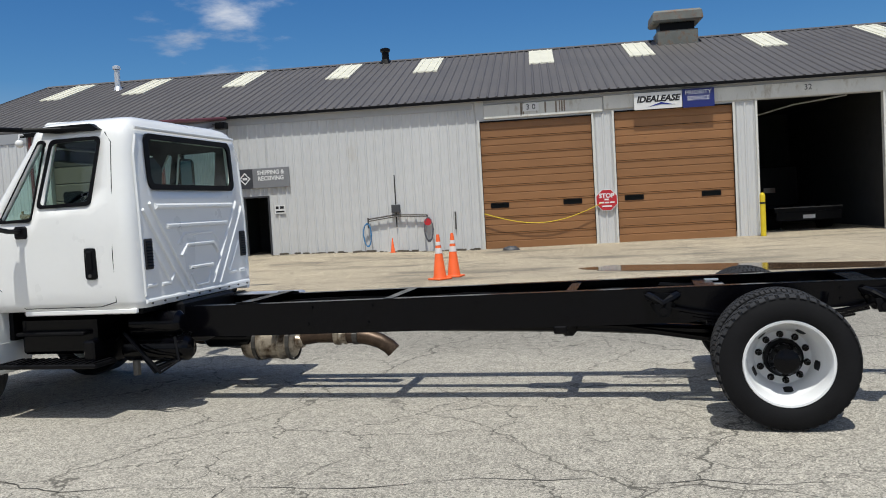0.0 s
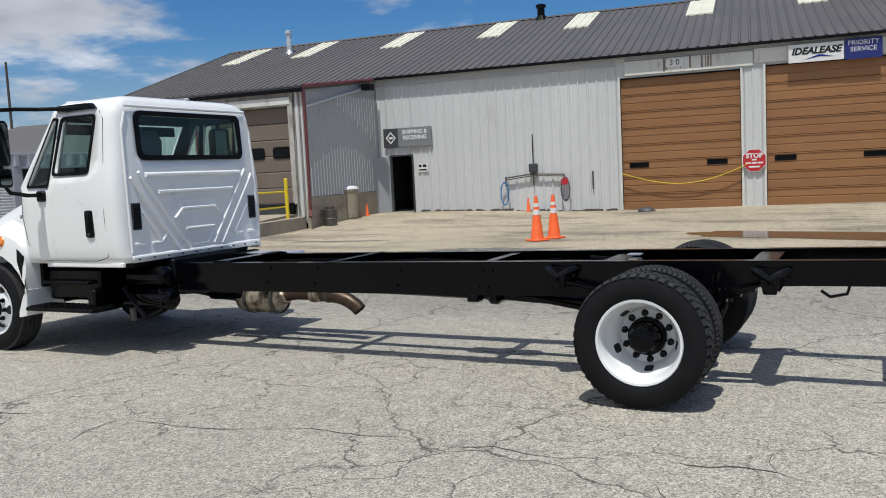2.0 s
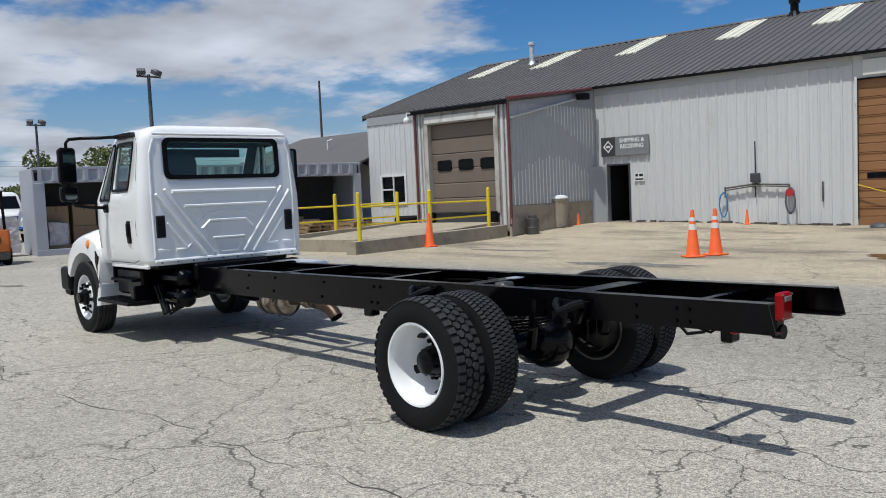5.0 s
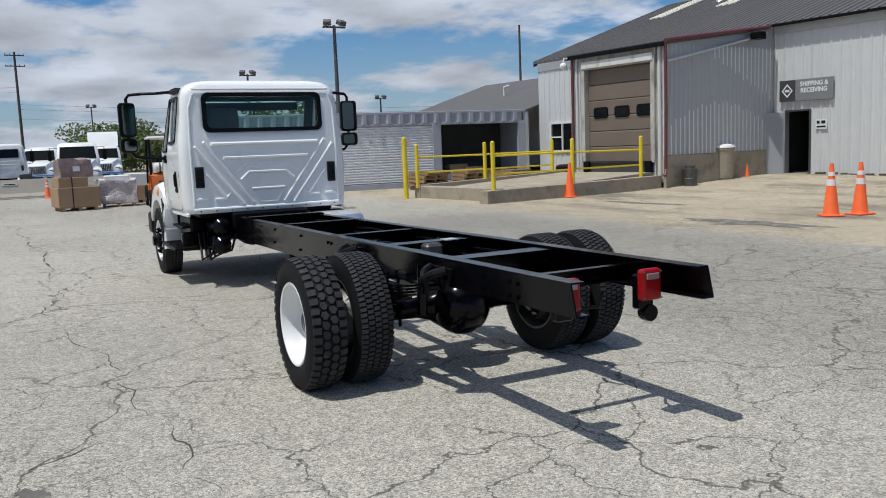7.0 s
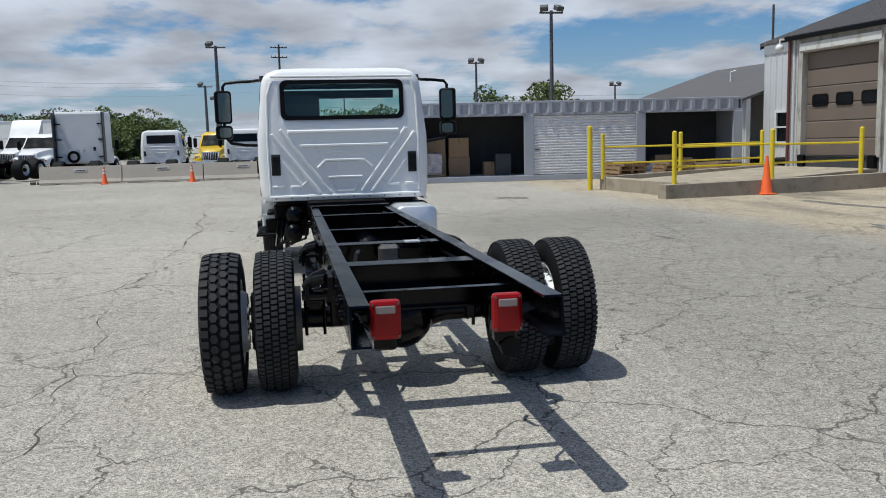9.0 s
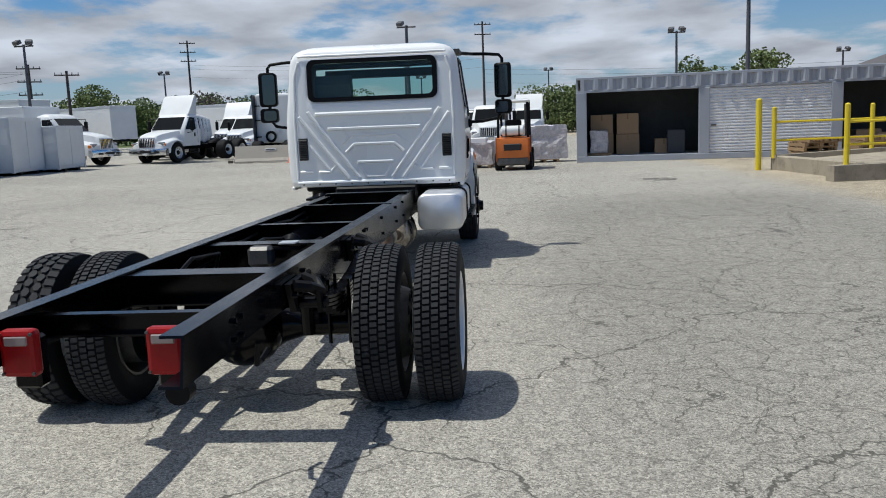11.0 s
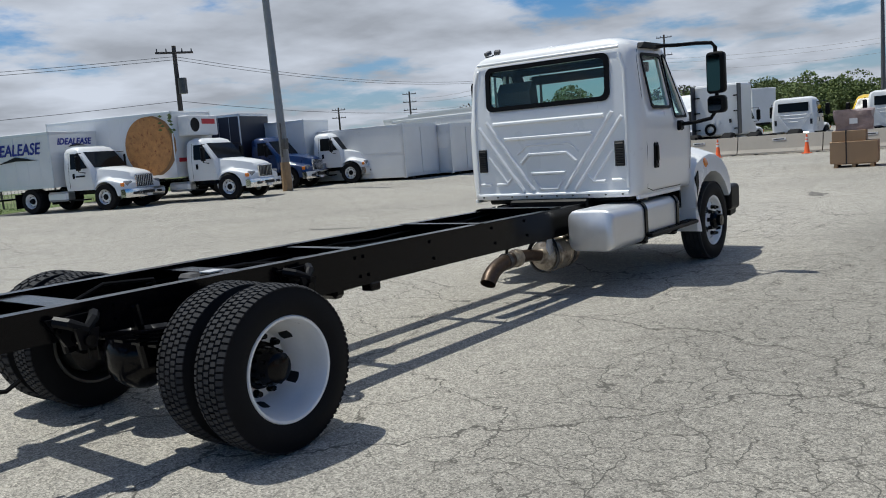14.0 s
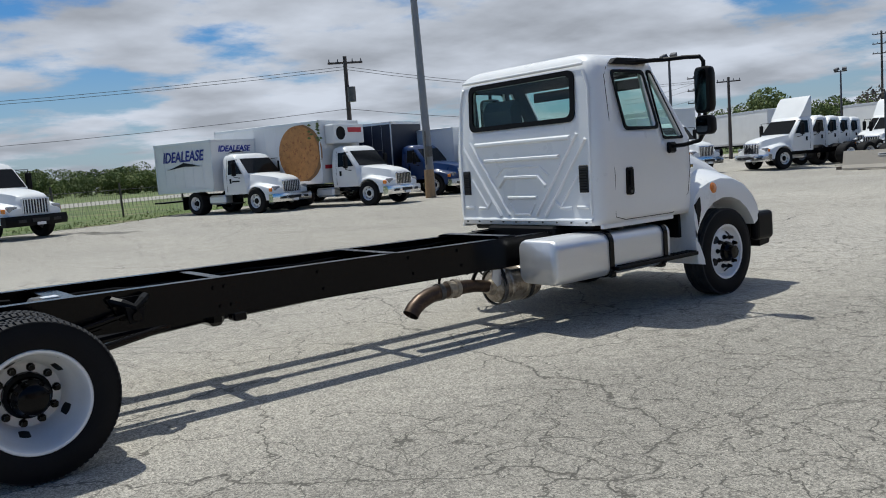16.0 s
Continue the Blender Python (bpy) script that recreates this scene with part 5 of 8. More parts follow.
def side_outline(pts, r=0.05, n=4):
    """Rounds the corners of a polygon."""
    out = []
    m = len(pts)
    for i in range(m):
        p, a, b = Vector(pts[i]), Vector(pts[i - 1]), Vector(pts[(i + 1) % m])
        da, db = (a - p), (b - p)
        k = min(r, da.length * 0.4, db.length * 0.4)
        s, e = p + da.normalized() * k, p + db.normalized() * k
        for j in range(n + 1):
            t = j / n
            out.append(tuple((1 - t) ** 2 * s + 2 * t * (1 - t) * p + t * t * e))
    return out


def scaled(pts, d):
    c = sum((Vector(p) for p in pts), Vector((0, 0))) / len(pts)
    res = []
    for p in pts:
        v = Vector(p) - c
        res.append(tuple(c + v * (1 - d / v.length)))
    return res


WIN = [(-4.015, 2.2), (-4.115, 1.668), (-4.60, 1.668), (-4.47, 2.2)]
VENT = [(-4.515, 2.2), (-4.65, 1.568), (-4.95, 1.568), (-4.575, 2.2)]
for s in (-1, 1):
    for nm, poly, rr_, ins in (("door_window_rubber", WIN, 0.05, 0.035), ("vent_window_rubber", VENT, 0.035, 0.028)):
        o = side_outline(poly, rr_)
        part(nm, gasket(o, scaled(o, ins), lambda a, b, p, s=s: (a, s * (side_y(b) - 0.006 + p), b), 0.016), BLACK, truck)
    # door seam
    for pts in ([(-3.955, 0.92), (-3.945, 1.3), (-3.93, 1.8), (-3.935, 2.15), (-3.99, 2.228)], [(-3.955, 0.92), (-4.1, 0.885), (-4.78, 0.885)], [(-4.78, 0.885), (-5.0, 1.05), (-5.035, 1.3), (-5.03, 1.56)]):
        part("door_gap", sw([(x, s * (side_y(z) - 0.0015 if z < 2.19 else 0.902), z) for x, z in pts], 0.0045, 5), INK, truck)
    # handle
    hd = part("door_handle", bx(-4.19, -4.09, s * 0.982 - 0.012, s * 0.982 + 0.012, 1.1, 1.345, b=0.022, seg=2), BLACK, truck, "black recessed door handle")
    part("pull", bx(-4.17, -4.12, s * 1.0 - 0.01, s * 1.0 + 0.01, 1.17, 1.32, b=0.008), BLACK, hd)
    part("lock", cy((-4.145, s * 0.99, 1.13), (-4.145, s * 1.003, 1.13), 0.014, seg=10), STEEL, hd)
    part("lower_sill", bx(-4.8, -3.8, s * 0.93 - 0.02, s * 0.93 + 0.02, 0.825, 0.865, b=0.008), PAINT, truck)
    # louvred outlet in the rear wall
    vy = 0.785 * s
    vt = part("air_outlet", bx(-3.775, -3.755, vy - 0.05, vy + 0.05, 1.15, 1.39, b=0.006), INK, truck)
    for k in range(9):
        z = 1.17 + k * 0.0235
        part("slat", pr([(-3.757, z), (-3.747, z + 0.004), (-3.757, z + 0.016)], "y", vy - 0.042, vy + 0.042), BLACK, vt)


def bead(pts, w, h, flat=0.35):
    """A pressed bead on the rear wall along (y, z) points."""
    bm = bmesh.new()
    for a, b in zip(pts, pts[1:]):
        a, b = Vector(a), Vector(b)
        d = (b - a).normalized()
        n = Vector((-d.y, d.x))
        a2, b2 = a - d * w * 0.25, b + d * w * 0.25
        base = [a2 + n * w / 2, b2 + n * w / 2, b2 - n * w / 2, a2 - n * w / 2]
        a3, b3 = a, b
        top = [a3 + n * w / 2 * flat, b3 + n * w / 2 * flat, b3 - n * w / 2 * flat, a3 - n * w / 2 * flat]
        lo = [bm.verts.new((rear_x(p.y) - 0.001, p.x, p.y)) for p in base]
        hi = [bm.verts.new((rear_x(p.y) + h, p.x, p.y)) for p in top]
        join(bm, lo, hi)
        bm.faces.new(hi)
    return part("pressed_bead", bm, PAINT, truck)


for s in (-1, 1):
    bead([(0.715 * s, 1.665), (0.185 * s, 0.95)], 0.042, 0.016)
    bead([(0.815 * s, 1.615), (0.30 * s, 0.935)], 0.042, 0.016)
    bead([(0.71 * s, 1.30), (0.50 * s, 1.03)], 0.032, 0.010)
    bead([(0.83 * s, 1.02), (0.70 * s, 1.02)], 0.035, 0.010)
    bead([(0.62 * s, 1.015), (0.50 * s, 1.015), (0.42 * s, 1.10), (0.34 * s, 1.01), (0.30 * s, 0.95)], 0.035, 0.010)
    bead([(0.86 * s, 0.95), (0.865 * s, 1.6), (0.85 * s, 2.05), (0.80 * s, 2.20)], 0.035, 0.010)
bead([(-0.80, 2.262), (0.80, 2.262)], 0.03, 0.008)
bead([(-0.63, 1.64), (0.63, 1.64)], 0.05, 0.022)
bead([(-0.50, 1.48), (0.50, 1.48)], 0.05, 0.022)
bead([(-0.31, 1.225), (-0.22, 1.31), (0.22, 1.31), (0.31, 1.225)], 0.045, 0.02)
bead([(-0.35, 1.32), (-0.24, 1.405), (0.24, 1.405), (0.35, 1.32)], 0.03, 0.008)
bead([(-0.19, 1.115), (0.19, 1.115)], 0.04, 0.018)
bead([(-0.17, 1.06), (-0.10, 0.955), (0.10, 0.955), (0.17, 1.06)], 0.03, 0.009)
bead([(-0.86, 0.905), (0.86, 0.905)], 0.04, 0.012)
# bolts along the lower flange, ripples along the roof's rear edge
for k in range(10):
    y = -0.8 + k * 0.178
    part("flange_bolt", cy((-3.762, y, 0.885), (-3.745, y, 0.885), 0.009, seg=6), STEEL, truck)
for k in range(9):
    y = -0.68 + k * 0.17
    part("roof_corrugation", lathe(bmesh.new(), [(0, 0.0), (0.02, 0.02), (0.72, 0.024), (0.76, 0)], (-3.94, y, 2.349 - 0.035 * abs(y)), (-1, 0, 0.03), 10), PAINT, truck, smooth=True)

# cab interior
part("cab_floor", bx(-5.0, -3.82, -0.88, 0.88, 0.88, 0.95), CABIN, truck)
part("dashboard", pr([(-4.72, 1.35), (-4.78, 1.55), (-5.05, 1.58), (-5.05, 1.0), (-4.8, 1.0)], "y", -0.9, 0.9), CABIN, truck)
for y in (-0.46, 0.46):
    st_ = part("seat", bx(-4.5, -3.98, y - 0.25, y + 0.25, 1.05, 1.28, b=0.05, seg=2), CABIN, truck, "dark grey cloth seat")
    hs_ = 2.06 if y < 0 else 1.72
    bm = pr([(-4.0, 1.2), (-3.92, hs_ - 0.1), (-3.99, hs_), (-4.06, hs_ - 0.03), (-4.14, 1.25)], "y", y - (0.20 if y < 0 else 0.24), y + (0.20 if y < 0 else 0.24))
    part("seat_back", bm, CABIN, st_)
bm = bmesh.new()
pts = [Matrix.Rotation(radians(-50), 3, "Y") @ Vector((0.22 * math.cos(a), 0.22 * math.sin(a), 0)) + Vector((-4.62, -0.46, 1.62)) for a in [2 * math.pi * i / 24 for i in range(25)]]
wh_ = part("steering_wheel", sweep(bm, pts, 0.016, 6), BLACK, truck)
part("spoke", sw([pts[0], (-4.64, -0.46, 1.6), pts[12]], 0.014, 5), BLACK, wh_)
part("steering_column", sw([(-4.64, -0.46, 1.6), (-4.9, -0.46, 1.38)], 0.03, 6), BLACK, wh_)
part("sun_visor", bx(-4.72, -4.69, -0.7, 0.7, 2.06, 2.16, b=0.008), CABIN, truck)

# hood, fenders, bumper
bm = bmesh.new()
rows = []
for x, w, zt, zs_ in ((-5.04, 0.90, 1.56, 1.36), (-5.25, 0.82, 1.53, 1.30), (-5.6, 0.70, 1.44, 1.22), (-6.0, 0.62, 1.33, 1.12), (-6.28, 0.56, 1.22, 1.02), (-6.38, 0.50, 1.05, 0.92)):
    half = [(0, zt + 0.03), (w * 0.45, zt + 0.018), (w * 0.8, zt - 0.02), (w * 0.95, zt - 0.08), (w, zs_), (w + 0.02, 0.72)]
    rows.append([(x, y, z) for y, z in half] + [(x, -y, z) for y, z in half[:0:-1]])
loft(bm, rows)
part("hood", bm, PAINT, truck, "white sloping hood", smooth=True, sharp=50)
FX, FZ, FR = -5.56, 0.42, 0.55
OUT = [(-5.07, 0.36), (-5.045, 0.60), (-5.04, 0.85), (-5.05, 1.03), (-5.13, 1.115), (-5.30, 1.165), (-5.50, 1.19), (-5.72, 1.17), (-5.92, 1.10), (-6.08, 0.98), (-6.17, 0.86), (-6.2, 0.74)]
ANG = [-8, 5, 20, 36, 52, 68, 84, 100, 116, 132, 146, 155]
INN = [(FX + FR * math.cos(radians(a)), FZ + FR * math.sin(radians(a)) * 1.0) for a in ANG]
INN[0] = (-5.20, 0.34)
INN[1] = (-5.10, 0.55)
for s in (-1, 1):
    bm = bmesh.new()
    rows = []
    for (xo, zo), (xi, zi) in zip(OUT, INN):
        top = zo > 1.0
        rows.append([(xo, s * 0.60, zo + (0.10 if top else 0)), (xo, s * 0.80, zo + (0.05 if top else 0)), (xo, s * 0.94, zo), (xo * 0.85 + xi * 0.15, s * 1.0, zo * 0.85 + zi * 0.15), (xo * 0.5 + xi * 0.5, s * 1.015, zo * 0.5 + zi * 0.5), (xi, s * 1.015, zi), (xi, s * 0.985, zi), (xi, s * 0.62, zi)])
    loft(bm, rows, closed=True, caps=True)
    fd = part("fender", bm, PAINT, truck, "white flared front fender", smooth=True, sharp=45)
    part("marker_lamp", lathe(bmesh.new(), [(-0.02, 0.0), (-0.02, 0.06), (0.014, 0.058), (0.03, 0.04), (0.036, 0)], (-5.36, s * 0.992, 1.075), (0, s, 0.30), 16), AMBER, fd, "amber side marker lamp")
    part("louvre", pr([(-5.05, 0.93), (-5.13, 1.0), (-5.14, 0.88), (-5.09, 0.72)], "y", s * 1.002, s * 1.018), BLACK, fd)
    part("badge", bx(-5.2, -5.10, s * 0.885 - 0.012, s * 0.885 + 0.02, 1.28, 1.32, b=0.004), CHROME, truck, "small chrome hood badge")
    part("badge", bx(-4.95, -4.74, s * 0.955 - 0.01, s * 0.955 + 0.012, 0.955, 1.0, b=0.004), CHROME if s > 0 else PAINT, truck)
    # mirror: arm over the door, heads, lower stay
    ma = part("mirror_arm", sw([(-4.08, s * 0.905, 2.262), (-4.35, s * 0.93, 2.27), (-4.60, s * 1.05, 2.275), (-4.68, s * 1.22, 2.275), (-4.70, s * 1.36, 2.262), (-4.70, s * 1.395, 2.22), (-4.70, s * 1.395, 1.62), (-4.70, s * 1.33, 1.535), (-4.72, s * 1.15, 1.505), (-4.74, s * 1.0, 1.50)], 0.019, 8), BLACK, truck)
    part("mount_plate", pr([(-4.02, 2.25), (-4.10, 2.30), (-4.50, 2.30), (-4.55, 2.262), (-4.40, 2.245)], "y", s * 0.90 - 0.03, s * 0.90 + 0.035), BLACK, ma)
    part("stay_foot", bx(-4.80, -4.69, s * 0.99 - 0.02, s * 0.99 + 0.03, 1.44, 1.54, b=0.015), BLACK, ma)
    for zc, hgt_ in ((1.97, 0.40), (1.665, 0.17)):
        bm = bmesh.new()
        rows = []
        for dx, k in ((0.045, 0.93), (0.03, 1.0), (-0.03, 0.98), (-0.065, 0.8), (-0.08, 0.45)):
            rows.append([(-4.70 + dx + s * 0.30 * a * k, s * 1.40 + a * k, zc + b * k) for a, b in rrect(0.20, hgt_, 0.04)])
        loft(bm, rows)
        hd = part("mirror_head", bm, BLACK, ma, smooth=True, sharp=50)
        bm = bmesh.new()
        bm.faces.new([bm.verts.new((-4.653 + s * 0.30 * a, s * 1.40 + a, zc + b)) for a, b in [(a - s * 0.015, b) for a, b in rrect(0.14, hgt_ - 0.05, 0.03)]])
        part("mirror_glass", bm, MIRROR, hd)
bm = bmesh.new()
loft(bm, [[(x, y, z) for x, z in ((-6.22, 0.40), (-6.22, 0.74), (-6.38 - 0.08 * math.cos(y * 1.3), 0.76), (-6.42 - 0.1 * math.cos(y * 1.3), 0.6), (-6.38 - 0.08 * math.cos(y * 1.3), 0.42))] for y in (-0.97, -0.8, -0.5, 0, 0.5, 0.8, 0.97)])
part("bumper", bm, BLACK, truck, smooth=True, sharp=50)
for s in (-1, 1):
    part("bumper_corner", bx(-6.43, -6.10, s * 0.97 - 0.05, s * 0.97 + 0.05, 0.47, 0.77, b=0.045, seg=3), BLACK, truck)
bm = bmesh.new()
part("grille", bx(-6.44, -6.37, -0.42, 0.42, 0.78, 1.12, b=0.03), BLACK, truck)
part("firewall", bx(-5.08, -5.0, -0.85, 0.85, 0.62, 1.5), BLACK, truck)
part("engine", bx(-6.2, -5.0, -0.36, 0.36, 0.42, 1.0, b=0.06), STEEL, truck)

# frame rails
RT, RB, RO = 0.845, 0.578, 0.43
for s in (-1, 1):
    prof = [(RO, RB), (RO, RT), (RO - 0.08, RT), (RO - 0.08, RT - 0.009), (RO - 0.009, RT - 0.009), (RO - 0.009, RB + 0.009), (RO - 0.08, RB + 0.009), (RO - 0.08, RB)]
    bm = bmesh.new()
    rows = []
    for x, zt, zb in ((-5.95, 0.80, 0.56), (-3.0, 0.812, 0.556), (-0.3, 0.836, 0.578), (0.25, 0.842, 0.585), (1.15, 0.849, 0.665), (1.7, 0.853, 0.688), (2.80, 0.862, 0.70)):
        k = lambda z: zb + (z - RB) if z < 0.7 else zt + (z - RT)
        rows.append([(x + (0.0 if x < 2 else (zt - k(z)) * 0.25), s * y, k(z)) for y, z in prof])
    loft(bm, rows)
    rl = part("frame_rail", bm, GLOSS_BLACK, truck, "glossy black steel channel rail")
    for x in (-2.62, -2.12, -1.30, -0.58, -0.50, 1.25, 1.95, 2.22, 2.30):
        for z in ((0.64, 0.77) if x < 0.5 else (0.73, 0.80)):
            part("bolt", cy((x + 0.04 * (z > 0.7), s * (RO - 0.002), z), (x + 0.04 * (z > 0.7), s * (RO + 0.014), z), 0.012, seg=6), GLOSS_BLACK, rl)
# crossmembers
for x, w, z0, z1 in ((-3.15, 0.10, 0.60, 0.83), (-1.95, 0.075, 0.62, 0.825), (-0.55, 0.075, 0.62, 0.825), (0.42, 0.14, 0.62, 0.825), (1.47, 0.16, 0.69, 0.838), (2.25, 0.05, 0.73, 0.82)):
    bm = bmesh.new()
    prof = [(x - w / 2, z0), (x + w / 2, z0), (x + w / 2, z0 + 0.008), (x - w / 2 + 0.008, z0 + 0.008), (x - w / 2 + 0.008, z1 - 0.008), (x + w / 2, z1 - 0.008), (x + w / 2, z1), (x - w / 2, z1)]
    prism(bm, [(a, b) for a, b in prof], "y", -RO + 0.012, RO - 0.012)
    part("crossmember", bm, GLOSS_BLACK, truck)
    for s in (-1, 1):
        part("gusset", pr([(x - w, z1 - 0.004), (x + w, z1 - 0.004), (x + w * 0.5, z0 + 0.03), (x - w * 0.5, z0 + 0.03)], "y", s * (RO - 0.022), s * (RO - 0.012)), GLOSS_BLACK, truck)
# lines along the frame
for k, (y, z) in enumerate(((-0.37, 0.76), (-0.35, 0.72), (0.37, 0.75), (0.36, 0.70), (0.34, 0.66))):
    pts = [(-3.6 + i * 0.42, y + 0.012 * math.sin(i * 1.7 + k), z + 0.012 * math.sin(i * 2.3 + k)) for i in range(11 + (k % 3))]
    part("air_line", sw(pts, 0.010, 5), BLACK, truck)
pts = [(-0.4, -0.1, 0.74), (0.0, -0.15, 0.79), (0.35, -0.1, 0.80), (0.5, 0.05, 0.80), (0.45, 0.2, 0.79), (0.1, 0.25, 0.80), (0.75, 0.28, 0.66)]
part("brake_hose", sw(pts, 0.012, 6), BLACK, truck)
part("brake_hose", sw([(1.2, -0.3, 0.72), (0.95, -0.26, 0.82), (0.65, -0.22, 0.80), (0.55, -0.3, 0.62)], 0.012, 6), BLACK, truck)
part("relay_valve", bx(0.46, 0.58, -0.08, 0.06, 0.70, 0.82, b=0.02), STEEL, truck)
part("valve_tag", bx(0.44, 0.54, 0.10, 0.2, 0.828, 0.836), ALU, truck)
part("air_tank", lathe(bmesh.new(), [(0, 0), (0.02, 0.07), (0.06, 0.10), (0.62, 0.10), (0.66, 0.07), (0.68, 0)], (-0.95, -0.06, 0.68), (1, 0, 0), 18), GLOSS_BLACK, truck, smooth=True)

# rear axle and springs
AX, AZ = 0.83, 0.424
bm = bmesh.new()
lathe(bm, [(-0.70, 0.06), (-0.30, 0.07), (-0.20, 0.10), (-0.1, 0.17), (0.0, 0.19), (0.1, 0.17), (0.2, 0.10), (0.30, 0.07), (0.70, 0.06)], (AX, 0, AZ), (0, 1, 0), 20)
ax_ = part("rear_axle", bm, GLOSS_BLACK, truck, "glossy black drive axle housing", smooth=True)
part("differential_cover", lathe(bmesh.new(), [(0, 0.205), (0.03, 0.205), (0.10, 0.185), (0.17, 0.13), (0.20, 0.06), (0.205, 0)], (AX + 0.08, 0, AZ), (1, 0, 0), 24), GLOSS_BLACK, ax_, smooth=True)
for i in range(12):
    a = 2 * math.pi * i / 12
    part("cover_bolt", cy((AX + 0.10, 0.192 * math.cos(a), AZ + 0.192 * math.sin(a)), (AX + 0.125, 0.192 * math.cos(a), AZ + 0.192 * math.sin(a)), 0.011, seg=6), GLOSS_BLACK, ax_)
part("pinion_housing", lathe(bmesh.new(), [(0, 0.15), (-0.12, 0.13), (-0.25, 0.09), (-0.30, 0.06)], (AX - 0.05, 0, AZ + 0.02), (1, 0, 0), 18), GLOSS_BLACK, ax_, smooth=True)
for s in (-1, 1):
    sy = s * 0.52
    sp_ = part("spring_pack", bx(AX - 0.1, AX + 0.1, sy - 0.045, sy + 0.045, AZ + 0.06, AZ + 0.10, b=0.01), GLOSS_BLACK, truck)
    for k in range(6):
        L = 0.70 - k * 0.09
        zt = AZ + 0.215 - k * 0.02
        bm = bmesh.new()
        rows = []
        for i in range(9):
            t = -1 + 2 * i / 8
            z = zt + 0.09 * (t * L / 0.70) ** 2 - 0.02
            rows.append([(AX + t * L, sy - 0.038, z), (AX + t * L, sy + 0.038, z), (AX + t * L, sy + 0.038, z + 0.014), (AX + t * L, sy - 0.038, z + 0.014)])
        loft(bm, rows)
        part("leaf", bm, GLOSS_BLACK, sp_)
    for x in (AX - 0.09, AX + 0.09):
        part("u_bolt", sw([(x, sy - 0.055, AZ - 0.09), (x, sy - 0.055, AZ + 0.26), (x, sy + 0.055, AZ + 0.26), (x, sy + 0.055, AZ - 0.09)], 0.011, 6), GLOSS_BLACK, sp_)
    for x in (AX - 0.72, AX + 0.70):
        hg = part("spring_hanger", pr([(x - 0.13, 0.80), (x + 0.13, 0.80), (x + 0.10, 0.745), (x + 0.05, 0.655), (x - 0.05, 0.655), (x - 0.10, 0.745)], "y", s * 0.435, s * 0.465), BLACK, truck)
        part("ear", pr([(x - 0.06, 0.74), (x + 0.06, 0.755), (x + 0.04, 0.65), (x - 0.04, 0.65)], "y", s * 0.56, s * 0.58), BLACK, hg)
        part("web", sw([(x - 0.10, s * 0.47, 0.79), (x - 0.06, s * 0.53, 0.775), (x, s * 0.57, 0.74), (x + 0.06, s * 0.53, 0.775), (x + 0.10, s * 0.47, 0.79)], 0.028, 8), BLACK, hg)
        part("pin", cy((x, s * 0.44, 0.69), (x, s * 0.60, 0.69), 0.028, seg=10), GLOSS_BLACK, hg)
        for k in range(3):
            part("bolt", cy((x - 0.09 + k * 0.09, s * 0.46, 0.745), (x - 0.09 + k * 0.09, s * 0.485, 0.745), 0.015, seg=6), GLOSS_BLACK, hg)
    part("shock_absorber", sw([(AX + 0.30, s * 0.40, AZ + 0.02), (AX + 0.36, s * 0.41, 0.78)], 0.035, 10), GLOSS_BLACK, truck)
    part("torque_rod", sw([(AX - 0.08, s * 0.33, AZ - 0.02), (AX - 0.9, s * 0.30, 0.53), (AX - 1.02, s * 0.30, 0.55)], 0.026, 8), GLOSS_BLACK, truck)
    part("brake_chamber", lathe(bmesh.new(), [(0, 0), (0, 0.07), (0.05, 0.09), (0.08, 0.095), (0.11, 0.09), (0.22, 0.085), (0.24, 0.05), (0.24, 0)], (AX - 0.12, s * 0.36, AZ + 0.05), (-1, 0, 0.1), 16), GLOSS_BLACK, truck, smooth=True)
    part("brake_drum", lathe(bmesh.new(), [(0, 0.20), (0.16, 0.205), (0.17, 0.1)], (AX, s * 0.60, AZ), (0, s, 0), 24), STEEL, truck, smooth=True)
# driveshaft with its hanger bearing
part("driveshaft", sw([(AX - 0.32, 0, AZ + 0.03), (-0.60, 0, 0.52)], 0.045, 12), GLOSS_BLACK, truck)
part("driveshaft", sw([(-0.64, 0, 0.52), (-3.6, 0, 0.60)], 0.05, 12), GLOSS_BLACK, truck)
part("hanger_bearing", bx(-0.66, -0.54, -0.12, 0.12, 0.45, 0.63, b=0.03), GLOSS_BLACK, truck)
part("rail_bracket", bx(-0.68, -0.58, -0.44, -0.34, 0.52, 0.58, b=0.01), GLOSS_BLACK, truck)
part("rail_bracket", bx(-0.68, -0.58, 0.34, 0.44, 0.52, 0.58, b=0.01), GLOSS_BLACK, truck)
part("torque_tube", sw([(-0.42, -0.28, 0.555), (0.55, -0.30, 0.50)], 0.032, 8), GLOSS_BLACK, truck)
part("transmission", lathe(bmesh.new(), [(0, 0.12), (0.1, 0.16), (0.7, 0.2), (0.95, 0.26), (1.0, 0.26)], (-3.65, 0, 0.62), (-1, 0, 0), 18), STEEL, truck, smooth=True)

# rear wheels
TR, TW = 0.428, 0.238
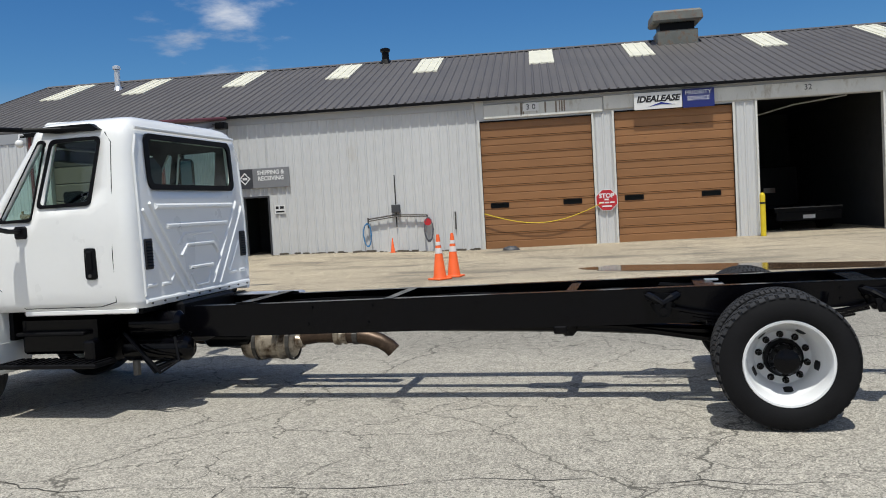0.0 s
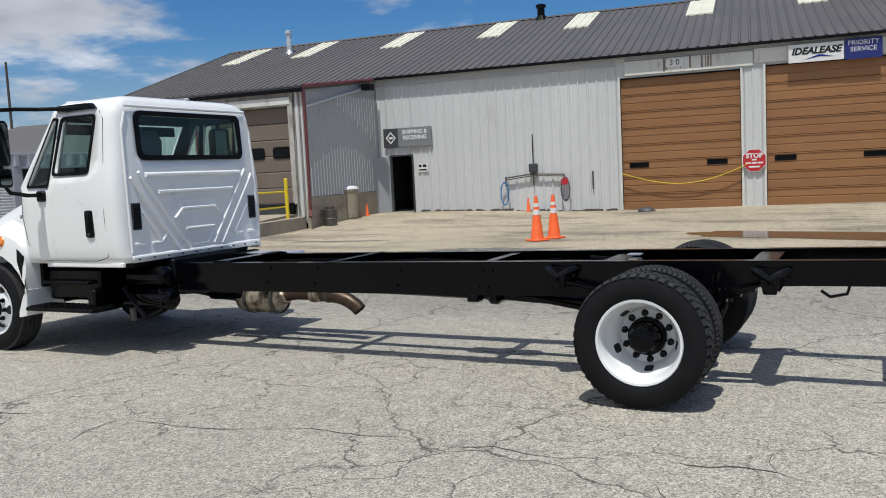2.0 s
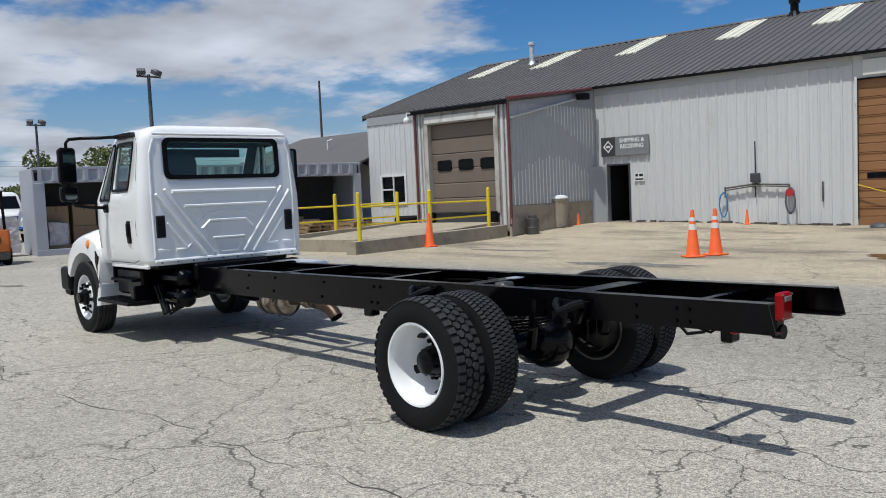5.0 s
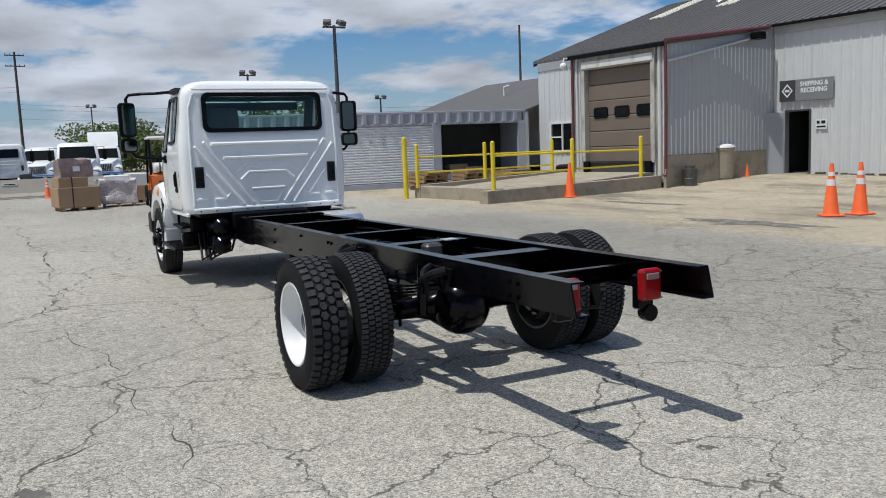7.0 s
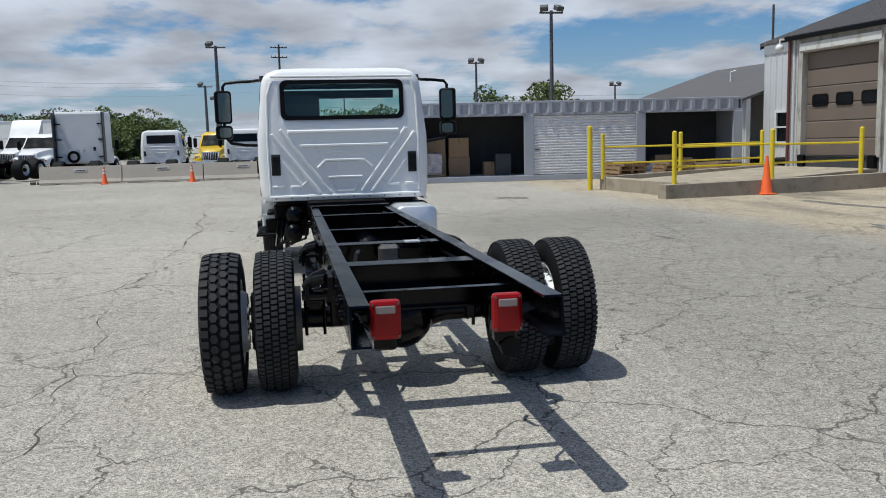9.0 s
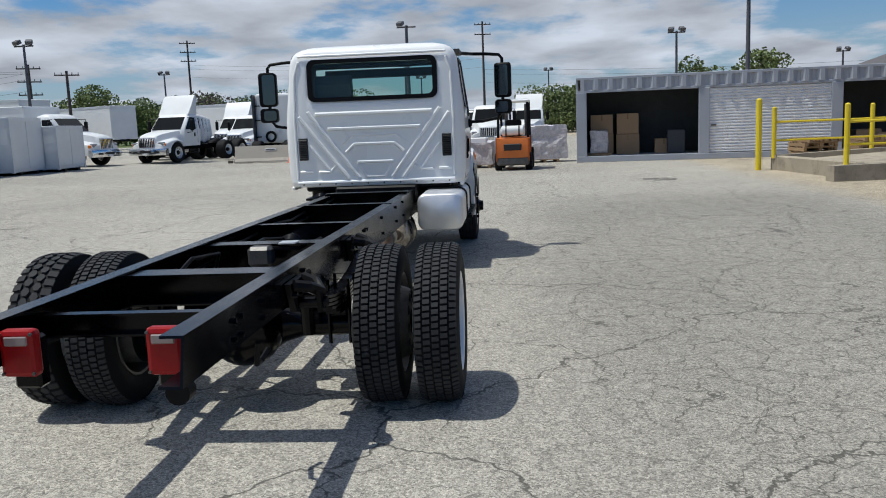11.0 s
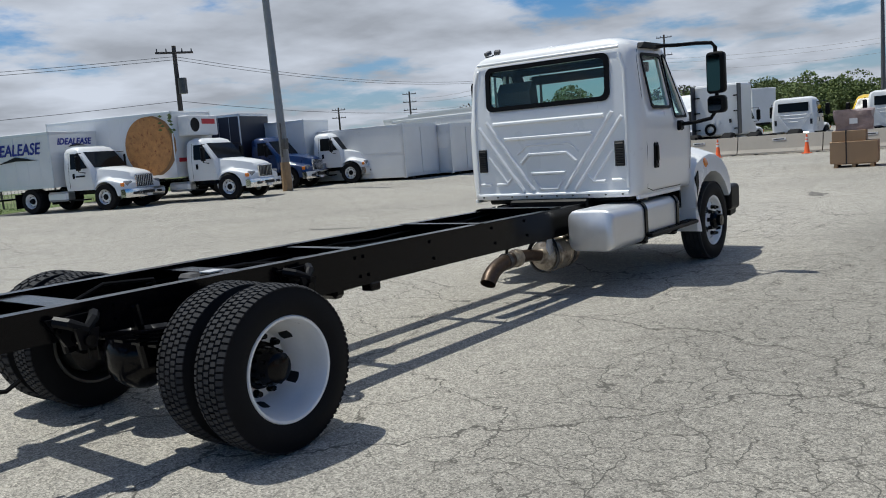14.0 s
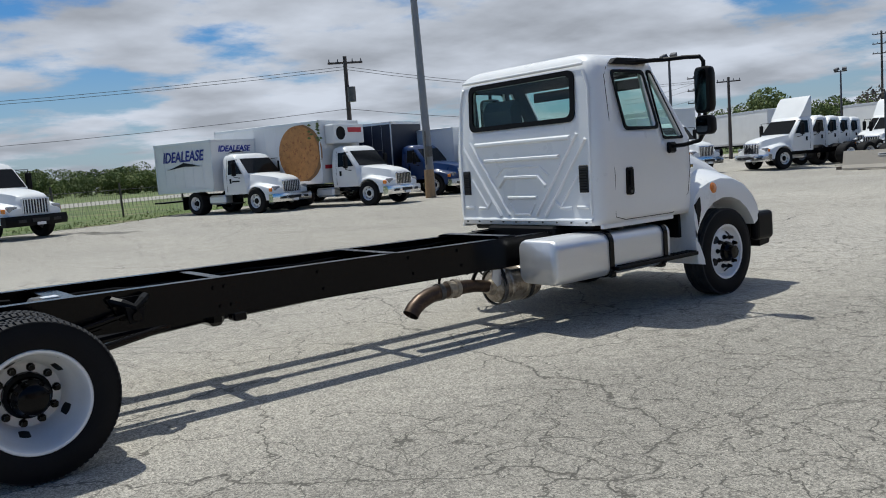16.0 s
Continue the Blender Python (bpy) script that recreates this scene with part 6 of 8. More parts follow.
for s in (-1, 1):
    flip = pose(0, 0, 0) if s < 0 else pose(0, 0, 0, 0, 0, 180)
    wheel(truck, Matrix.Translation((AX, s * 1.064, AZ)) @ flip @ pose(0, 0, 0, 0, 13 if s < 0 else 31, 0), TR, TW, "dish", "lug" if s < 0 else "rib", GLOSS_BLACK)
    wheel(truck, Matrix.Translation((AX, s * 0.755, AZ)) @ flip.inverted() @ pose(0, 0, 0, 0, 0, 180), TR, TW, "dish", "rib", INK, STEEL)
    wheel(truck, Matrix.Translation((-5.56, s * 0.90, 0.425)) @ flip @ pose(0, 0, 0, 0, 7, 0), 0.43, 0.25, "front", "steer", GLOSS_BLACK)
part("front_axle", bx(-5.62, -5.5, -0.8, 0.8, 0.36, 0.44, b=0.02), GLOSS_BLACK, truck)

# tail lamps
for s, y in ((-1, -0.265), (1, 0.262)):
    lp = part("tail_lamp", bx(2.52, 2.575, y - 0.066, y + 0.066, 0.664, 0.834, b=0.018, seg=2), RED_LENS, truck, "square red tail lamp")
    part("reverse_lens", bx(2.57, 2.581, y - 0.042, y + 0.042, 0.778, 0.812, b=0.004), CLEAR_LENS, lp)
    for dy in (-0.055, 0.055):
        for dz in (-0.07, 0.07):
            part("screw", cy((2.57, y + dy, 0.749 + dz), (2.58, y + dy, 0.749 + dz), 0.006, seg=6), STEEL, lp)
    part("lamp_bracket", bx(2.46, 2.53, y - 0.05, y + 0.05, 0.61, 0.80, b=0.01), GLOSS_BLACK, lp)
    if s > 0:
        part("buzzer", cy((2.48, y + 0.02, 0.59), (2.54, y + 0.02, 0.59), 0.045, seg=14), BLACK, lp)
    part("wire", sw([(2.47, y, 0.72), (2.40, y + 0.04 * s, 0.66), (2.32, s * 0.36, 0.70), (2.22, s * 0.40, 0.74)], 0.009, 6), BLACK, lp)
part("hose_loop", sw([(1.98, 0.40, 0.62), (1.95, 0.38, 0.52), (1.84, 0.36, 0.50), (1.78, 0.38, 0.54)], 0.012, 6), BLACK, truck)

# fuel tank and step
TX0, TX1 = -4.72, -3.19
bm = bmesh.new()
rows = []
for x, k in ((TX1, 0.90), (TX1 - 0.015, 0.97), (TX1 - 0.04, 1.0), (TX0 + 0.04, 1.0), (TX0 + 0.015, 0.97), (TX0, 0.90)):
    rows.append([(x, 0.735 + a * k, 0.60 + b * k) for a, b in rrect(0.47, 0.38, 0.085, 6)])
loft(bm, rows)
tk = part("fuel_tank", bm, ALU, truck, "brushed aluminium fuel tank", smooth=True, sharp=50)
for x in (-3.86, -4.62):
    part("tank_strap", gasket(rrect(0.50, 0.41, 0.095, 6), rrect(0.468, 0.378, 0.085, 6), lambda a, b, p, x=x: (x - 0.025 + p, 0.735 + a, 0.60 + b), 0.05), GLOSS_BLACK, tk)
part("filler_cap", cy((-4.15, 0.80, 0.78), (-4.15, 0.82, 0.83), 0.055, seg=16), STEEL, tk)
stp = part("cab_step", bx(-5.06, -3.88, 0.90, 1.03, 0.455, 0.49, b=0.008), BLACK, truck, "black serrated step plate")
for k in range(18):
    part("serration", bx(-5.03 + k * 0.063, -5.0 + k * 0.063, 0.915, 1.02, 0.488, 0.500), BLACK, stp)
part("step_bracket", bx(-4.66, -4.58, 0.45, 0.95, 0.39, 0.46, b=0.01), GLOSS_BLACK, stp)
part("step_bracket", bx(-3.95, -3.88, 0.45, 0.95, 0.39, 0.46, b=0.01), GLOSS_BLACK, stp)
stp = part("cab_step", bx(-5.02, -4.12, -1.06, -0.78, 0.42, 0.455, b=0.008), BLACK, truck, "black serrated step plate")
for k in range(14):
    part("serration", bx(-4.99 + k * 0.063, -4.96 + k * 0.063, -1.045, -0.80, 0.453, 0.465), BLACK, stp)
part("battery_box", bx(-4.95, -4.25, -0.84, -0.46, 0.50, 0.80, b=0.025), GLOSS_BLACK, truck)
part("upper_step", bx(-4.92, -4.30, -0.93, -0.80, 0.66, 0.69, b=0.008), BLACK, truck)
part("step_bracket", bx(-4.3, -4.2, -0.95, -0.44, 0.40, 0.62, b=0.015), GLOSS_BLACK, truck)
for k, (x, y, z, l) in enumerate(((-4.15, -0.62, 0.50, 0.62), (-4.1, -0.60, 0.70, 0.5), (-3.9, 0.22, 0.46, 0.5))):
    part("air_reservoir", lathe(bmesh.new(), [(0, 0), (0.015, 0.07), (0.05, 0.10), (l - 0.05, 0.10), (l - 0.015, 0.07), (l, 0)], (x, y, z), (1, 0, 0), 18), GLOSS_BLACK, truck, smooth=True)
for k in range(5):
    y = -0.55 - 0.06 * k
    part("hose", sw([(-4.2 + 0.05 * k, y, 0.62), (-3.95 + 0.06 * k, y - 0.04, 0.36 - 0.02 * (k % 3)), (-3.72 + 0.03 * k, y + 0.06, 0.42), (-3.65, y + 0.1, 0.60)], 0.014, 6), BLACK, truck)
part("drain_valve", cy((-4.0, -0.7, 0.42), (-4.0, -0.7, 0.30), 0.03, seg=8), STEEL, truck)
part("cab_mount", bx(-3.86, -3.70, -0.45, 0.45, 0.66, 0.85, b=0.02), BLACK, truck)
part("cab_mount", bx(-4.9, -4.78, -0.6, 0.6, 0.66, 0.88, b=0.02), GLOSS_BLACK, truck)
part("underbody", bx(-4.95, -3.85, -0.80, 0.80, 0.80, 0.872, b=0.02), BLACK, truck)

# exhaust canister and tailpipe
ex = part("exhaust_canister", lathe(bmesh.new(), [(0, 0.0), (0, 0.05), (0.05, 0.06), (0.09, 0.135), (0.13, 0.148), (0.24, 0.15), (0.25, 0.158), (0.275, 0.158), (0.285, 0.15), (0.42, 0.15), (0.43, 0.158), (0.45, 0.158), (0.46, 0.15), (0.50, 0.15), (0.55, 0.135), (0.58, 0.07), (0.64, 0.055), (0.64, 0)], (-3.62, 0.30, 0.385), (1, 0, 0), 24), STAINLESS, truck, "tan heat-tinted exhaust canister", smooth=True)
part("heat_shield", pr([(-3.12, 0.54), (-2.98, 0.55), (-2.96, 0.47), (-3.02, 0.40), (-3.10, 0.43)], "y", 0.40, 0.408), ALU, ex)
for x in (-3.10, -3.42):
    part("clamp", lathe(bmesh.new(), [(0, 0.152), (0.0, 0.163), (0.035, 0.163), (0.035, 0.152)], (x, 0.30, 0.385), (1, 0, 0), 20), STEEL, ex)
    part("support_strap", sw([(x + 0.02, 0.36, 0.60), (x + 0.02, 0.43, 0.50), (x + 0.02, 0.45, 0.40)], 0.014, 6), BLACK, ex)
tp = part("tailpipe", sw([(-3.0, 0.30, 0.40), (-2.84, 0.29, 0.425), (-2.72, 0.28, 0.43), (-2.48, 0.28, 0.425), (-2.36, 0.285, 0.41), (-2.26, 0.29, 0.375), (-2.19, 0.295, 0.33), (-2.15, 0.30, 0.285)], [0.052, 0.055, 0.06, 0.066, 0.067, 0.067, 0.067, 0.067], 16, cap=False), PIPE, truck, "rust-brown turned-down tailpipe", smooth=True)
part("flex_joint", lathe(bmesh.new(), [(0, 0.06), (0.01, 0.078), (0.05, 0.082), (0.055, 0.068), (0.09, 0.066), (0.095, 0.076), (0.12, 0.076), (0.125, 0.066)], (-2.68, 0.28, 0.43), (1, 0, 0), 16), STAINLESS, tp)
part("pipe_clamp", lathe(bmesh.new(), [(0, 0.064), (0, 0.074), (0.045, 0.074), (0.045, 0.064)], (-2.50, 0.28, 0.425), (1, 0, 0), 16), STEEL, tp)
part("pipe_hanger", sw([(-2.47, 0.36, 0.60), (-2.47, 0.30, 0.53), (-2.47, 0.29, 0.48)], 0.013, 6), BLACK, tp)
part("pipe_hanger", sw([(-2.86, 0.38, 0.60), (-2.84, 0.32, 0.52), (-2.84, 0.29, 0.47)], 0.016, 6), BLACK, tp)
part("inlet_pipe", sw([(-3.60, 0.30, 0.385), (-3.85, 0.28, 0.42), (-4.3, 0.2, 0.50), (-4.9, 0.25, 0.6)], 0.055, 12), PIPE, truck)


# ---- parked vehicles ----
def plain_wheel(parent, x, y, r, w, out, rimmat):
    """out: +1 or -1, the side that the face looks to."""
    wh = part("wheel", lathe(bmesh.new(), [(-w / 2, r * 0.6), (-w / 2, r * 0.93), (-w * 0.38, r), (w * 0.38, r), (w / 2, r * 0.93), (w / 2, r * 0.6)], (x, y, r), (0, 1, 0), 24), RUBBER, parent)
    part("rim", lathe(bmesh.new(), [(out * w * 0.502, r * 0.57), (out * w * 0.46, r * 0.53), (out * w * 0.2, r * 0.50), (out * w * 0.1, r * 0.47), (out * w * 0.28, r * 0.36), (out * w * 0.30, 0)], (x, y, r), (0, 1, 0), 20), rimmat, wh)
    part("hub", lathe(bmesh.new(), [(out * w * 0.28, r * 0.24), (out * w * 0.36, r * 0.22), (out * w * 0.5, r * 0.15), (out * w * 0.5, 0)], (x, y, r), (0, 1, 0), 12), BLACK, wh)
    for i in range(8):
        a = 2 * math.pi * i / 8
        part("hand_hole", cy((x + r * 0.41 * math.cos(a), y + out * w * 0.17, r + r * 0.41 * math.sin(a)), (x + r * 0.41 * math.cos(a), y + out * w * 0.235, r + r * 0.41 * math.sin(a)), r * 0.06, seg=6), INK, wh)


def quad(pts, material, name, parent, thick=0.012):
    """A flat sheet a little proud of what it lies on."""
    bm = bmesh.new()
    v = [bm.verts.new(p) for p in pts]
    f = bm.faces.new(v)
    bm.normal_update()
    n = f.normal.copy()
    hi = [bm.verts.new(Vector(p) + n * thick) for p in pts]
    join(bm, v, hi)
    bm.faces.new(hi)
    return part(name, bm, material, parent)


def parked_truck(x, y, heading, label, cab=None, wb=5.0, body=None, fairing=False, bumper=None, z=0.0, hood=1.0, category="truck", tandem=False, group="parked trucks", rear_detail=False, scale=1.0, low=0.0):
    """A bonneted truck; front along local +x, origin under the front axle. body: (length, height, floor, material)."""
    cab = cab or WHITE_OLD
    bumper = bumper or CHROME
    t = thing("parked_truck", pose(x, y, ground_z(x, y), 0, 0, heading) @ Matrix.Scale(scale, 4), label, category, group)
    k = hood
    xr, xc = -1.95, -0.52 * k
    rows = []
    for zz, a, b, w in ((0.80, xr, xc + 0.1, 1.0), (1.2, xr, xc + 0.1, 1.04), (1.62, xr, xc + 0.02, 1.03), (2.25, xr + 0.03, xc - 0.50, 0.96), (2.38, xr + 0.08, xc - 0.62, 0.90), (2.46, xr + 0.25, xc - 0.82, 0.74)):
        c = 0.12
        rows.append([(a, -w + c, zz), (a + c, -w, zz), (b - c, -w, zz), (b, -w + c, zz), (b + 0.005, 0, zz), (b, w - c, zz), (b - c, w, zz), (a + c, w, zz), (a, w - c, zz), (a - 0.02, 0, zz)])
    bm = bmesh.new()
    loft(bm, rows)
    part("cab", bm, cab, t, smooth=True, sharp=40)
    f = lambda zz: xc + 0.02 - (zz - 1.62) * 0.83
    quad([(f(1.63) + 0.012, -0.88, 1.63), (f(1.63) + 0.012, 0.88, 1.63), (f(2.24) + 0.012, 0.82, 2.24), (f(2.24) + 0.012, -0.82, 2.24)], DARK_GLASS, "windscreen", t)
    for s in (-1, 1):
        pts = [(xr + 0.42, s * 1.03, 1.62), (f(1.62) - 0.2, s * 1.03, 1.62), (f(2.2) - 0.15, s * 0.965, 2.2), (xr + 0.42, s * 0.965, 2.2)]
        quad(pts if s < 0 else pts[::-1], DARK_GLASS, "door_window", t)
        part("door_gap", sw([(xr + 0.32, s * 1.035, 0.9), (xr + 0.32, s * 1.03, 1.6), (xr + 0.34, s * 0.96, 2.25)], 0.008, 4), INK, t)
        part("door_handle", bx(xr + 0.5, xr + 0.6, s * 1.04 - 0.012, s * 1.04 + 0.012, 1.25, 1.45), BLACK, t)
        mi = part("mirror", bx(xc - 0.42, xc - 0.30, s * 1.30 - 0.1, s * 1.30 + 0.1, 1.55, 2.1, b=0.03), BLACK, t)
        part("arm", sw([(xc - 0.5, s * 0.95, 2.2), (xc - 0.36, s * 1.3, 2.2), (xc - 0.36, s * 1.3, 1.5), (xc - 0.3, s * 1.0, 1.45)], 0.02, 5), BLACK, mi)
        part("headlight", bx(0.78 * k, 0.985 * k, s * 0.77 - 0.16, s * 0.77 + 0.16, 0.83, 1.05, b=0.05, seg=2), HEADLAMP, t)
        part("turn_lamp", bx(0.74 * k, 0.9 * k, s * 0.98 - 0.05, s * 0.98 + 0.02, 0.84, 0.98, b=0.02), AMBER, t)
        part("step", bx(-1.75, -0.85, s * 0.95 - 0.13, s * 0.95 + 0.1, 0.42, 0.47), BLACK, t)
        plain_wheel(t, 0, s * 0.93, 0.5, 0.28, s, ALU)
        for xx in ((-wb, -wb + 1.3) if tandem else (-wb,)):
            plain_wheel(t, xx, s * 0.88, 0.5, 0.52, s, RIM)
    # hood and fenders in one shell, cut by the wheel arches
    tab = ((-0.52, 0.93, 1.61, 1.30, 0.98, 1.10), (-0.2, 0.88, 1.58, 1.27, 1.03, 1.15), (0.1, 0.80, 1.54, 1.24, 1.06, 1.17), (0.4, 0.71, 1.49, 1.20, 1.07, 1.14), (0.7, 0.62, 1.43, 1.13, 1.04, 1.05), (0.92, 0.54, 1.35, 1.06, 0.97, 0.98), (1.02, 0.49, 1.24, 1.0, 0.84, 0.92))
    cols = [[row[i] for row in tab] for i in range(6)]
    rows = []
    for i in range(23):
        q = -0.52 + 1.54 * i / 22
        w, zt, zs2, fw, zf = (float(np.interp(q, cols[0], c)) for c in cols[1:])
        xx = q * k
        zl = 0.5 + 0.56 * math.sqrt(max(0.0, 1 - (xx / 0.6) ** 2)) if abs(xx) < 0.6 else 0.5
        half = [(0, zt + 0.02), (w * 0.55, zt + 0.008), (w * 0.9, zt - 0.04), (w, zs2 + 0.06), (w + 0.03, zs2 - 0.02), (max(fw - 0.10, w + 0.04), zf), (fw - 0.02, zf - 0.05), (fw, min(zf - 0.08, 1.12)), (fw, zl), (fw - 0.34, zl)]
        rows.append([(xx, y, z) for y, z in half] + [(xx, -y, z) for y, z in half[:0:-1]])
    bm = bmesh.new()
    loft(bm, rows)
    part("hood", bm, cab, t, smooth=True, sharp=50)
    gr = part("grille", bx(0.98 * k, 1.035 * k, -0.50, 0.50, 0.76, 1.27, b=0.04, seg=2), bumper if bumper is CHROME else cab, t)
    part("grille_opening", bx(1.03 * k, 1.045 * k, -0.44, 0.44, 0.80, 1.23, b=0.005), INK, gr)
    for i in range(9):
        yy = -0.4 + i * 0.1
        part("bar", bx(1.04 * k, 1.06 * k, yy - 0.016, yy + 0.016, 0.8, 1.23), CHROME if bumper is CHROME else cab, gr)
    bm = bmesh.new()
    loft(bm, [[(xx + 1.05 * k - 0.12 * abs(yy) ** 2.2, yy, zz) for xx, zz in ((-0.1, 0.42), (-0.1, 0.74), (0.1, 0.74), (0.14, 0.58), (0.1, 0.42))] for yy in (-1.1, -0.9, -0.45, 0, 0.45, 0.9, 1.1)])
    part("bumper", bm, bumper, t, smooth=True, sharp=50)
    part("air_dam", bx(1.0 * k, 1.2 * k, -0.3, 0.3, 0.53, 0.64), INK, t)
    for s in (-1, 1):
        part("tow_opening", bx(0.98 * k, 1.16 * k, s * 0.62 - 0.14, s * 0.62 + 0.14, 0.53, 0.62), INK, t)
    part("number_plate", bx(1.19 * k, 1.215 * k, -0.15, 0.15, 0.43, 0.52), SIGNWHITE, t)
    for s in (-1, 1):
        part("frame_rail", bx(-wb - 1.2, 0.8, s * 0.42 - 0.04, s * 0.42 + 0.04, 0.62, 0.86), GLOSS_BLACK, t)
    part("fuel_tank", bx(-2.9, -1.9, -1.0, -0.5, 0.42, 0.8, b=0.08), ALU, t)
    part("engine_bay", bx(-0.8, 0.7, -0.6, 0.6, 0.5, 0.95), BLACK, t)
    if rear_detail:
        quad([(xr - 0.02, 0.7, 1.78), (xr - 0.02, -0.7, 1.78), (xr + 0.02, -0.7, 2.2), (xr + 0.02, 0.7, 2.2)], DARK_GLASS, "rear_window", t)
        for s in (-1, 1):
            bm = bmesh.new()
            prism(bm, [(s * 0.82, 1.66), (s * 0.68, 1.66), (s * 0.16, 0.92), (s * 0.30, 0.92)], "x", xr - 0.04, xr)
            part("pressed_bead", bm, cab, t)
            part("air_outlet", bx(xr - 0.03, xr, s * 0.82 - 0.05, s * 0.82 + 0.05, 1.15, 1.4), INK, t)
        for zz, hw in ((1.62, 0.6), (1.46, 0.48), (1.3, 0.25)):
            part("pressed_bead", bx(xr - 0.035, xr, -hw, hw, zz - 0.02, zz + 0.02, b=0.012), cab, t)
    if fairing:
        rows = [[(xr + 0.1, -w, zz), (a, -w, zz), (a, w, zz), (xr + 0.1, w, zz)] for zz, a, w in ((2.36, xc - 0.62, 0.9), (2.7, xc - 0.85, 0.92), (3.2, xc - 1.15, 0.93), (3.35, xc - 1.3, 0.9))]
        bm = bmesh.new()
        loft(bm, rows)
        part("roof_fairing", bm, cab, t, "white roof fairing", smooth=True, sharp=40)
    if body:
        L, H, F, m_ = body
        b0 = xr - 0.25
        bd = part("box_body", bx(b0 - L, b0, -1.22, 1.22, F, F + H, b=0.03), m_, t)
        for s in (-1, 1):
            part("roof_rail", bx(b0 - L, b0 + 0.005, s * 1.225 - 0.02, s * 1.225 + 0.012, F + H - 0.12, F + H - 0.02), ALU, bd)
            part("side_rail", bx(b0 - L, b0 + 0.005, s * 1.225 - 0.02, s * 1.225 + 0.012, F, F + 0.14), ALU, bd)
            for e in (b0 - 0.06, b0 - L):
                part("corner_post", bx(e, e + 0.06, s * 1.225 - 0.02, s * 1.225 + 0.012, F, F + H), ALU, bd)
            part("mud_flap", bx(-wb - 0.75, -wb - 0.72, s * 0.9 - 0.28, s * 0.9 + 0.28, 0.25, 0.8), BLACK, t)
        part("front_rail", bx(b0 + 0.0, b0 + 0.012, -1.2, 1.2, F + H - 0.12, F + H - 0.02), ALU, bd)
        n = int(L / 0.6)
        for i in range(1, n):
            part("seam", bx(b0 - L * i / n - 0.006, b0 - L * i / n + 0.006, -1.226, 1.226, F + 0.14, F + H - 0.12), ALU, bd)
        part("tail_step", bx(b0 - L - 0.5, b0 - L, -1.1, 1.1, 0.55, 0.62), BLACK, t)
    return t


ROW = 107.0
# near white truck with a black bumper
parked_truck(-3.5, -13.9, ROW + 8, "white truck with blue-grey grille and black bumper at the yard edge", bumper=BLACK, wb=5.5, scale=0.9)
# lettered box truck
bt = parked_truck(-12.35, -15.2, ROW, "white crew cab box truck with blue rental lettering", wb=3.6, scale=0.88, body=(3.7, 2.15, 0.98, WHITE_OLD))
b0 = -2.2
words("lettering", "IDEALEASE", facing(b0 - 1.85, -1.24, 2.5), 0.62, BLUEINK, bt, 2.7, slant=0.25, bold=0.012)
words("lettering", "IDEALEASE", facing(b0 + 0.016, 0.0, 2.72, 90), 0.34, BLUEINK, bt, 1.8, slant=0.25, bold=0.012)
for k in range(3):
    part("swoosh", pr([(b0 - 3.0 + 0.25 * k, 1.98 + 0.05 * k), (b0 - 1.8, 2.18 + 0.04 * k), (b0 - 0.6 - 0.2 * k, 2.06 + 0.04 * k), (b0 - 1.8, 2.10 + 0.04 * k)], "y", -1.245, -1.236), INK, bt)
    part("swoosh", pr([(-0.5 + 0.12 * k, 2.5 + 0.03 * k), (0.1, 2.6 + 0.03 * k), (0.7 - 0.1 * k, 2.54 + 0.03 * k), (0.1, 2.56 + 0.03 * k)], "x", b0 + 0.013, b0 + 0.02), INK, bt)
part("door_print", bx(-1.3, -0.85, -1.055, -1.045, 1.3, 1.36), INK, bt)
# refrigerated truck
rf = parked_truck(-15.4, -12.6, ROW, "white refrigerated box truck with a large food print on its side", wb=5.4, scale=0.88, body=(6.4, 2.6, 1.0, WHITE_OLD))
bm = bmesh.new()
prism(bm, [(b0 - 1.25 + 1.14 * math.cos(a), 2.3 + 1.16 * math.sin(a)) for a in [2 * math.pi * i / 36 for i in range(36)]], "y", -1.25, -1.238)
part("food_print", bm, CRUST, rf, "round brown pie printed on the box side")
bm = bmesh.new()
prism(bm, [(b0 - 1.08 + (1.16 + 0.012 * (i % 2)) * math.cos(a), 2.29 + (1.18 + 0.01 * (i % 3)) * math.sin(a)) for i, a in enumerate([2 * math.pi * i / 36 for i in range(36)])], "y", -1.2385, -1.232)
part("print_rim", bm, mat("crust_edge_print", (0.25, 0.13, 0.05), 0.6), rf)
rr = random.Random(8)
for i in range(14):
    a, q = b0 - 0.12 + 0.2 * rr.random() - 0.45 * (i % 4 == 0), 2.7 + 0.75 * rr.random()
    part("leaf_print", pr([(a - 0.12, q), (a, q + 0.06), (a + 0.1, q - 0.02), (a, q - 0.05)], "y", -1.256, -1.251), LEAF, rf)
part("logo_bar", bx(b0 + 0.005, b0 + 0.02, -1.05, -0.4, 1.6, 1.76), SIGNRED, rf)
ru = part("refrigeration_unit", bx(b0 + 0.01, b0 + 0.55, -0.95, 0.95, 2.6, 3.4, b=0.06, seg=2), WHITE_OLD, rf, "white refrigeration unit")
part("logo_bar", bx(b0 + 0.55, b0 + 0.565, -0.1, 0.75, 3.05, 3.25), SIGNRED, ru)
part("fan_grille", lathe(bmesh.new(), [(0, 0), (0.012, 0.24), (0.02, 0.27), (0, 0.28)], (b0 + 0.55, -0.55, 3.02), (1, 0, 0), 20), BLACK, ru)
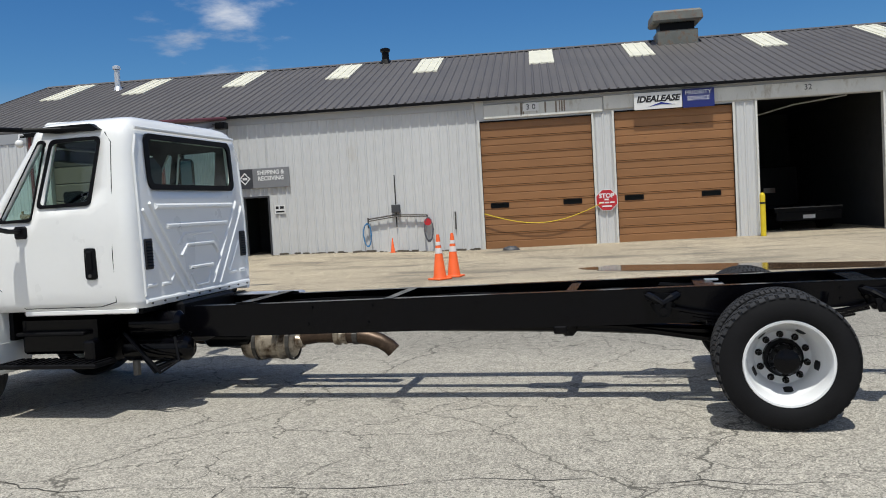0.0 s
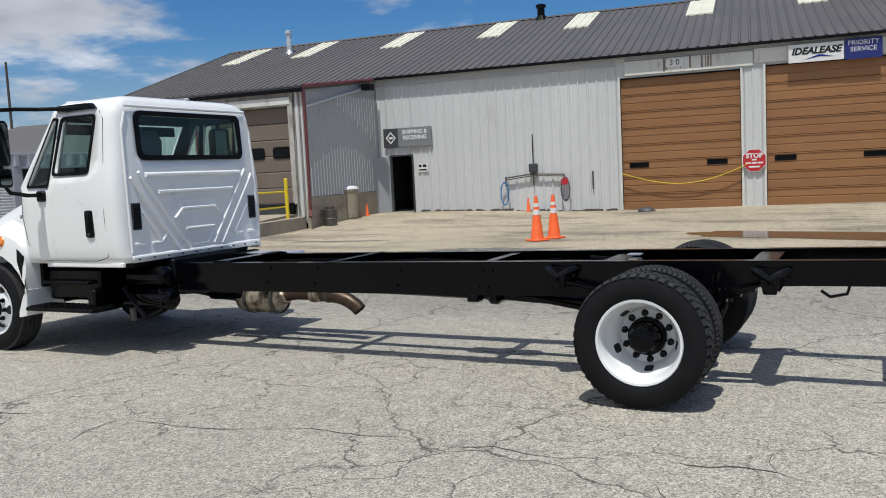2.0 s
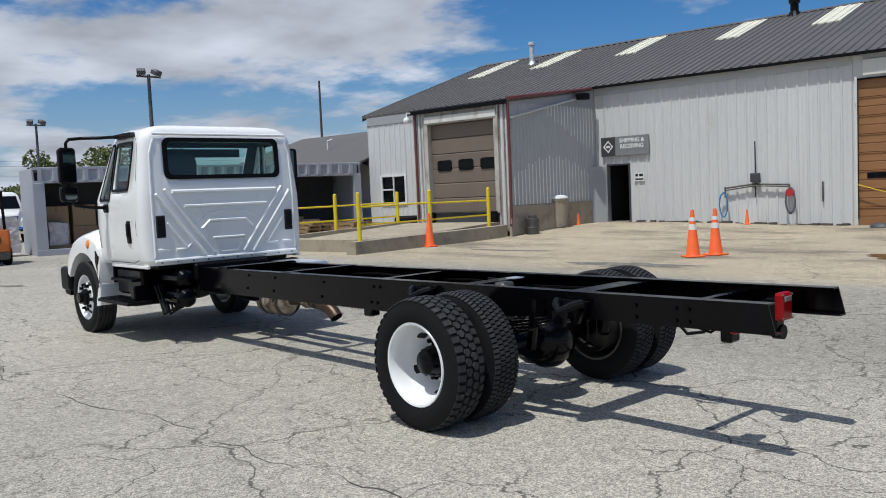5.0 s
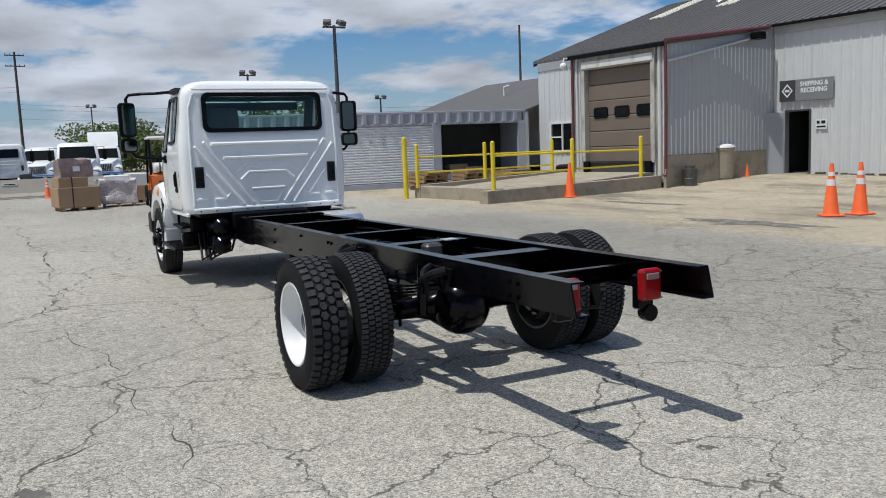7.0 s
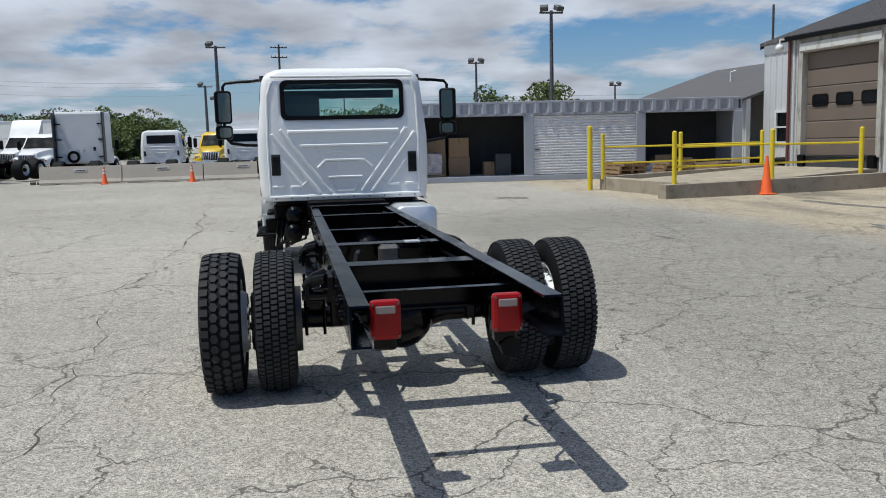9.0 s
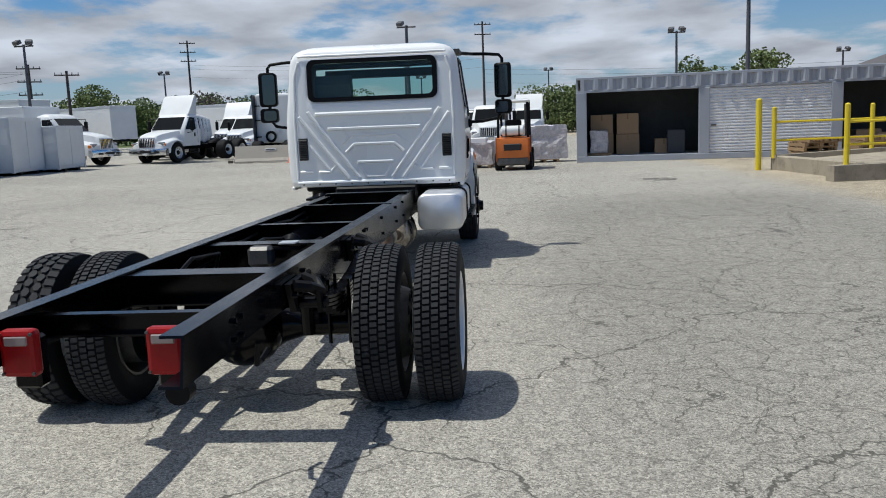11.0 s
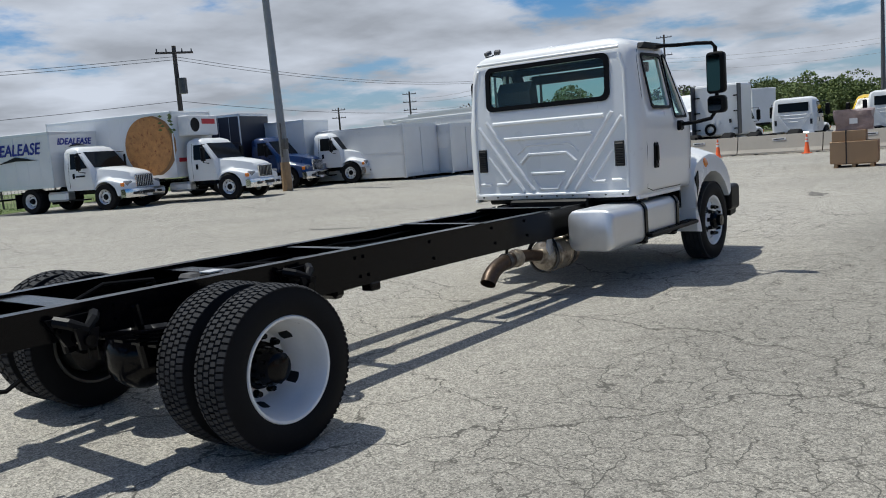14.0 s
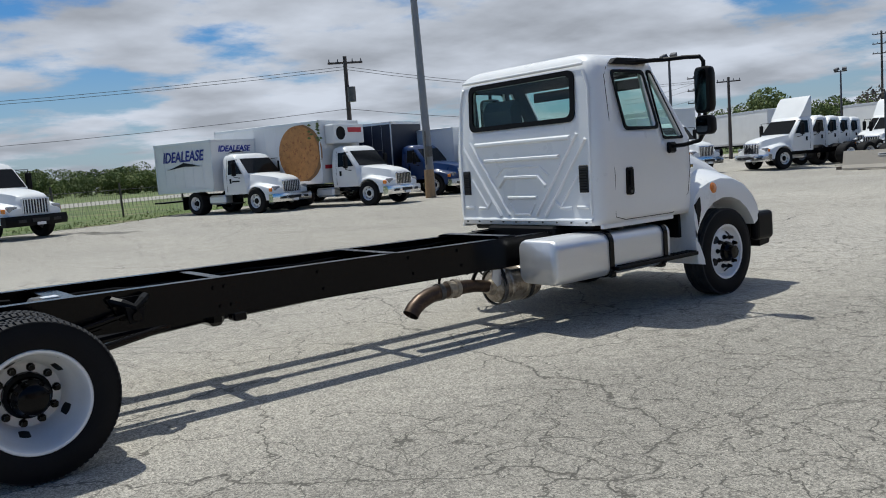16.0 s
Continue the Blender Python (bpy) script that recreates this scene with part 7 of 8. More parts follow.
# row beyond the pole
parked_truck(-20.4, -15.2, ROW, "dark blue truck with a black box body", cab=BLUEPAINT, wb=5.2, scale=0.88, body=(6.0, 2.6, 1.05, NAVYPAINT))
parked_truck(-18.2, -16.6, ROW, "navy truck with amber roof lamps and black box", cab=NAVYPAINT, wb=5.2, scale=0.88, body=(6.0, 2.5, 1.05, NAVYPAINT))
parked_truck(-22.7, -13.9, ROW, "white cutaway van with a plain box body", wb=4.0, scale=0.88, body=(4.6, 2.3, 0.9, WHITE_OLD), hood=0.82)
parked_truck(-25.2, -18.0, ROW, "white box truck parked among others", wb=5.2, scale=0.9, body=(7.0, 1.95, 1.0, WHITE_OLD))


def box_store(x, y, heading, L, H, label):
    s = thing("box_body_store", pose(x, y, ground_z(x, y), 0, 0, heading), label, "box body", "retired box bodies on the ground")
    part("shell", bx(-L, 0, -1.2, 1.2, 0.12, H, b=0.03), WHITE_OLD, s)
    for k in (-1, 1):
        part("door_leaf", bx(0.0, 0.03, min(0.02 * k, 1.12 * k), max(0.02 * k, 1.12 * k), 0.25, H - 0.15, b=0.008), WHITE_OLD, s)
        part("corner_post", bx(-0.06, 0.035, 1.14 * k - 0.06, 1.14 * k + 0.06, 0.1, H), ALU, s)
        part("skid", bx(-L, 0, 0.6 * k - 0.1, 0.6 * k + 0.1, 0, 0.125), BLACK, s)
    part("header", bx(0.0, 0.035, -1.08, 1.08, H - 0.15, H), ALU, s)
    part("side_groove", bx(-L + 0.1, -0.1, -1.206, -1.2, 1.15, 1.18), ALU, s)
    part("roof_rail", bx(-L, 0, -1.215, 1.215, H - 0.09, H - 0.01), ALU, s)


box_store(-23.6, -11.2, ROW - 14, 5.4, 2.28, "long white retired box body standing on the yard")
box_store(-26.1, -10.7, ROW - 14, 5.4, 2.2, "white retired box body with rust spots on its doors")
box_store(-28.6, -10.3, ROW - 14, 5.0, 1.88, "lower white retired box body on skids")
parked_truck(-32.5, -11.6, ROW - 25, "white truck with black grille beside the box bodies", wb=5.0, body=(6.5, 1.85, 1.0, WHITE_OLD))
# tractors that face the yard
for i in range(5):
    parked_truck(-35.4 - 3.9 * i, -9.3 - 1.25 * i, -16, "white tractor unit with roof fairing and raised panel" if i == 0 else "white tractor unit parked in a row", fairing=(i == 0), wb=5.4, tandem=(i == 0))


def trailer(x, y, heading, L, label, H=3.9):
    s = thing("trailer", pose(x, y, ground_z(x, y), 0, 0, heading), label, "trailer", "white trailers at the lot's far side")
    part("van_body", bx(-L / 2, L / 2, -1.27, 1.27, 1.1, H, b=0.03), WHITE_OLD, s)
    for k in (-1, 1):
        part("roof_rail", bx(-L / 2, L / 2, 1.275 * k - 0.02, 1.275 * k + 0.015, H - 0.16, H - 0.01), ALU, s)
        part("side_rail", bx(-L / 2, L / 2, 1.275 * k - 0.02, 1.275 * k + 0.015, 1.08, 1.25), ALU, s)
        for xx in (-L / 2 + 1.2, -L / 2 + 2.4):
            plain_wheel(s, xx, 0.95 * k, 0.5, 0.5, k, RIM)
        part("landing_leg", bx(L / 2 - 3.0, L / 2 - 2.85, 0.7 * k - 0.08, 0.7 * k + 0.08, 0, 1.1), STEEL, s)
    part("underframe", bx(-L / 2, L / 2, -0.5, 0.5, 0.95, 1.12), BLACK, s)


trailer(-66.5, -30.5, 62, 14.5, "long white trailer with a plain side")
trailer(-70.0, -16.5, 62, 14.5, "long white trailer with a plain side")
trailer(-62.0, -38.0, 20, 14.5, "white trailer parked at the lot's edge")
trailer(-52.0, -33.0, 70, 12.0, "white trailer with grey rails")
trailer(-48.0, -27.0, 75, 10.0, "white trailer with grey rails")
# beyond the barriers
parked_truck(-40.9, -0.5, 180, "white day cab truck seen from behind the barrier", rear_detail=True, wb=5.0)
parked_truck(-41.6, 3.6, 180, "white day cab truck parked nose away", rear_detail=True, wb=5.0)
parked_truck(-45.0, 1.6, -8, "bright yellow truck with black grille", cab=YELLOWPAINT, wb=5.0)
parked_truck(-40.5, 7.0, -3, "white truck with black lower grille behind the pallets", wb=5.0, bumper=BLACK)
parked_truck(-52.0, 9.3, -6, "white tractor with a tall roof fairing", wb=5.0, fairing=True)
parked_truck(-39.0, 13.2, -4, "white truck behind the forklift", wb=5.0)
parked_truck(-45.5, -8.4, -10, "white tractor with sloping aero hood", wb=5.0)
parked_truck(-49.5, -10.6, -10, "white tractor with sloping aero hood", wb=5.0, fairing=True)
parked_truck(-52.0, 5.5, -8, "white tractor far across the lot", wb=5.0)
sl = parked_truck(-44.3, -4.8, 180, "white sleeper tractor with tall flat back panel", wb=4.5)
part("sleeper", bx(-3.6, -1.6, -1.2, 1.2, 0.85, 3.55, b=0.12, seg=2), WHITE_OLD, sl, "tall white sleeper box")
for s in (-1, 1):
    part("side_extender", bx(-4.0, -3.5, s * 1.22 - 0.03, s * 1.22 + 0.03, 0.9, 3.5), SIGNDARK, sl)
    for z in (1.2, 2.1, 2.9):
        part("bracket", bx(-3.75, -3.6, s * 1.05 - 0.14, s * 1.05 + 0.14, z - 0.03, z + 0.03), BLACK, sl)
part("air_coil", lathe(bmesh.new(), [(-0.05, 0.3), (-0.1, 0.32), (-0.1, 0.18), (-0.05, 0.2)], (-3.6, 0.35, 1.2), (1, 0, 0), 18), BLACK, sl)
part("window", bx(-3.63, -3.6, -0.75, -0.63, 1.5, 1.7), INK, sl)
for y in (-0.1, 0.2):
    part("vent", bx(-3.63, -3.6, y - 0.07, y + 0.07, 1.5, 1.68), ALU, sl)


# ---- barriers and cones ----
def barrier(x, y, heading):
    b = thing("concrete_barrier", pose(x, y, 0, 0, 0, heading), "weathered concrete jersey barrier with a printed plate", "barrier", "row of jersey barriers")
    bm = pr([(-0.30, 0.04), (-0.30, 0.10), (-0.22, 0.24), (-0.10, 0.82), (0.10, 0.82), (0.22, 0.24), (0.30, 0.10), (0.30, 0.04)], "x", -1.78, 1.78)
    part("body", bm, BARRIER, b)
    for xx in (-1.3, 1.3):
        part("foot", bx(xx - 0.25, xx + 0.25, -0.3, 0.3, 0, 0.045), BARRIER, b)
    pl = part("plate", bx(-0.28, 0.28, -0.17, -0.125, 0.58, 0.68), SIGNWHITE, b)
    part("print_bar", bx(-0.22, 0.22, -0.175, -0.171, 0.61, 0.65), INK, pl)
    part("hook", bx(1.76, 1.84, -0.05, 0.05, 0.1, 0.7), STEEL, b)


for i in range(4):
    a = Vector((-34.4, -3.4)) + i * Vector((0.16, 3.6))
    barrier(a.x, a.y, 87.5)
for k in range(2):
    tagged(part("timber_block", bx(-34.95 - 0.12, -34.95 + 0.12, -5.75 + 0.3 * k, -5.55 + 0.3 * k, 0, 0.14, b=0.01), BARK), "dark timber block beside the barrier end", "block")
cone(-33.3, -2.2, 0.8, "orange cone in front of the barriers")
cone(-33.0, 1.6, 0.8, "orange cone in front of the barriers")
cone(-33.0, 5.2, 0.8, "orange cone in front of the barriers")


# ---- pallets, boxes, forklift ----
def pallet_base(t, w=1.2, d=1.0):
    for i in range(3):
        part("bearer", bx(-w / 2, w / 2, -d / 2 + i * (d - 0.09) / 2, -d / 2 + i * (d - 0.09) / 2 + 0.09, 0, 0.09), WOOD, t)
    for i in range(6):
        a = -w / 2 + i * (w - 0.12) / 5
        part("slat", bx(a, a + 0.12, -d / 2, d / 2, 0.09, 0.115), WOOD, t)


def lumpy(w, d, h, seed, z0=0.115):
    bm = bmesh.new()
    box(bm, -w / 2, w / 2, -d / 2, d / 2, z0, z0 + h)
    bmesh.ops.subdivide_edges(bm, edges=bm.edges, cuts=7, use_grid_fill=True)
    for v in bm.verts:
        n = noise.noise_vector(Vector((v.co.x * 3 + seed * 3.3, v.co.y * 3, v.co.z * 3)))
        v.co += n * 0.07 * (0.2 if v.co.z < z0 + 0.05 else 1)
    return bm


p1 = thing("boxed_pallet", pose(-22.3, 5.6, 0, 0, 0, 8), "brown cardboard cartons strapped on a pallet", "pallet", "loaded pallets in the yard")
pallet_base(p1)
part("carton", bx(-0.6, 0.6, -0.6, 0.6, 0.115, 0.72, b=0.01), CARD, p1)
part("carton", bx(-0.5, 0.52, -0.55, 0.30, 0.72, 1.02, b=0.01), CARD, p1)
part("wrapped_load", lumpy(0.9, 0.95, 0.55, 2, 1.02), mat("wrapped_brown_goods", (0.30, 0.22, 0.2), 0.35, var=0.4, scale=5, bump=0.6, bumpdist=0.04), p1)
part("strap", gasket([(-0.612, 0.1), (0.612, 0.1), (0.612, 1.03), (-0.612, 1.03)], [(-0.604, 0.108), (0.604, 0.108), (0.604, 1.022), (-0.604, 1.022)], lambda a, b, q: (a, -0.2 + q, b), 0.03), INK, p1)
part("label_sheet", bx(0.46, 0.475, -0.1, 0.1, 1.2, 1.35), SIGNWHITE, p1)
p2 = thing("wrapped_pallet", pose(-23.2, 6.95, 0, 0, 0, -5), "pallet of mixed goods in clear stretch wrap", "pallet", "loaded pallets in the yard")
pallet_base(p2)
part("wrapped_load", lumpy(1.15, 1.1, 0.75, 5), WRAP, p2)
part("carton", bx(-0.3, 0.45, -0.4, 0.35, 0.8, 1.0, b=0.02), SIGNWHITE, p2)
p3 = thing("wrapped_pallet", pose(-25.5, 9.25, 0, 0, 0, 4), "tall stretch-wrapped pallet beside the container", "pallet", "loaded pallets in the yard")
pallet_base(p3)
part("wrapped_load", lumpy(1.2, 1.6, 1.2, 9), WRAP, p3)
p4 = thing("boxed_pallet", pose(-25.0, 7.9, 0, 0, 0, 0), "stack of cartons behind the forklift", "pallet", "loaded pallets in the yard")
pallet_base(p4)
part("carton", bx(-0.55, 0.55, -0.45, 0.45, 0.115, 0.6, b=0.01), CARD, p4)
part("carton", bx(-0.5, 0.45, -0.4, 0.4, 0.6, 1.0, b=0.01), SIGNWHITE, p4)

fk = thing("forklift", pose(-21.6, 8.2, 0, 0, 0, 176), "worn orange forklift with gas bottle and overhead guard", "forklift")
bm = bmesh.new()
loft(bm, [[(x, y * k, z) for x, z in ((-1.05, 0.28), (-1.12, 0.6), (-1.05, 0.98), (-0.3, 1.05), (-0.3, 0.28))] for y, k in ((-0.52, 0.9), (-0.48, 1.08), (0.48, 1.08), (0.52, 0.9))])
part("counterweight", bm, FORKORANGE, fk, "orange cast counterweight", smooth=True, sharp=40)
part("grille", bx(-1.14, -1.05, -0.27, 0.27, 0.62, 0.82, b=0.02), INK, fk)
part("lower_skirt", bx(-1.1, -0.3, -0.5, 0.5, 0.16, 0.42, b=0.05), STEEL, fk)
part("chassis", bx(-0.35, 0.9, -0.5, 0.5, 0.22, 0.72, b=0.04), FORKORANGE, fk)
part("engine_cover", bx(-0.6, 0.1, -0.42, 0.42, 0.7, 1.05, b=0.05), BLACK, fk)
part("seat", bx(-0.35, 0.1, -0.25, 0.25, 1.05, 1.18, b=0.04), BLACK, fk)
part("seat_back", bx(-0.42, -0.32, -0.25, 0.25, 1.1, 1.55, b=0.04), BLACK, fk)
part("gas_bottle", lathe(bmesh.new(), [(-0.38, 0), (-0.37, 0.08), (-0.32, 0.15), (0.32, 0.15), (0.37, 0.08), (0.38, 0)], (-0.85, 0, 1.22), (0, 1, 0), 18), WHITE_OLD, fk, smooth=True)
for yy in (-0.2, 0.2):
    part("bottle_strap", lathe(bmesh.new(), [(-0.025, 0.156), (0.025, 0.156)], (-0.85, yy, 1.22), (0, 1, 0), 18), STEEL, fk)
for s in (-1, 1):
    part("guard_post", sw([(-0.75, s * 0.46, 1.0), (-0.6, s * 0.45, 2.1)], 0.04, 6), BLACK, fk)
    part("guard_post", sw([(0.75, s * 0.46, 0.7), (0.45, s * 0.45, 2.1)], 0.04, 6), BLACK, fk)
    part("mast_rail", bx(0.98, 1.12, s * 0.32 - 0.05, s * 0.32 + 0.05, 0.08, 2.05), STEEL, fk)
    part("fork", bx(1.15, 2.2, s * 0.28 - 0.06, s * 0.28 + 0.06, 0.06, 0.11), STEEL, fk)
    for xx, r in ((-0.72, 0.27), (0.7, 0.33)):
        plain_wheel(fk, xx, s * 0.47, r, 0.2, s, STEEL)
gd = part("guard_roof", bx(-0.7, 0.5, -0.5, 0.5, 2.08, 2.16, b=0.03), WHITE_OLD, fk)
for k in range(6):
    part("roof_bar", bx(-0.6 + k * 0.19, -0.56 + k * 0.19, -0.45, 0.45, 2.155, 2.18), WHITE_OLD, gd)
part("steering_wheel", sw([(0.32 + 0.05 * math.sin(a), 0.16 * math.cos(a), 1.3 + 0.14 * math.sin(a)) for a in [2 * math.pi * i / 14 for i in range(15)]], 0.015, 5), BLACK, fk)

# goods in the container bays
for i, (x, y, w, d, h, m_) in enumerate(((-1.5, 0.85, 0.8, 0.8, 0.74, CARD), (-1.5, 0.85, 0.8, 0.78, 0.66, CARD), (-1.5, 1.75, 0.85, 0.8, 0.70, CARD), (-1.5, 1.75, 0.75, 0.75, 0.72, CARD), (-1.6, 3.0, 0.7, 0.6, 0.5, CARD))):
    z0 = 0.2 + {1: 0.745, 3: 0.705}.get(i, 0.0)
    b = thing("carton", SH @ pose(x, y, z0), "brown cardboard carton stacked in the container", "carton", "cartons in the container")
    part("box", bx(-w / 2, w / 2, -d / 2, d / 2, 0, h, b=0.01), m_, b)
    part("tape", bx(-w / 2 - 0.002, w / 2 + 0.002, -0.03, 0.03, h - 0.2, h + 0.002), WOOD, b)
b = thing("wrapped_drum", SH @ pose(-0.7, 0.75, 0.2), "shrink-wrapped drum on a small pallet", "drum")
part("load", lumpy(0.6, 0.6, 0.75, 12, 0.1), WRAP, b)
part("pallet", bx(-0.4, 0.4, -0.4, 0.4, 0, 0.1), WOOD, b)
b = thing("carton", SH @ pose(-1.2, 3.4, 0.2), "dark carton and hardware on the container floor", "carton", "cartons in the container")
part("box", bx(-0.3, 0.3, -0.3, 0.3, 0, 0.8, b=0.02), SIGNDARK, b)
for i, (x, y, z) in enumerate(((-0.9, 9.2, 0.2), (-1.0, 10.2, 0.2), (-1.2, 9.6, 0.2))):
    b = thing("carton", SH @ pose(x, y, z), "white and brown parcels on the container floor", "carton", "cartons in the container")
    part("box", bx(-0.3, 0.3, -0.4, 0.4, 0, 0.35 + 0.12 * i, b=0.02), SIGNWHITE if i == 0 else CARD, b)


def pallet_stack(x, y, n, rot, label):
    for i in range(n):
        t = thing("wooden_pallet", pose(x + 0.05 * math.sin(i * 2.1), y + 0.05 * math.cos(i * 1.3), ground_z(x, y) + 0.137 * i, 0, 0, rot + 3 * math.sin(i * 1.9)), label, "pallet", "stacked empty pallets")
        pallet_base(t, 1.2, 1.0)
        for a in (-0.6, -0.06, 0.48):
            part("foot_slat", bx(a, a + 0.12, -0.5, 0.5, -0.022 if i else 0.0, 0.0 if i else 0.012), WOOD, t)


pallet_stack(-21.2, 17.3, 5, 6, "weathered wooden pallet in a low stack")
pallet_stack(-20.9, 18.9, 5, -4, "weathered wooden pallet in a low stack")
pallet_stack(-20.7, 20.5, 4, 12, "weathered wooden pallet in a low stack")
q = at(-15.8, 25.2)
cr = thing("timber_crate", pose(q.x, q.y, ground_z(q.x, q.y), 0, 0, TH), "open slatted timber crate by the wall", "crate")
for i in range(7):
    part("slat", bx(-0.5, 0.5, -0.42, -0.39, 0.1 + i * 0.28, 0.2 + i * 0.28), WOOD, cr)
for s in (-0.47, 0, 0.43):
    part("upright", bx(s, s + 0.06, -0.39, -0.33, 0, 2.0), WOOD, cr)
part("side", bx(-0.5, -0.46, -0.39, 0.4, 0.1, 1.9), WOOD, cr)
part("base", bx(-0.5, 0.5, -0.39, 0.4, 0, 0.1), WOOD, cr)
q = at(-17.2, 25.0)
ty = thing("tyre_stack", pose(q.x, q.y, ground_z(q.x, q.y)), "two black tyres lying beside the crate", "tyre")
for k in range(2):
    part("tyre", lathe(bmesh.new(), [(0, 0.28), (0.0, 0.4), (0.06, 0.5), (0.2, 0.5), (0.26, 0.4), (0.26, 0.28), (0.2, 0.26), (0.06, 0.26), (0, 0.28)], (0.0, 0, 0.27 * k), (0, 0, 1), 24), RUBBER, ty)

# inside the open bay
ib = thing("flatbed_truck", B @ pose(9.4, W + 2.4, 0), "dark flatbed rear with a number plate in the bay", "truck")
part("deck", bx(-1.15, 1.15, 0, 4.5, 0.62, 0.80, b=0.03), BLACK, ib)
part("tail_board", bx(-1.1, 1.1, -0.05, 0.02, 0.35, 0.66, b=0.02), BLACK, ib)
part("number_plate", bx(-0.2, 0.2, -0.07, -0.052, 0.42, 0.55), SIGNWHITE, ib)
part("deck_edge", bx(-1.15, 1.15, -0.02, 0.0, 0.79, 0.83), STEEL, ib)
part("headboard", bx(-1.0, 1.0, 4.4, 4.6, 0.8, 2.4, b=0.05), BLACK, ib)
part("cab_lamp", bx(-0.35, 0.1, 4.36, 4.4, 1.35, 1.55), CLEAR_LENS, ib)
for s in (-1, 1):
    part("wheel", cy((s * 0.7, 1.2, 0.45), (s * 1.1, 1.2, 0.45), 0.45, seg=20), RUBBER, ib)


# ---- poles and wires ----
def flood_pole(x, y, h, label, heads=2, kind=POLESTEEL, r=0.12, lean=(0, 0)):
    t = thing("light_pole", pose(x, y, ground_z(x, y)), label, "light pole", "yard light poles")
    part("shaft", sw([(0, 0, 0), (lean[0], lean[1], h)], [r, r * 0.6], 10), kind, t)
    part("cross_arm", sw([(lean[0], lean[1] - 0.6, h - 0.1), (lean[0], lean[1] + 0.6, h - 0.1)], 0.05, 6), kind, t)
    for k in range(heads):
        yy = lean[1] + (-0.36 if k == 0 else 0.36)
        bm = bx(-0.15, 0.24, -0.2, 0.2, -0.1, 0.14, b=0.03)
        bmesh.ops.transform(bm, matrix=pose(lean[0], yy, h + 0.12, 0, 25, 20 if k else -20), verts=bm.verts)
        part("lamp_head", bm, kind, t)
    return t


def utility_pole(x, y, h, label, arms=2, heading=0):
    t = thing("utility_pole", pose(x, y, ground_z(x, y), 0, 0, heading), label, "utility pole", "wooden utility poles")
    part("shaft", sw([(0, 0, 0), (0, 0, h)], [0.17, 0.11], 8), POLEWOOD, t)
    for k in range(arms):
        z = h - 0.35 - 1.1 * k
        part("cross_arm", bx(-0.06, 0.06, -0.95, 0.95, z - 0.05, z + 0.05), POLEWOOD, t)
        for yy in (-0.87, -0.4, 0.4, 0.87):
            part("insulator", cy((0, yy, z + 0.06), (0, yy, z + 0.22), 0.04, 0.025, seg=6), STEEL, t)
    return t


# tall pole with a timber stub by the parked trucks
gp = thing("light_pole", pose(-18.4, -13.7, 0.2), "tall grey pole strapped to a timber stub", "light pole", "yard light poles")
part("shaft", sw([(0, 0, 0), (0.12, -0.1, 6.5), (0.24, -0.2, 13.0)], [0.17, 0.14, 0.11], 12), mat("galvanised_pole", (0.24, 0.245, 0.25), 0.5, metal=0.3, var=0.15), gp)
part("stub", cy((0.2, 0.15, 0), (0.2, 0.15, 1.1), 0.2, 0.19, seg=10), WOOD, gp)
part("switch_box", bx(0.1, 0.3, 0.1, 0.35, 1.6, 2.0, b=0.02), STEEL, gp)
part("stay", sw([(0.25, 0.1, 1.3), (0.3, 0.2, 2.6)], 0.03, 6), STEEL, gp)
flood_pole(-34.7, 19.0, 7.75, "tall steel pole with paired floodlights", r=0.13)
flood_pole(-55.3, 19.8, 7.3, "steel pole with paired floodlights")
flood_pole(-71.8, 37.3, 6.6, "distant steel light pole")
flood_pole(-48.4, 1.75, 7.75, "steel pole with a single floodlight", heads=1, r=0.15)
flood_pole(-69.1, -0.9, 6.8, "distant steel light pole", heads=1, r=0.16)
flood_pole(-94.3, -2.1, 7.1, "distant steel light pole")
flood_pole(-105.2, 13.3, 8.0, "distant steel light pole")
flood_pole(-78.8, -26.8, 7.5, "steel light pole beyond the parked tractors")
flood_pole(-43.8, -20.8, 7.0, "steel light pole with a flat head")
UP = [(-23.4, -27.1, 7.5, 1, 60), (-64.2, -32.6, 7.7, 3, 30), (-61.3, -27.7, 6.8, 1, 30), (-87.6, -64.6, 9.1, 3, 40), (-82.3, -73.4, 7.7, 2, 40), (-99.6, -32.1, 13.0, 3, 20), (-93.0, 5.3, 13.0, 2, 10), (-72.4, 54.3, 14.3, 0, 0)]
for x, y, h, a, hd in UP:
    utility_pole(x, y, h, "tall dark timber mast behind the low wing" if a == 0 else "dark wooden utility pole with cross arms", a, hd)
tf = thing("transformer", pose(-23.4, -26.95, 5.2), "grey pole transformer can", "transformer")
part("can", cy((0.0, 0.28, 0), (0, 0.28, 0.8), 0.22, seg=14), STEEL, tf)
part("clamp", bx(-0.05, 0.05, 0.0, 0.1, 0.2, 0.6), STEEL, tf)


def wire(a, b, sag, label="thin overhead power line"):
    a, b = Vector(a), Vector(b)
    pts = [a.lerp(b, i / 12) - Vector((0, 0, sag * 4 * (i / 12) * (1 - i / 12))) for i in range(13)]
    tagged(part("power_line", sw(pts, 0.013, 4), POLESTEEL), label, "power line", "overhead power lines")


for dz in (0, -0.16, -2.3):
    wire((-23.4, -27.1, 7.15 + dz), (30, -58, 7.6 + dz), 1.2)
    wire((-23.4, -27.1, 7.15 + dz), (-64.2, -32.6, 7.3 + dz), 0.8)
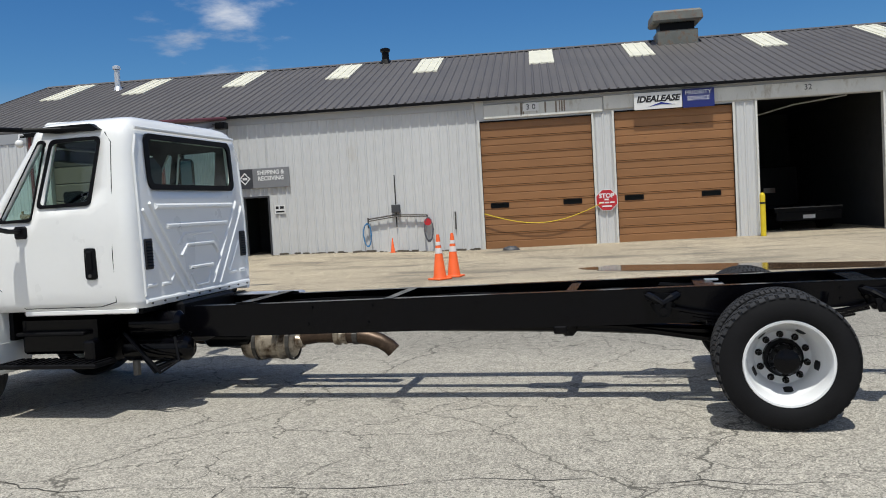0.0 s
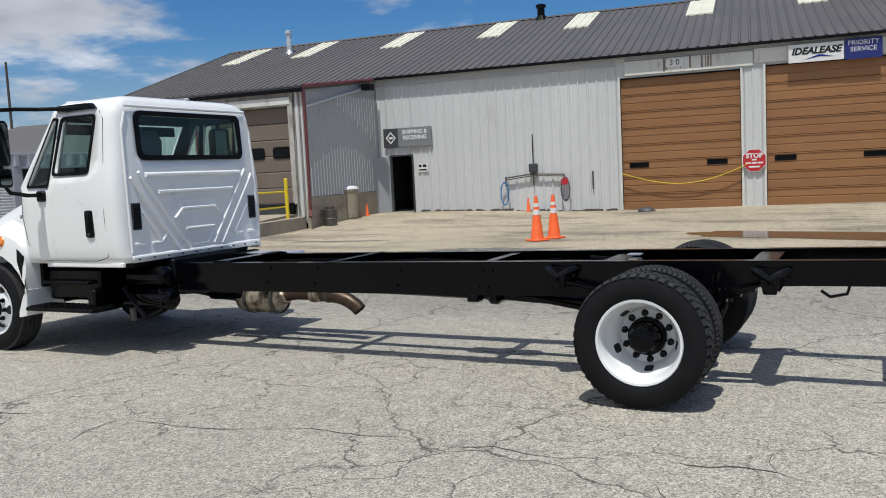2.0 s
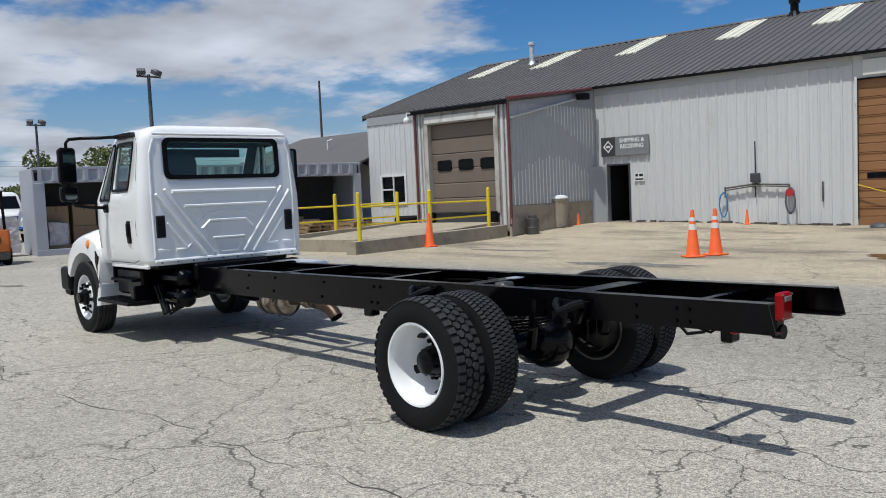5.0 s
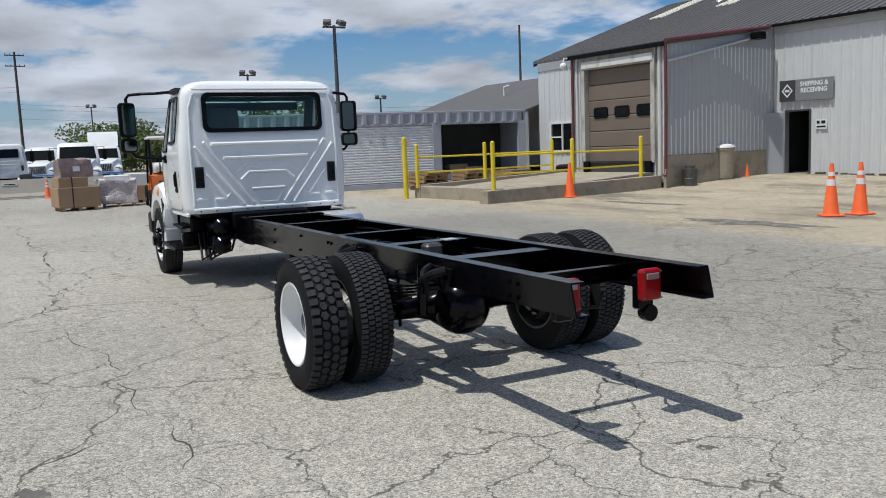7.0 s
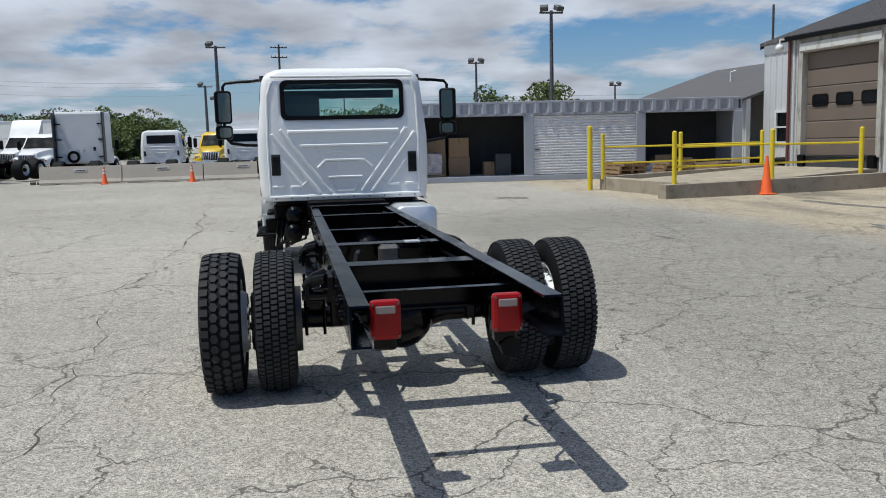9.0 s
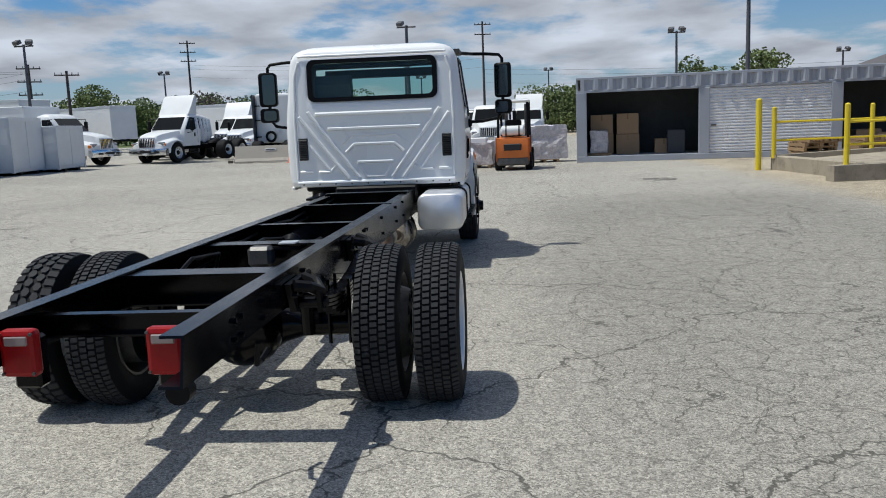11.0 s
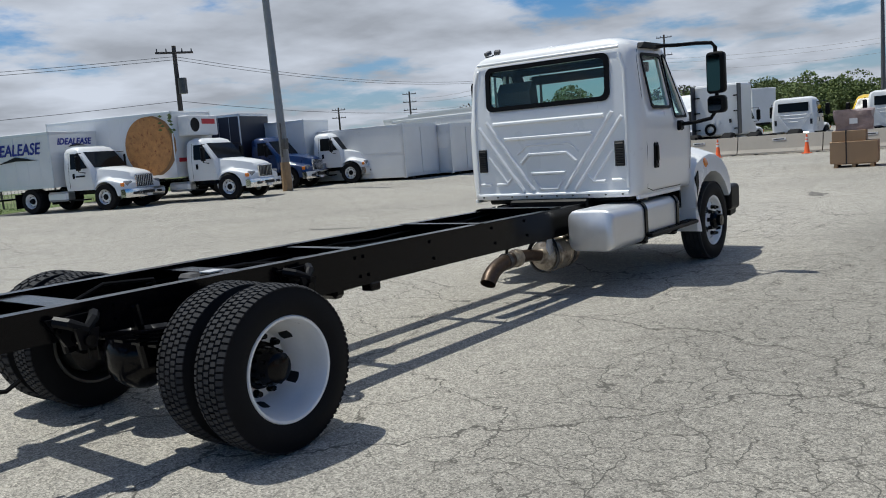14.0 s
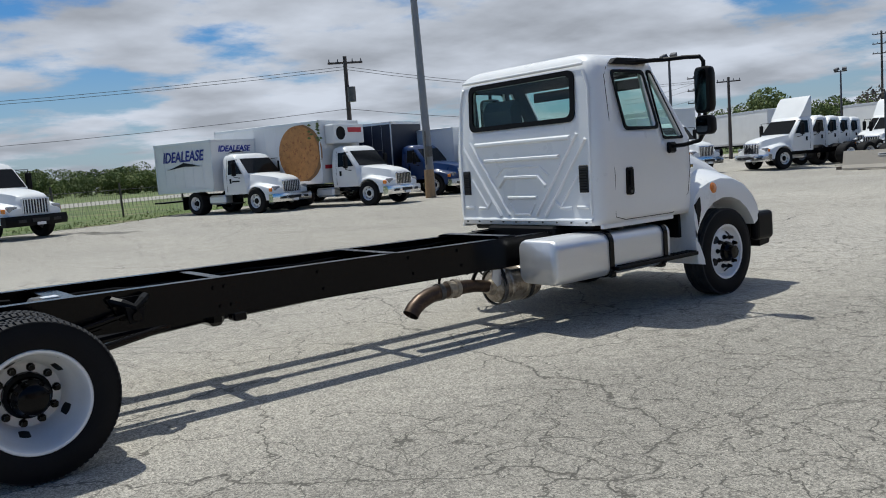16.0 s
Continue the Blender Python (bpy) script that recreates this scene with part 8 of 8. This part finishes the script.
for dz in (0, -0.5, -1.5):
    wire((-99.6, -32.1, 10.2 + dz), (-93.0, 5.3, 9.4 + dz), 0.7)
    wire((-93.0, 5.3, 7.6 + dz), (-84.0, 60, 6.6 + dz), 0.6)
    wire((-64.2, -32.6, 7.2 + dz), (-87.6, -64.6, 8.4 + dz), 0.5)

# ---- field, road, chain fence ----
bm = bmesh.new()
vs = [bm.verts.new((x, y, ground_z(x, y) + 0.012)) for x, y in ((30, -13.5), (2, -15), (-4.4, -16.4), (-7.0, -17.2), (-10.6, -20.5), (-22, -27), (-30, -33), (-60, -62), (-95, -75), (-95, -16), (-250, -16), (-250, -260), (160, -260), (160, -13.5))]
bm.faces.new(vs)
tagged(part("field", bm, GRASS), "rough green field with bare patches beyond the yard", "field", kind="structure")
bm = bmesh.new()
bm.faces.new([bm.verts.new(p) for p in ((60, -36, 0.24), (-8, -46, 0.24), (-55, -74, 0.24), (-58, -88, 0.24), (-4, -60, 0.24), (60, -50, 0.24))])
tagged(part("gravel_track", bm, mat("pale_gravel", (0.30, 0.285, 0.25), 0.95, var=0.2, scale=0.4, fine=12)), "pale gravel track across the field", "track", kind="structure")
cf = thing("chain_link_fence", pose(0, 0, 0.2), "rusty chain link fence with thin posts", "fence")
FP = [(12.0, -20.6), (6.5, -21.4), (2.0, -22.1), (-2.5, -22.7), (-6.8, -23.3), (-9.7, -24.0), (-13.0, -25.6), (-16.5, -27.8)]
for x, y in FP:
    part("post", cy((x, y, 0), (x + 0.05, y, 1.45), 0.045, seg=8), BARK, cf)
wbm = bmesh.new()
for (xa, ya), (xb, yb) in zip(FP, FP[1:]):
    part("top_wire", cy((xa, ya, 1.15), (xb, yb, 1.15), 0.012, seg=5), STEEL, cf)
    n = 16
    for i in range(n):
        f0, f1 = i / n, (i + 1) / n
        for (za, zb) in ((0.05, 1.15), (1.15, 0.05)):
            sweep(wbm, [(xa + (xb - xa) * f0, ya + (yb - ya) * f0, za), (xa + (xb - xa) * f1, ya + (yb - ya) * f1, zb)], 0.006, 3, cap=False)
ms = part("mesh", wbm, STEEL, cf)
ms["kind"] = "stuff"


# tufts of grass along the yard's edge
def tufts():
    rr = random.Random(21)
    verts, faces = [], []
    line = [(8, -14.7), (-4.4, -16.4), (-7.0, -17.3), (-10.6, -20.6), (-14, -23), (-22, -27)]
    for _ in range(1500):
        k = rr.randrange(len(line) - 1)
        f = rr.random()
        x = line[k][0] + (line[k + 1][0] - line[k][0]) * f + rr.gauss(0, 0.5)
        y = line[k][1] + (line[k + 1][1] - line[k][1]) * f - abs(rr.gauss(0, 2.5))
        h, a = rr.uniform(0.03, 0.12), rr.uniform(0, 6.3)
        dx, dy = 0.02 * math.cos(a), 0.02 * math.sin(a)
        i = len(verts)
        verts += [(x - dx, y - dy, 0.2), (x + dx, y + dy, 0.2), (x + rr.gauss(0, 0.05), y + rr.gauss(0, 0.05), 0.2 + h)]
        faces.append((i, i + 1, i + 2))
    me = bpy.data.meshes.new("grass")
    me.from_pydata(verts, [], faces)
    me.materials.append(GRASS)
    tagged(new("grass", me), "long grass blades along the yard edge", "grass", kind="stuff")


tufts()


# ---- trees ----
def leaf_cloud(verts, faces, rr, c, r, count, size):
    for _ in range(count):
        while True:
            d = Vector((rr.uniform(-1, 1), rr.uniform(-1, 1), rr.uniform(-1, 1)))
            if 0.2 < d.length < 1:
                break
        d = d.normalized() * d.length ** 0.5
        p = Vector((c[0] + d.x * r[0], c[1] + d.y * r[1], c[2] + d.z * r[2]))
        a, b = Vector((rr.gauss(0, 1), rr.gauss(0, 1), rr.gauss(0, 1))).normalized(), Vector((rr.gauss(0, 1), rr.gauss(0, 1), rr.gauss(0, 1)))
        b = (b - a * a.dot(b)).normalized()
        s = size * rr.uniform(0.6, 1.3)
        i = len(verts)
        verts += [tuple(p + a * s), tuple(p + b * s * 0.7), tuple(p - a * s), tuple(p - b * s * 0.7)]
        faces.append((i, i + 1, i + 2, i + 3))


def from_lists(name, verts, faces, material, parent=None):
    me = bpy.data.meshes.new(name)
    me.from_pydata(verts, [], faces)
    me.materials.append(material)
    ob = new(name, me)
    ob.parent = parent
    return ob


def tree(x, y, h, w, label, seed, dens=2000, size=0.15, leafmat=None):
    rr = random.Random(seed)
    t = thing("tree", pose(x, y, 0), label, "tree", "trees round the lot")
    bm = bmesh.new()
    sweep(bm, [(0, 0, 0), (0.1, 0.05, h * 0.35), (0.0, 0.1, h * 0.75)], [0.05 * h ** 0.8, 0.035 * h ** 0.8, 0.03], 7)
    tr = part("trunk", bm, BARK, t)
    verts, faces = [], []
    for i in range(9):
        a = rr.uniform(0, 6.28)
        rad, z = rr.uniform(0.25, 0.75) * w / 2, rr.uniform(0.42, 0.9) * h
        e = (rad * math.cos(a), rad * math.sin(a), z)
        part("limb", sw([(0.05, 0.05, h * rr.uniform(0.25, 0.5)), (e[0] * 0.5, e[1] * 0.5, z * 0.85), e], [0.06, 0.04, 0.015], 5), BARK, tr)
        leaf_cloud(verts, faces, rr, e, (w * rr.uniform(0.16, 0.26), w * rr.uniform(0.16, 0.26), h * rr.uniform(0.10, 0.17)), dens // 9, size)
    from_lists("crown", verts, faces, leafmat or LEAF, t)


tree(-69.5, 25.0, 6.6, 5.2, "young green tree behind the container", 3)
tree(-70.0, 29.0, 7.0, 6.0, "spring-green tree behind the container", 4)
tree(-75.0, 33.5, 5.6, 5.0, "low green tree behind the wing", 5)
tree(-78.0, -33.0, 6.4, 7.0, "green tree behind the white trailers", 6)
tree(-80.0, -37.0, 6.8, 7.5, "green tree behind the white trailers", 7)
tree(-72.0, -42.0, 5.5, 6.0, "sparse budding tree beyond the trucks", 9, dens=700, leafmat=BARK)
tree(-88.0, -15.0, 5.8, 7.0, "green tree beyond the tractors", 13)
tree(-78.0, -24.0, 6.2, 8.0, "bare budding tree beyond the trailers", 14, dens=800, leafmat=BARK)


def tree_line(name, path, h, n, seed, label, material):
    """A far belt of crowns along a line of points."""
    rr = random.Random(seed)
    verts, faces = [], []
    for _ in range(n):
        k = rr.randrange(len(path) - 1)
        f = rr.random()
        x = path[k][0] + (path[k + 1][0] - path[k][0]) * f + rr.gauss(0, 3)
        y = path[k][1] + (path[k + 1][1] - path[k][1]) * f + rr.gauss(0, 3)
        hh_ = h * rr.uniform(0.65, 1.1)
        w_ = rr.uniform(2.2, 4.2)
        for q in range(5):
            leaf_cloud(verts, faces, rr, (x + rr.gauss(0, w_ * 0.4), y + rr.gauss(0, w_ * 0.4), hh_ * rr.uniform(0.2, 0.82)), (w_ * rr.uniform(0.4, 0.7), w_ * rr.uniform(0.4, 0.7), hh_ * rr.uniform(0.12, 0.22)), 230, 0.17)
    ob = from_lists(name, verts, faces, material)
    tagged(ob, label, "woods", kind="stuff")


tree_line("far_woods", [(-118, -70), (-116, -30), (-114, -12)], 7.0, 180, 31, "belt of spring-green woods beyond the lot", LEAF)
tree_line("far_woods", [(-100, 12), (-102, 24), (-96, 48)], 6.0, 60, 32, "belt of spring-green woods behind the yard", LEAF)
tree_line("far_woods", [(-150, -160), (-60, -170), (10, -150), (80, -130)], 6.2, 150, 33, "low far hedge beyond the field", LEAF)
tree_line("far_hedge", [(-110, -90), (-70, -120), (-30, -128), (20, -110)], 4.6, 90, 34, "scrub along the far side of the field", mat("scrub", (0.15, 0.18, 0.06), 0.9, var=0.5, scale=0.1, fine=1.0))


# ---- long cracks across the asphalt ----
def cracks():
    rr = random.Random(17)
    bm = bmesh.new()

    def run(a, b, w, depth=0):
        a, b = Vector(a), Vector(b)
        L = (b - a).length
        n = max(int(L / 0.06), 6)
        d = (b - a) / L
        nrm = Vector((-d.y, d.x))
        sd = rr.uniform(0, 99)
        left, right = [], []
        for i in range(n + 1):
            f = i / n
            env = min(f, 1 - f) * 4
            off = min(env, 1) * (0.42 * noise.noise(Vector((f * L * 0.55, sd, 0))) + 0.16 * noise.noise(Vector((f * L * 2.3, sd, 5))) + 0.035 * noise.noise(Vector((f * L * 9.0, sd, 7))))
            q = a + d * (f * L) + nrm * off
            ww = w * max(0.12, 0.5 + 1.5 * noise.noise(Vector((f * L * 2.3, sd, 9)))) * (1 if depth == 0 else 1 - 0.8 * f)
            left.append(bm.verts.new((*(q + nrm * ww / 2), ground_z(q.x, q.y) + 0.003)))
            right.append(bm.verts.new((*(q - nrm * ww / 2), ground_z(q.x, q.y) + 0.003)))
            if depth < 2 and rr.random() < (0.03 if depth == 0 else 0.02):
                ang = rr.choice((-1, 1)) * rr.uniform(0.7, 1.5)
                e = q + Matrix.Rotation(ang, 2) @ d * rr.uniform(0.4, 1.3)
                run(q, e, w * 0.7, depth + 1)
        for i in range(n):
            bm.faces.new((left[i], left[i + 1], right[i + 1], right[i]))

    for a, b, w in (((-32, 3.2), (-7, 4.3), 0.03), ((-7, 4.3), (-1.8, 4.2), 0.012), ((-1.8, 4.2), (3.4, 4.65), 0.009), ((-10.3, 7.05), (-5.8, 7.0), 0.014), ((-3.3, 4.6), (-0.8, 6.6), 0.007), ((0.9, 4.6), (1.5, 3.5), 0.008), ((-14, 9.9), (-5, 9.2), 0.009), ((-14, 1.5), (-2, 2.2), 0.009), ((-25, -3), (-6, -1.5), 0.02), ((-20, -6.2), (4, -4.8), 0.02)):
        run(a, b, w)
    tagged(part("pavement_cracks", bm, mat("gritty_crack", (0.075, 0.07, 0.06), 0.95, var=0.5, scale=3, fine=40)), "long dark branching cracks in the asphalt", "cracks", kind="stuff")


cracks()
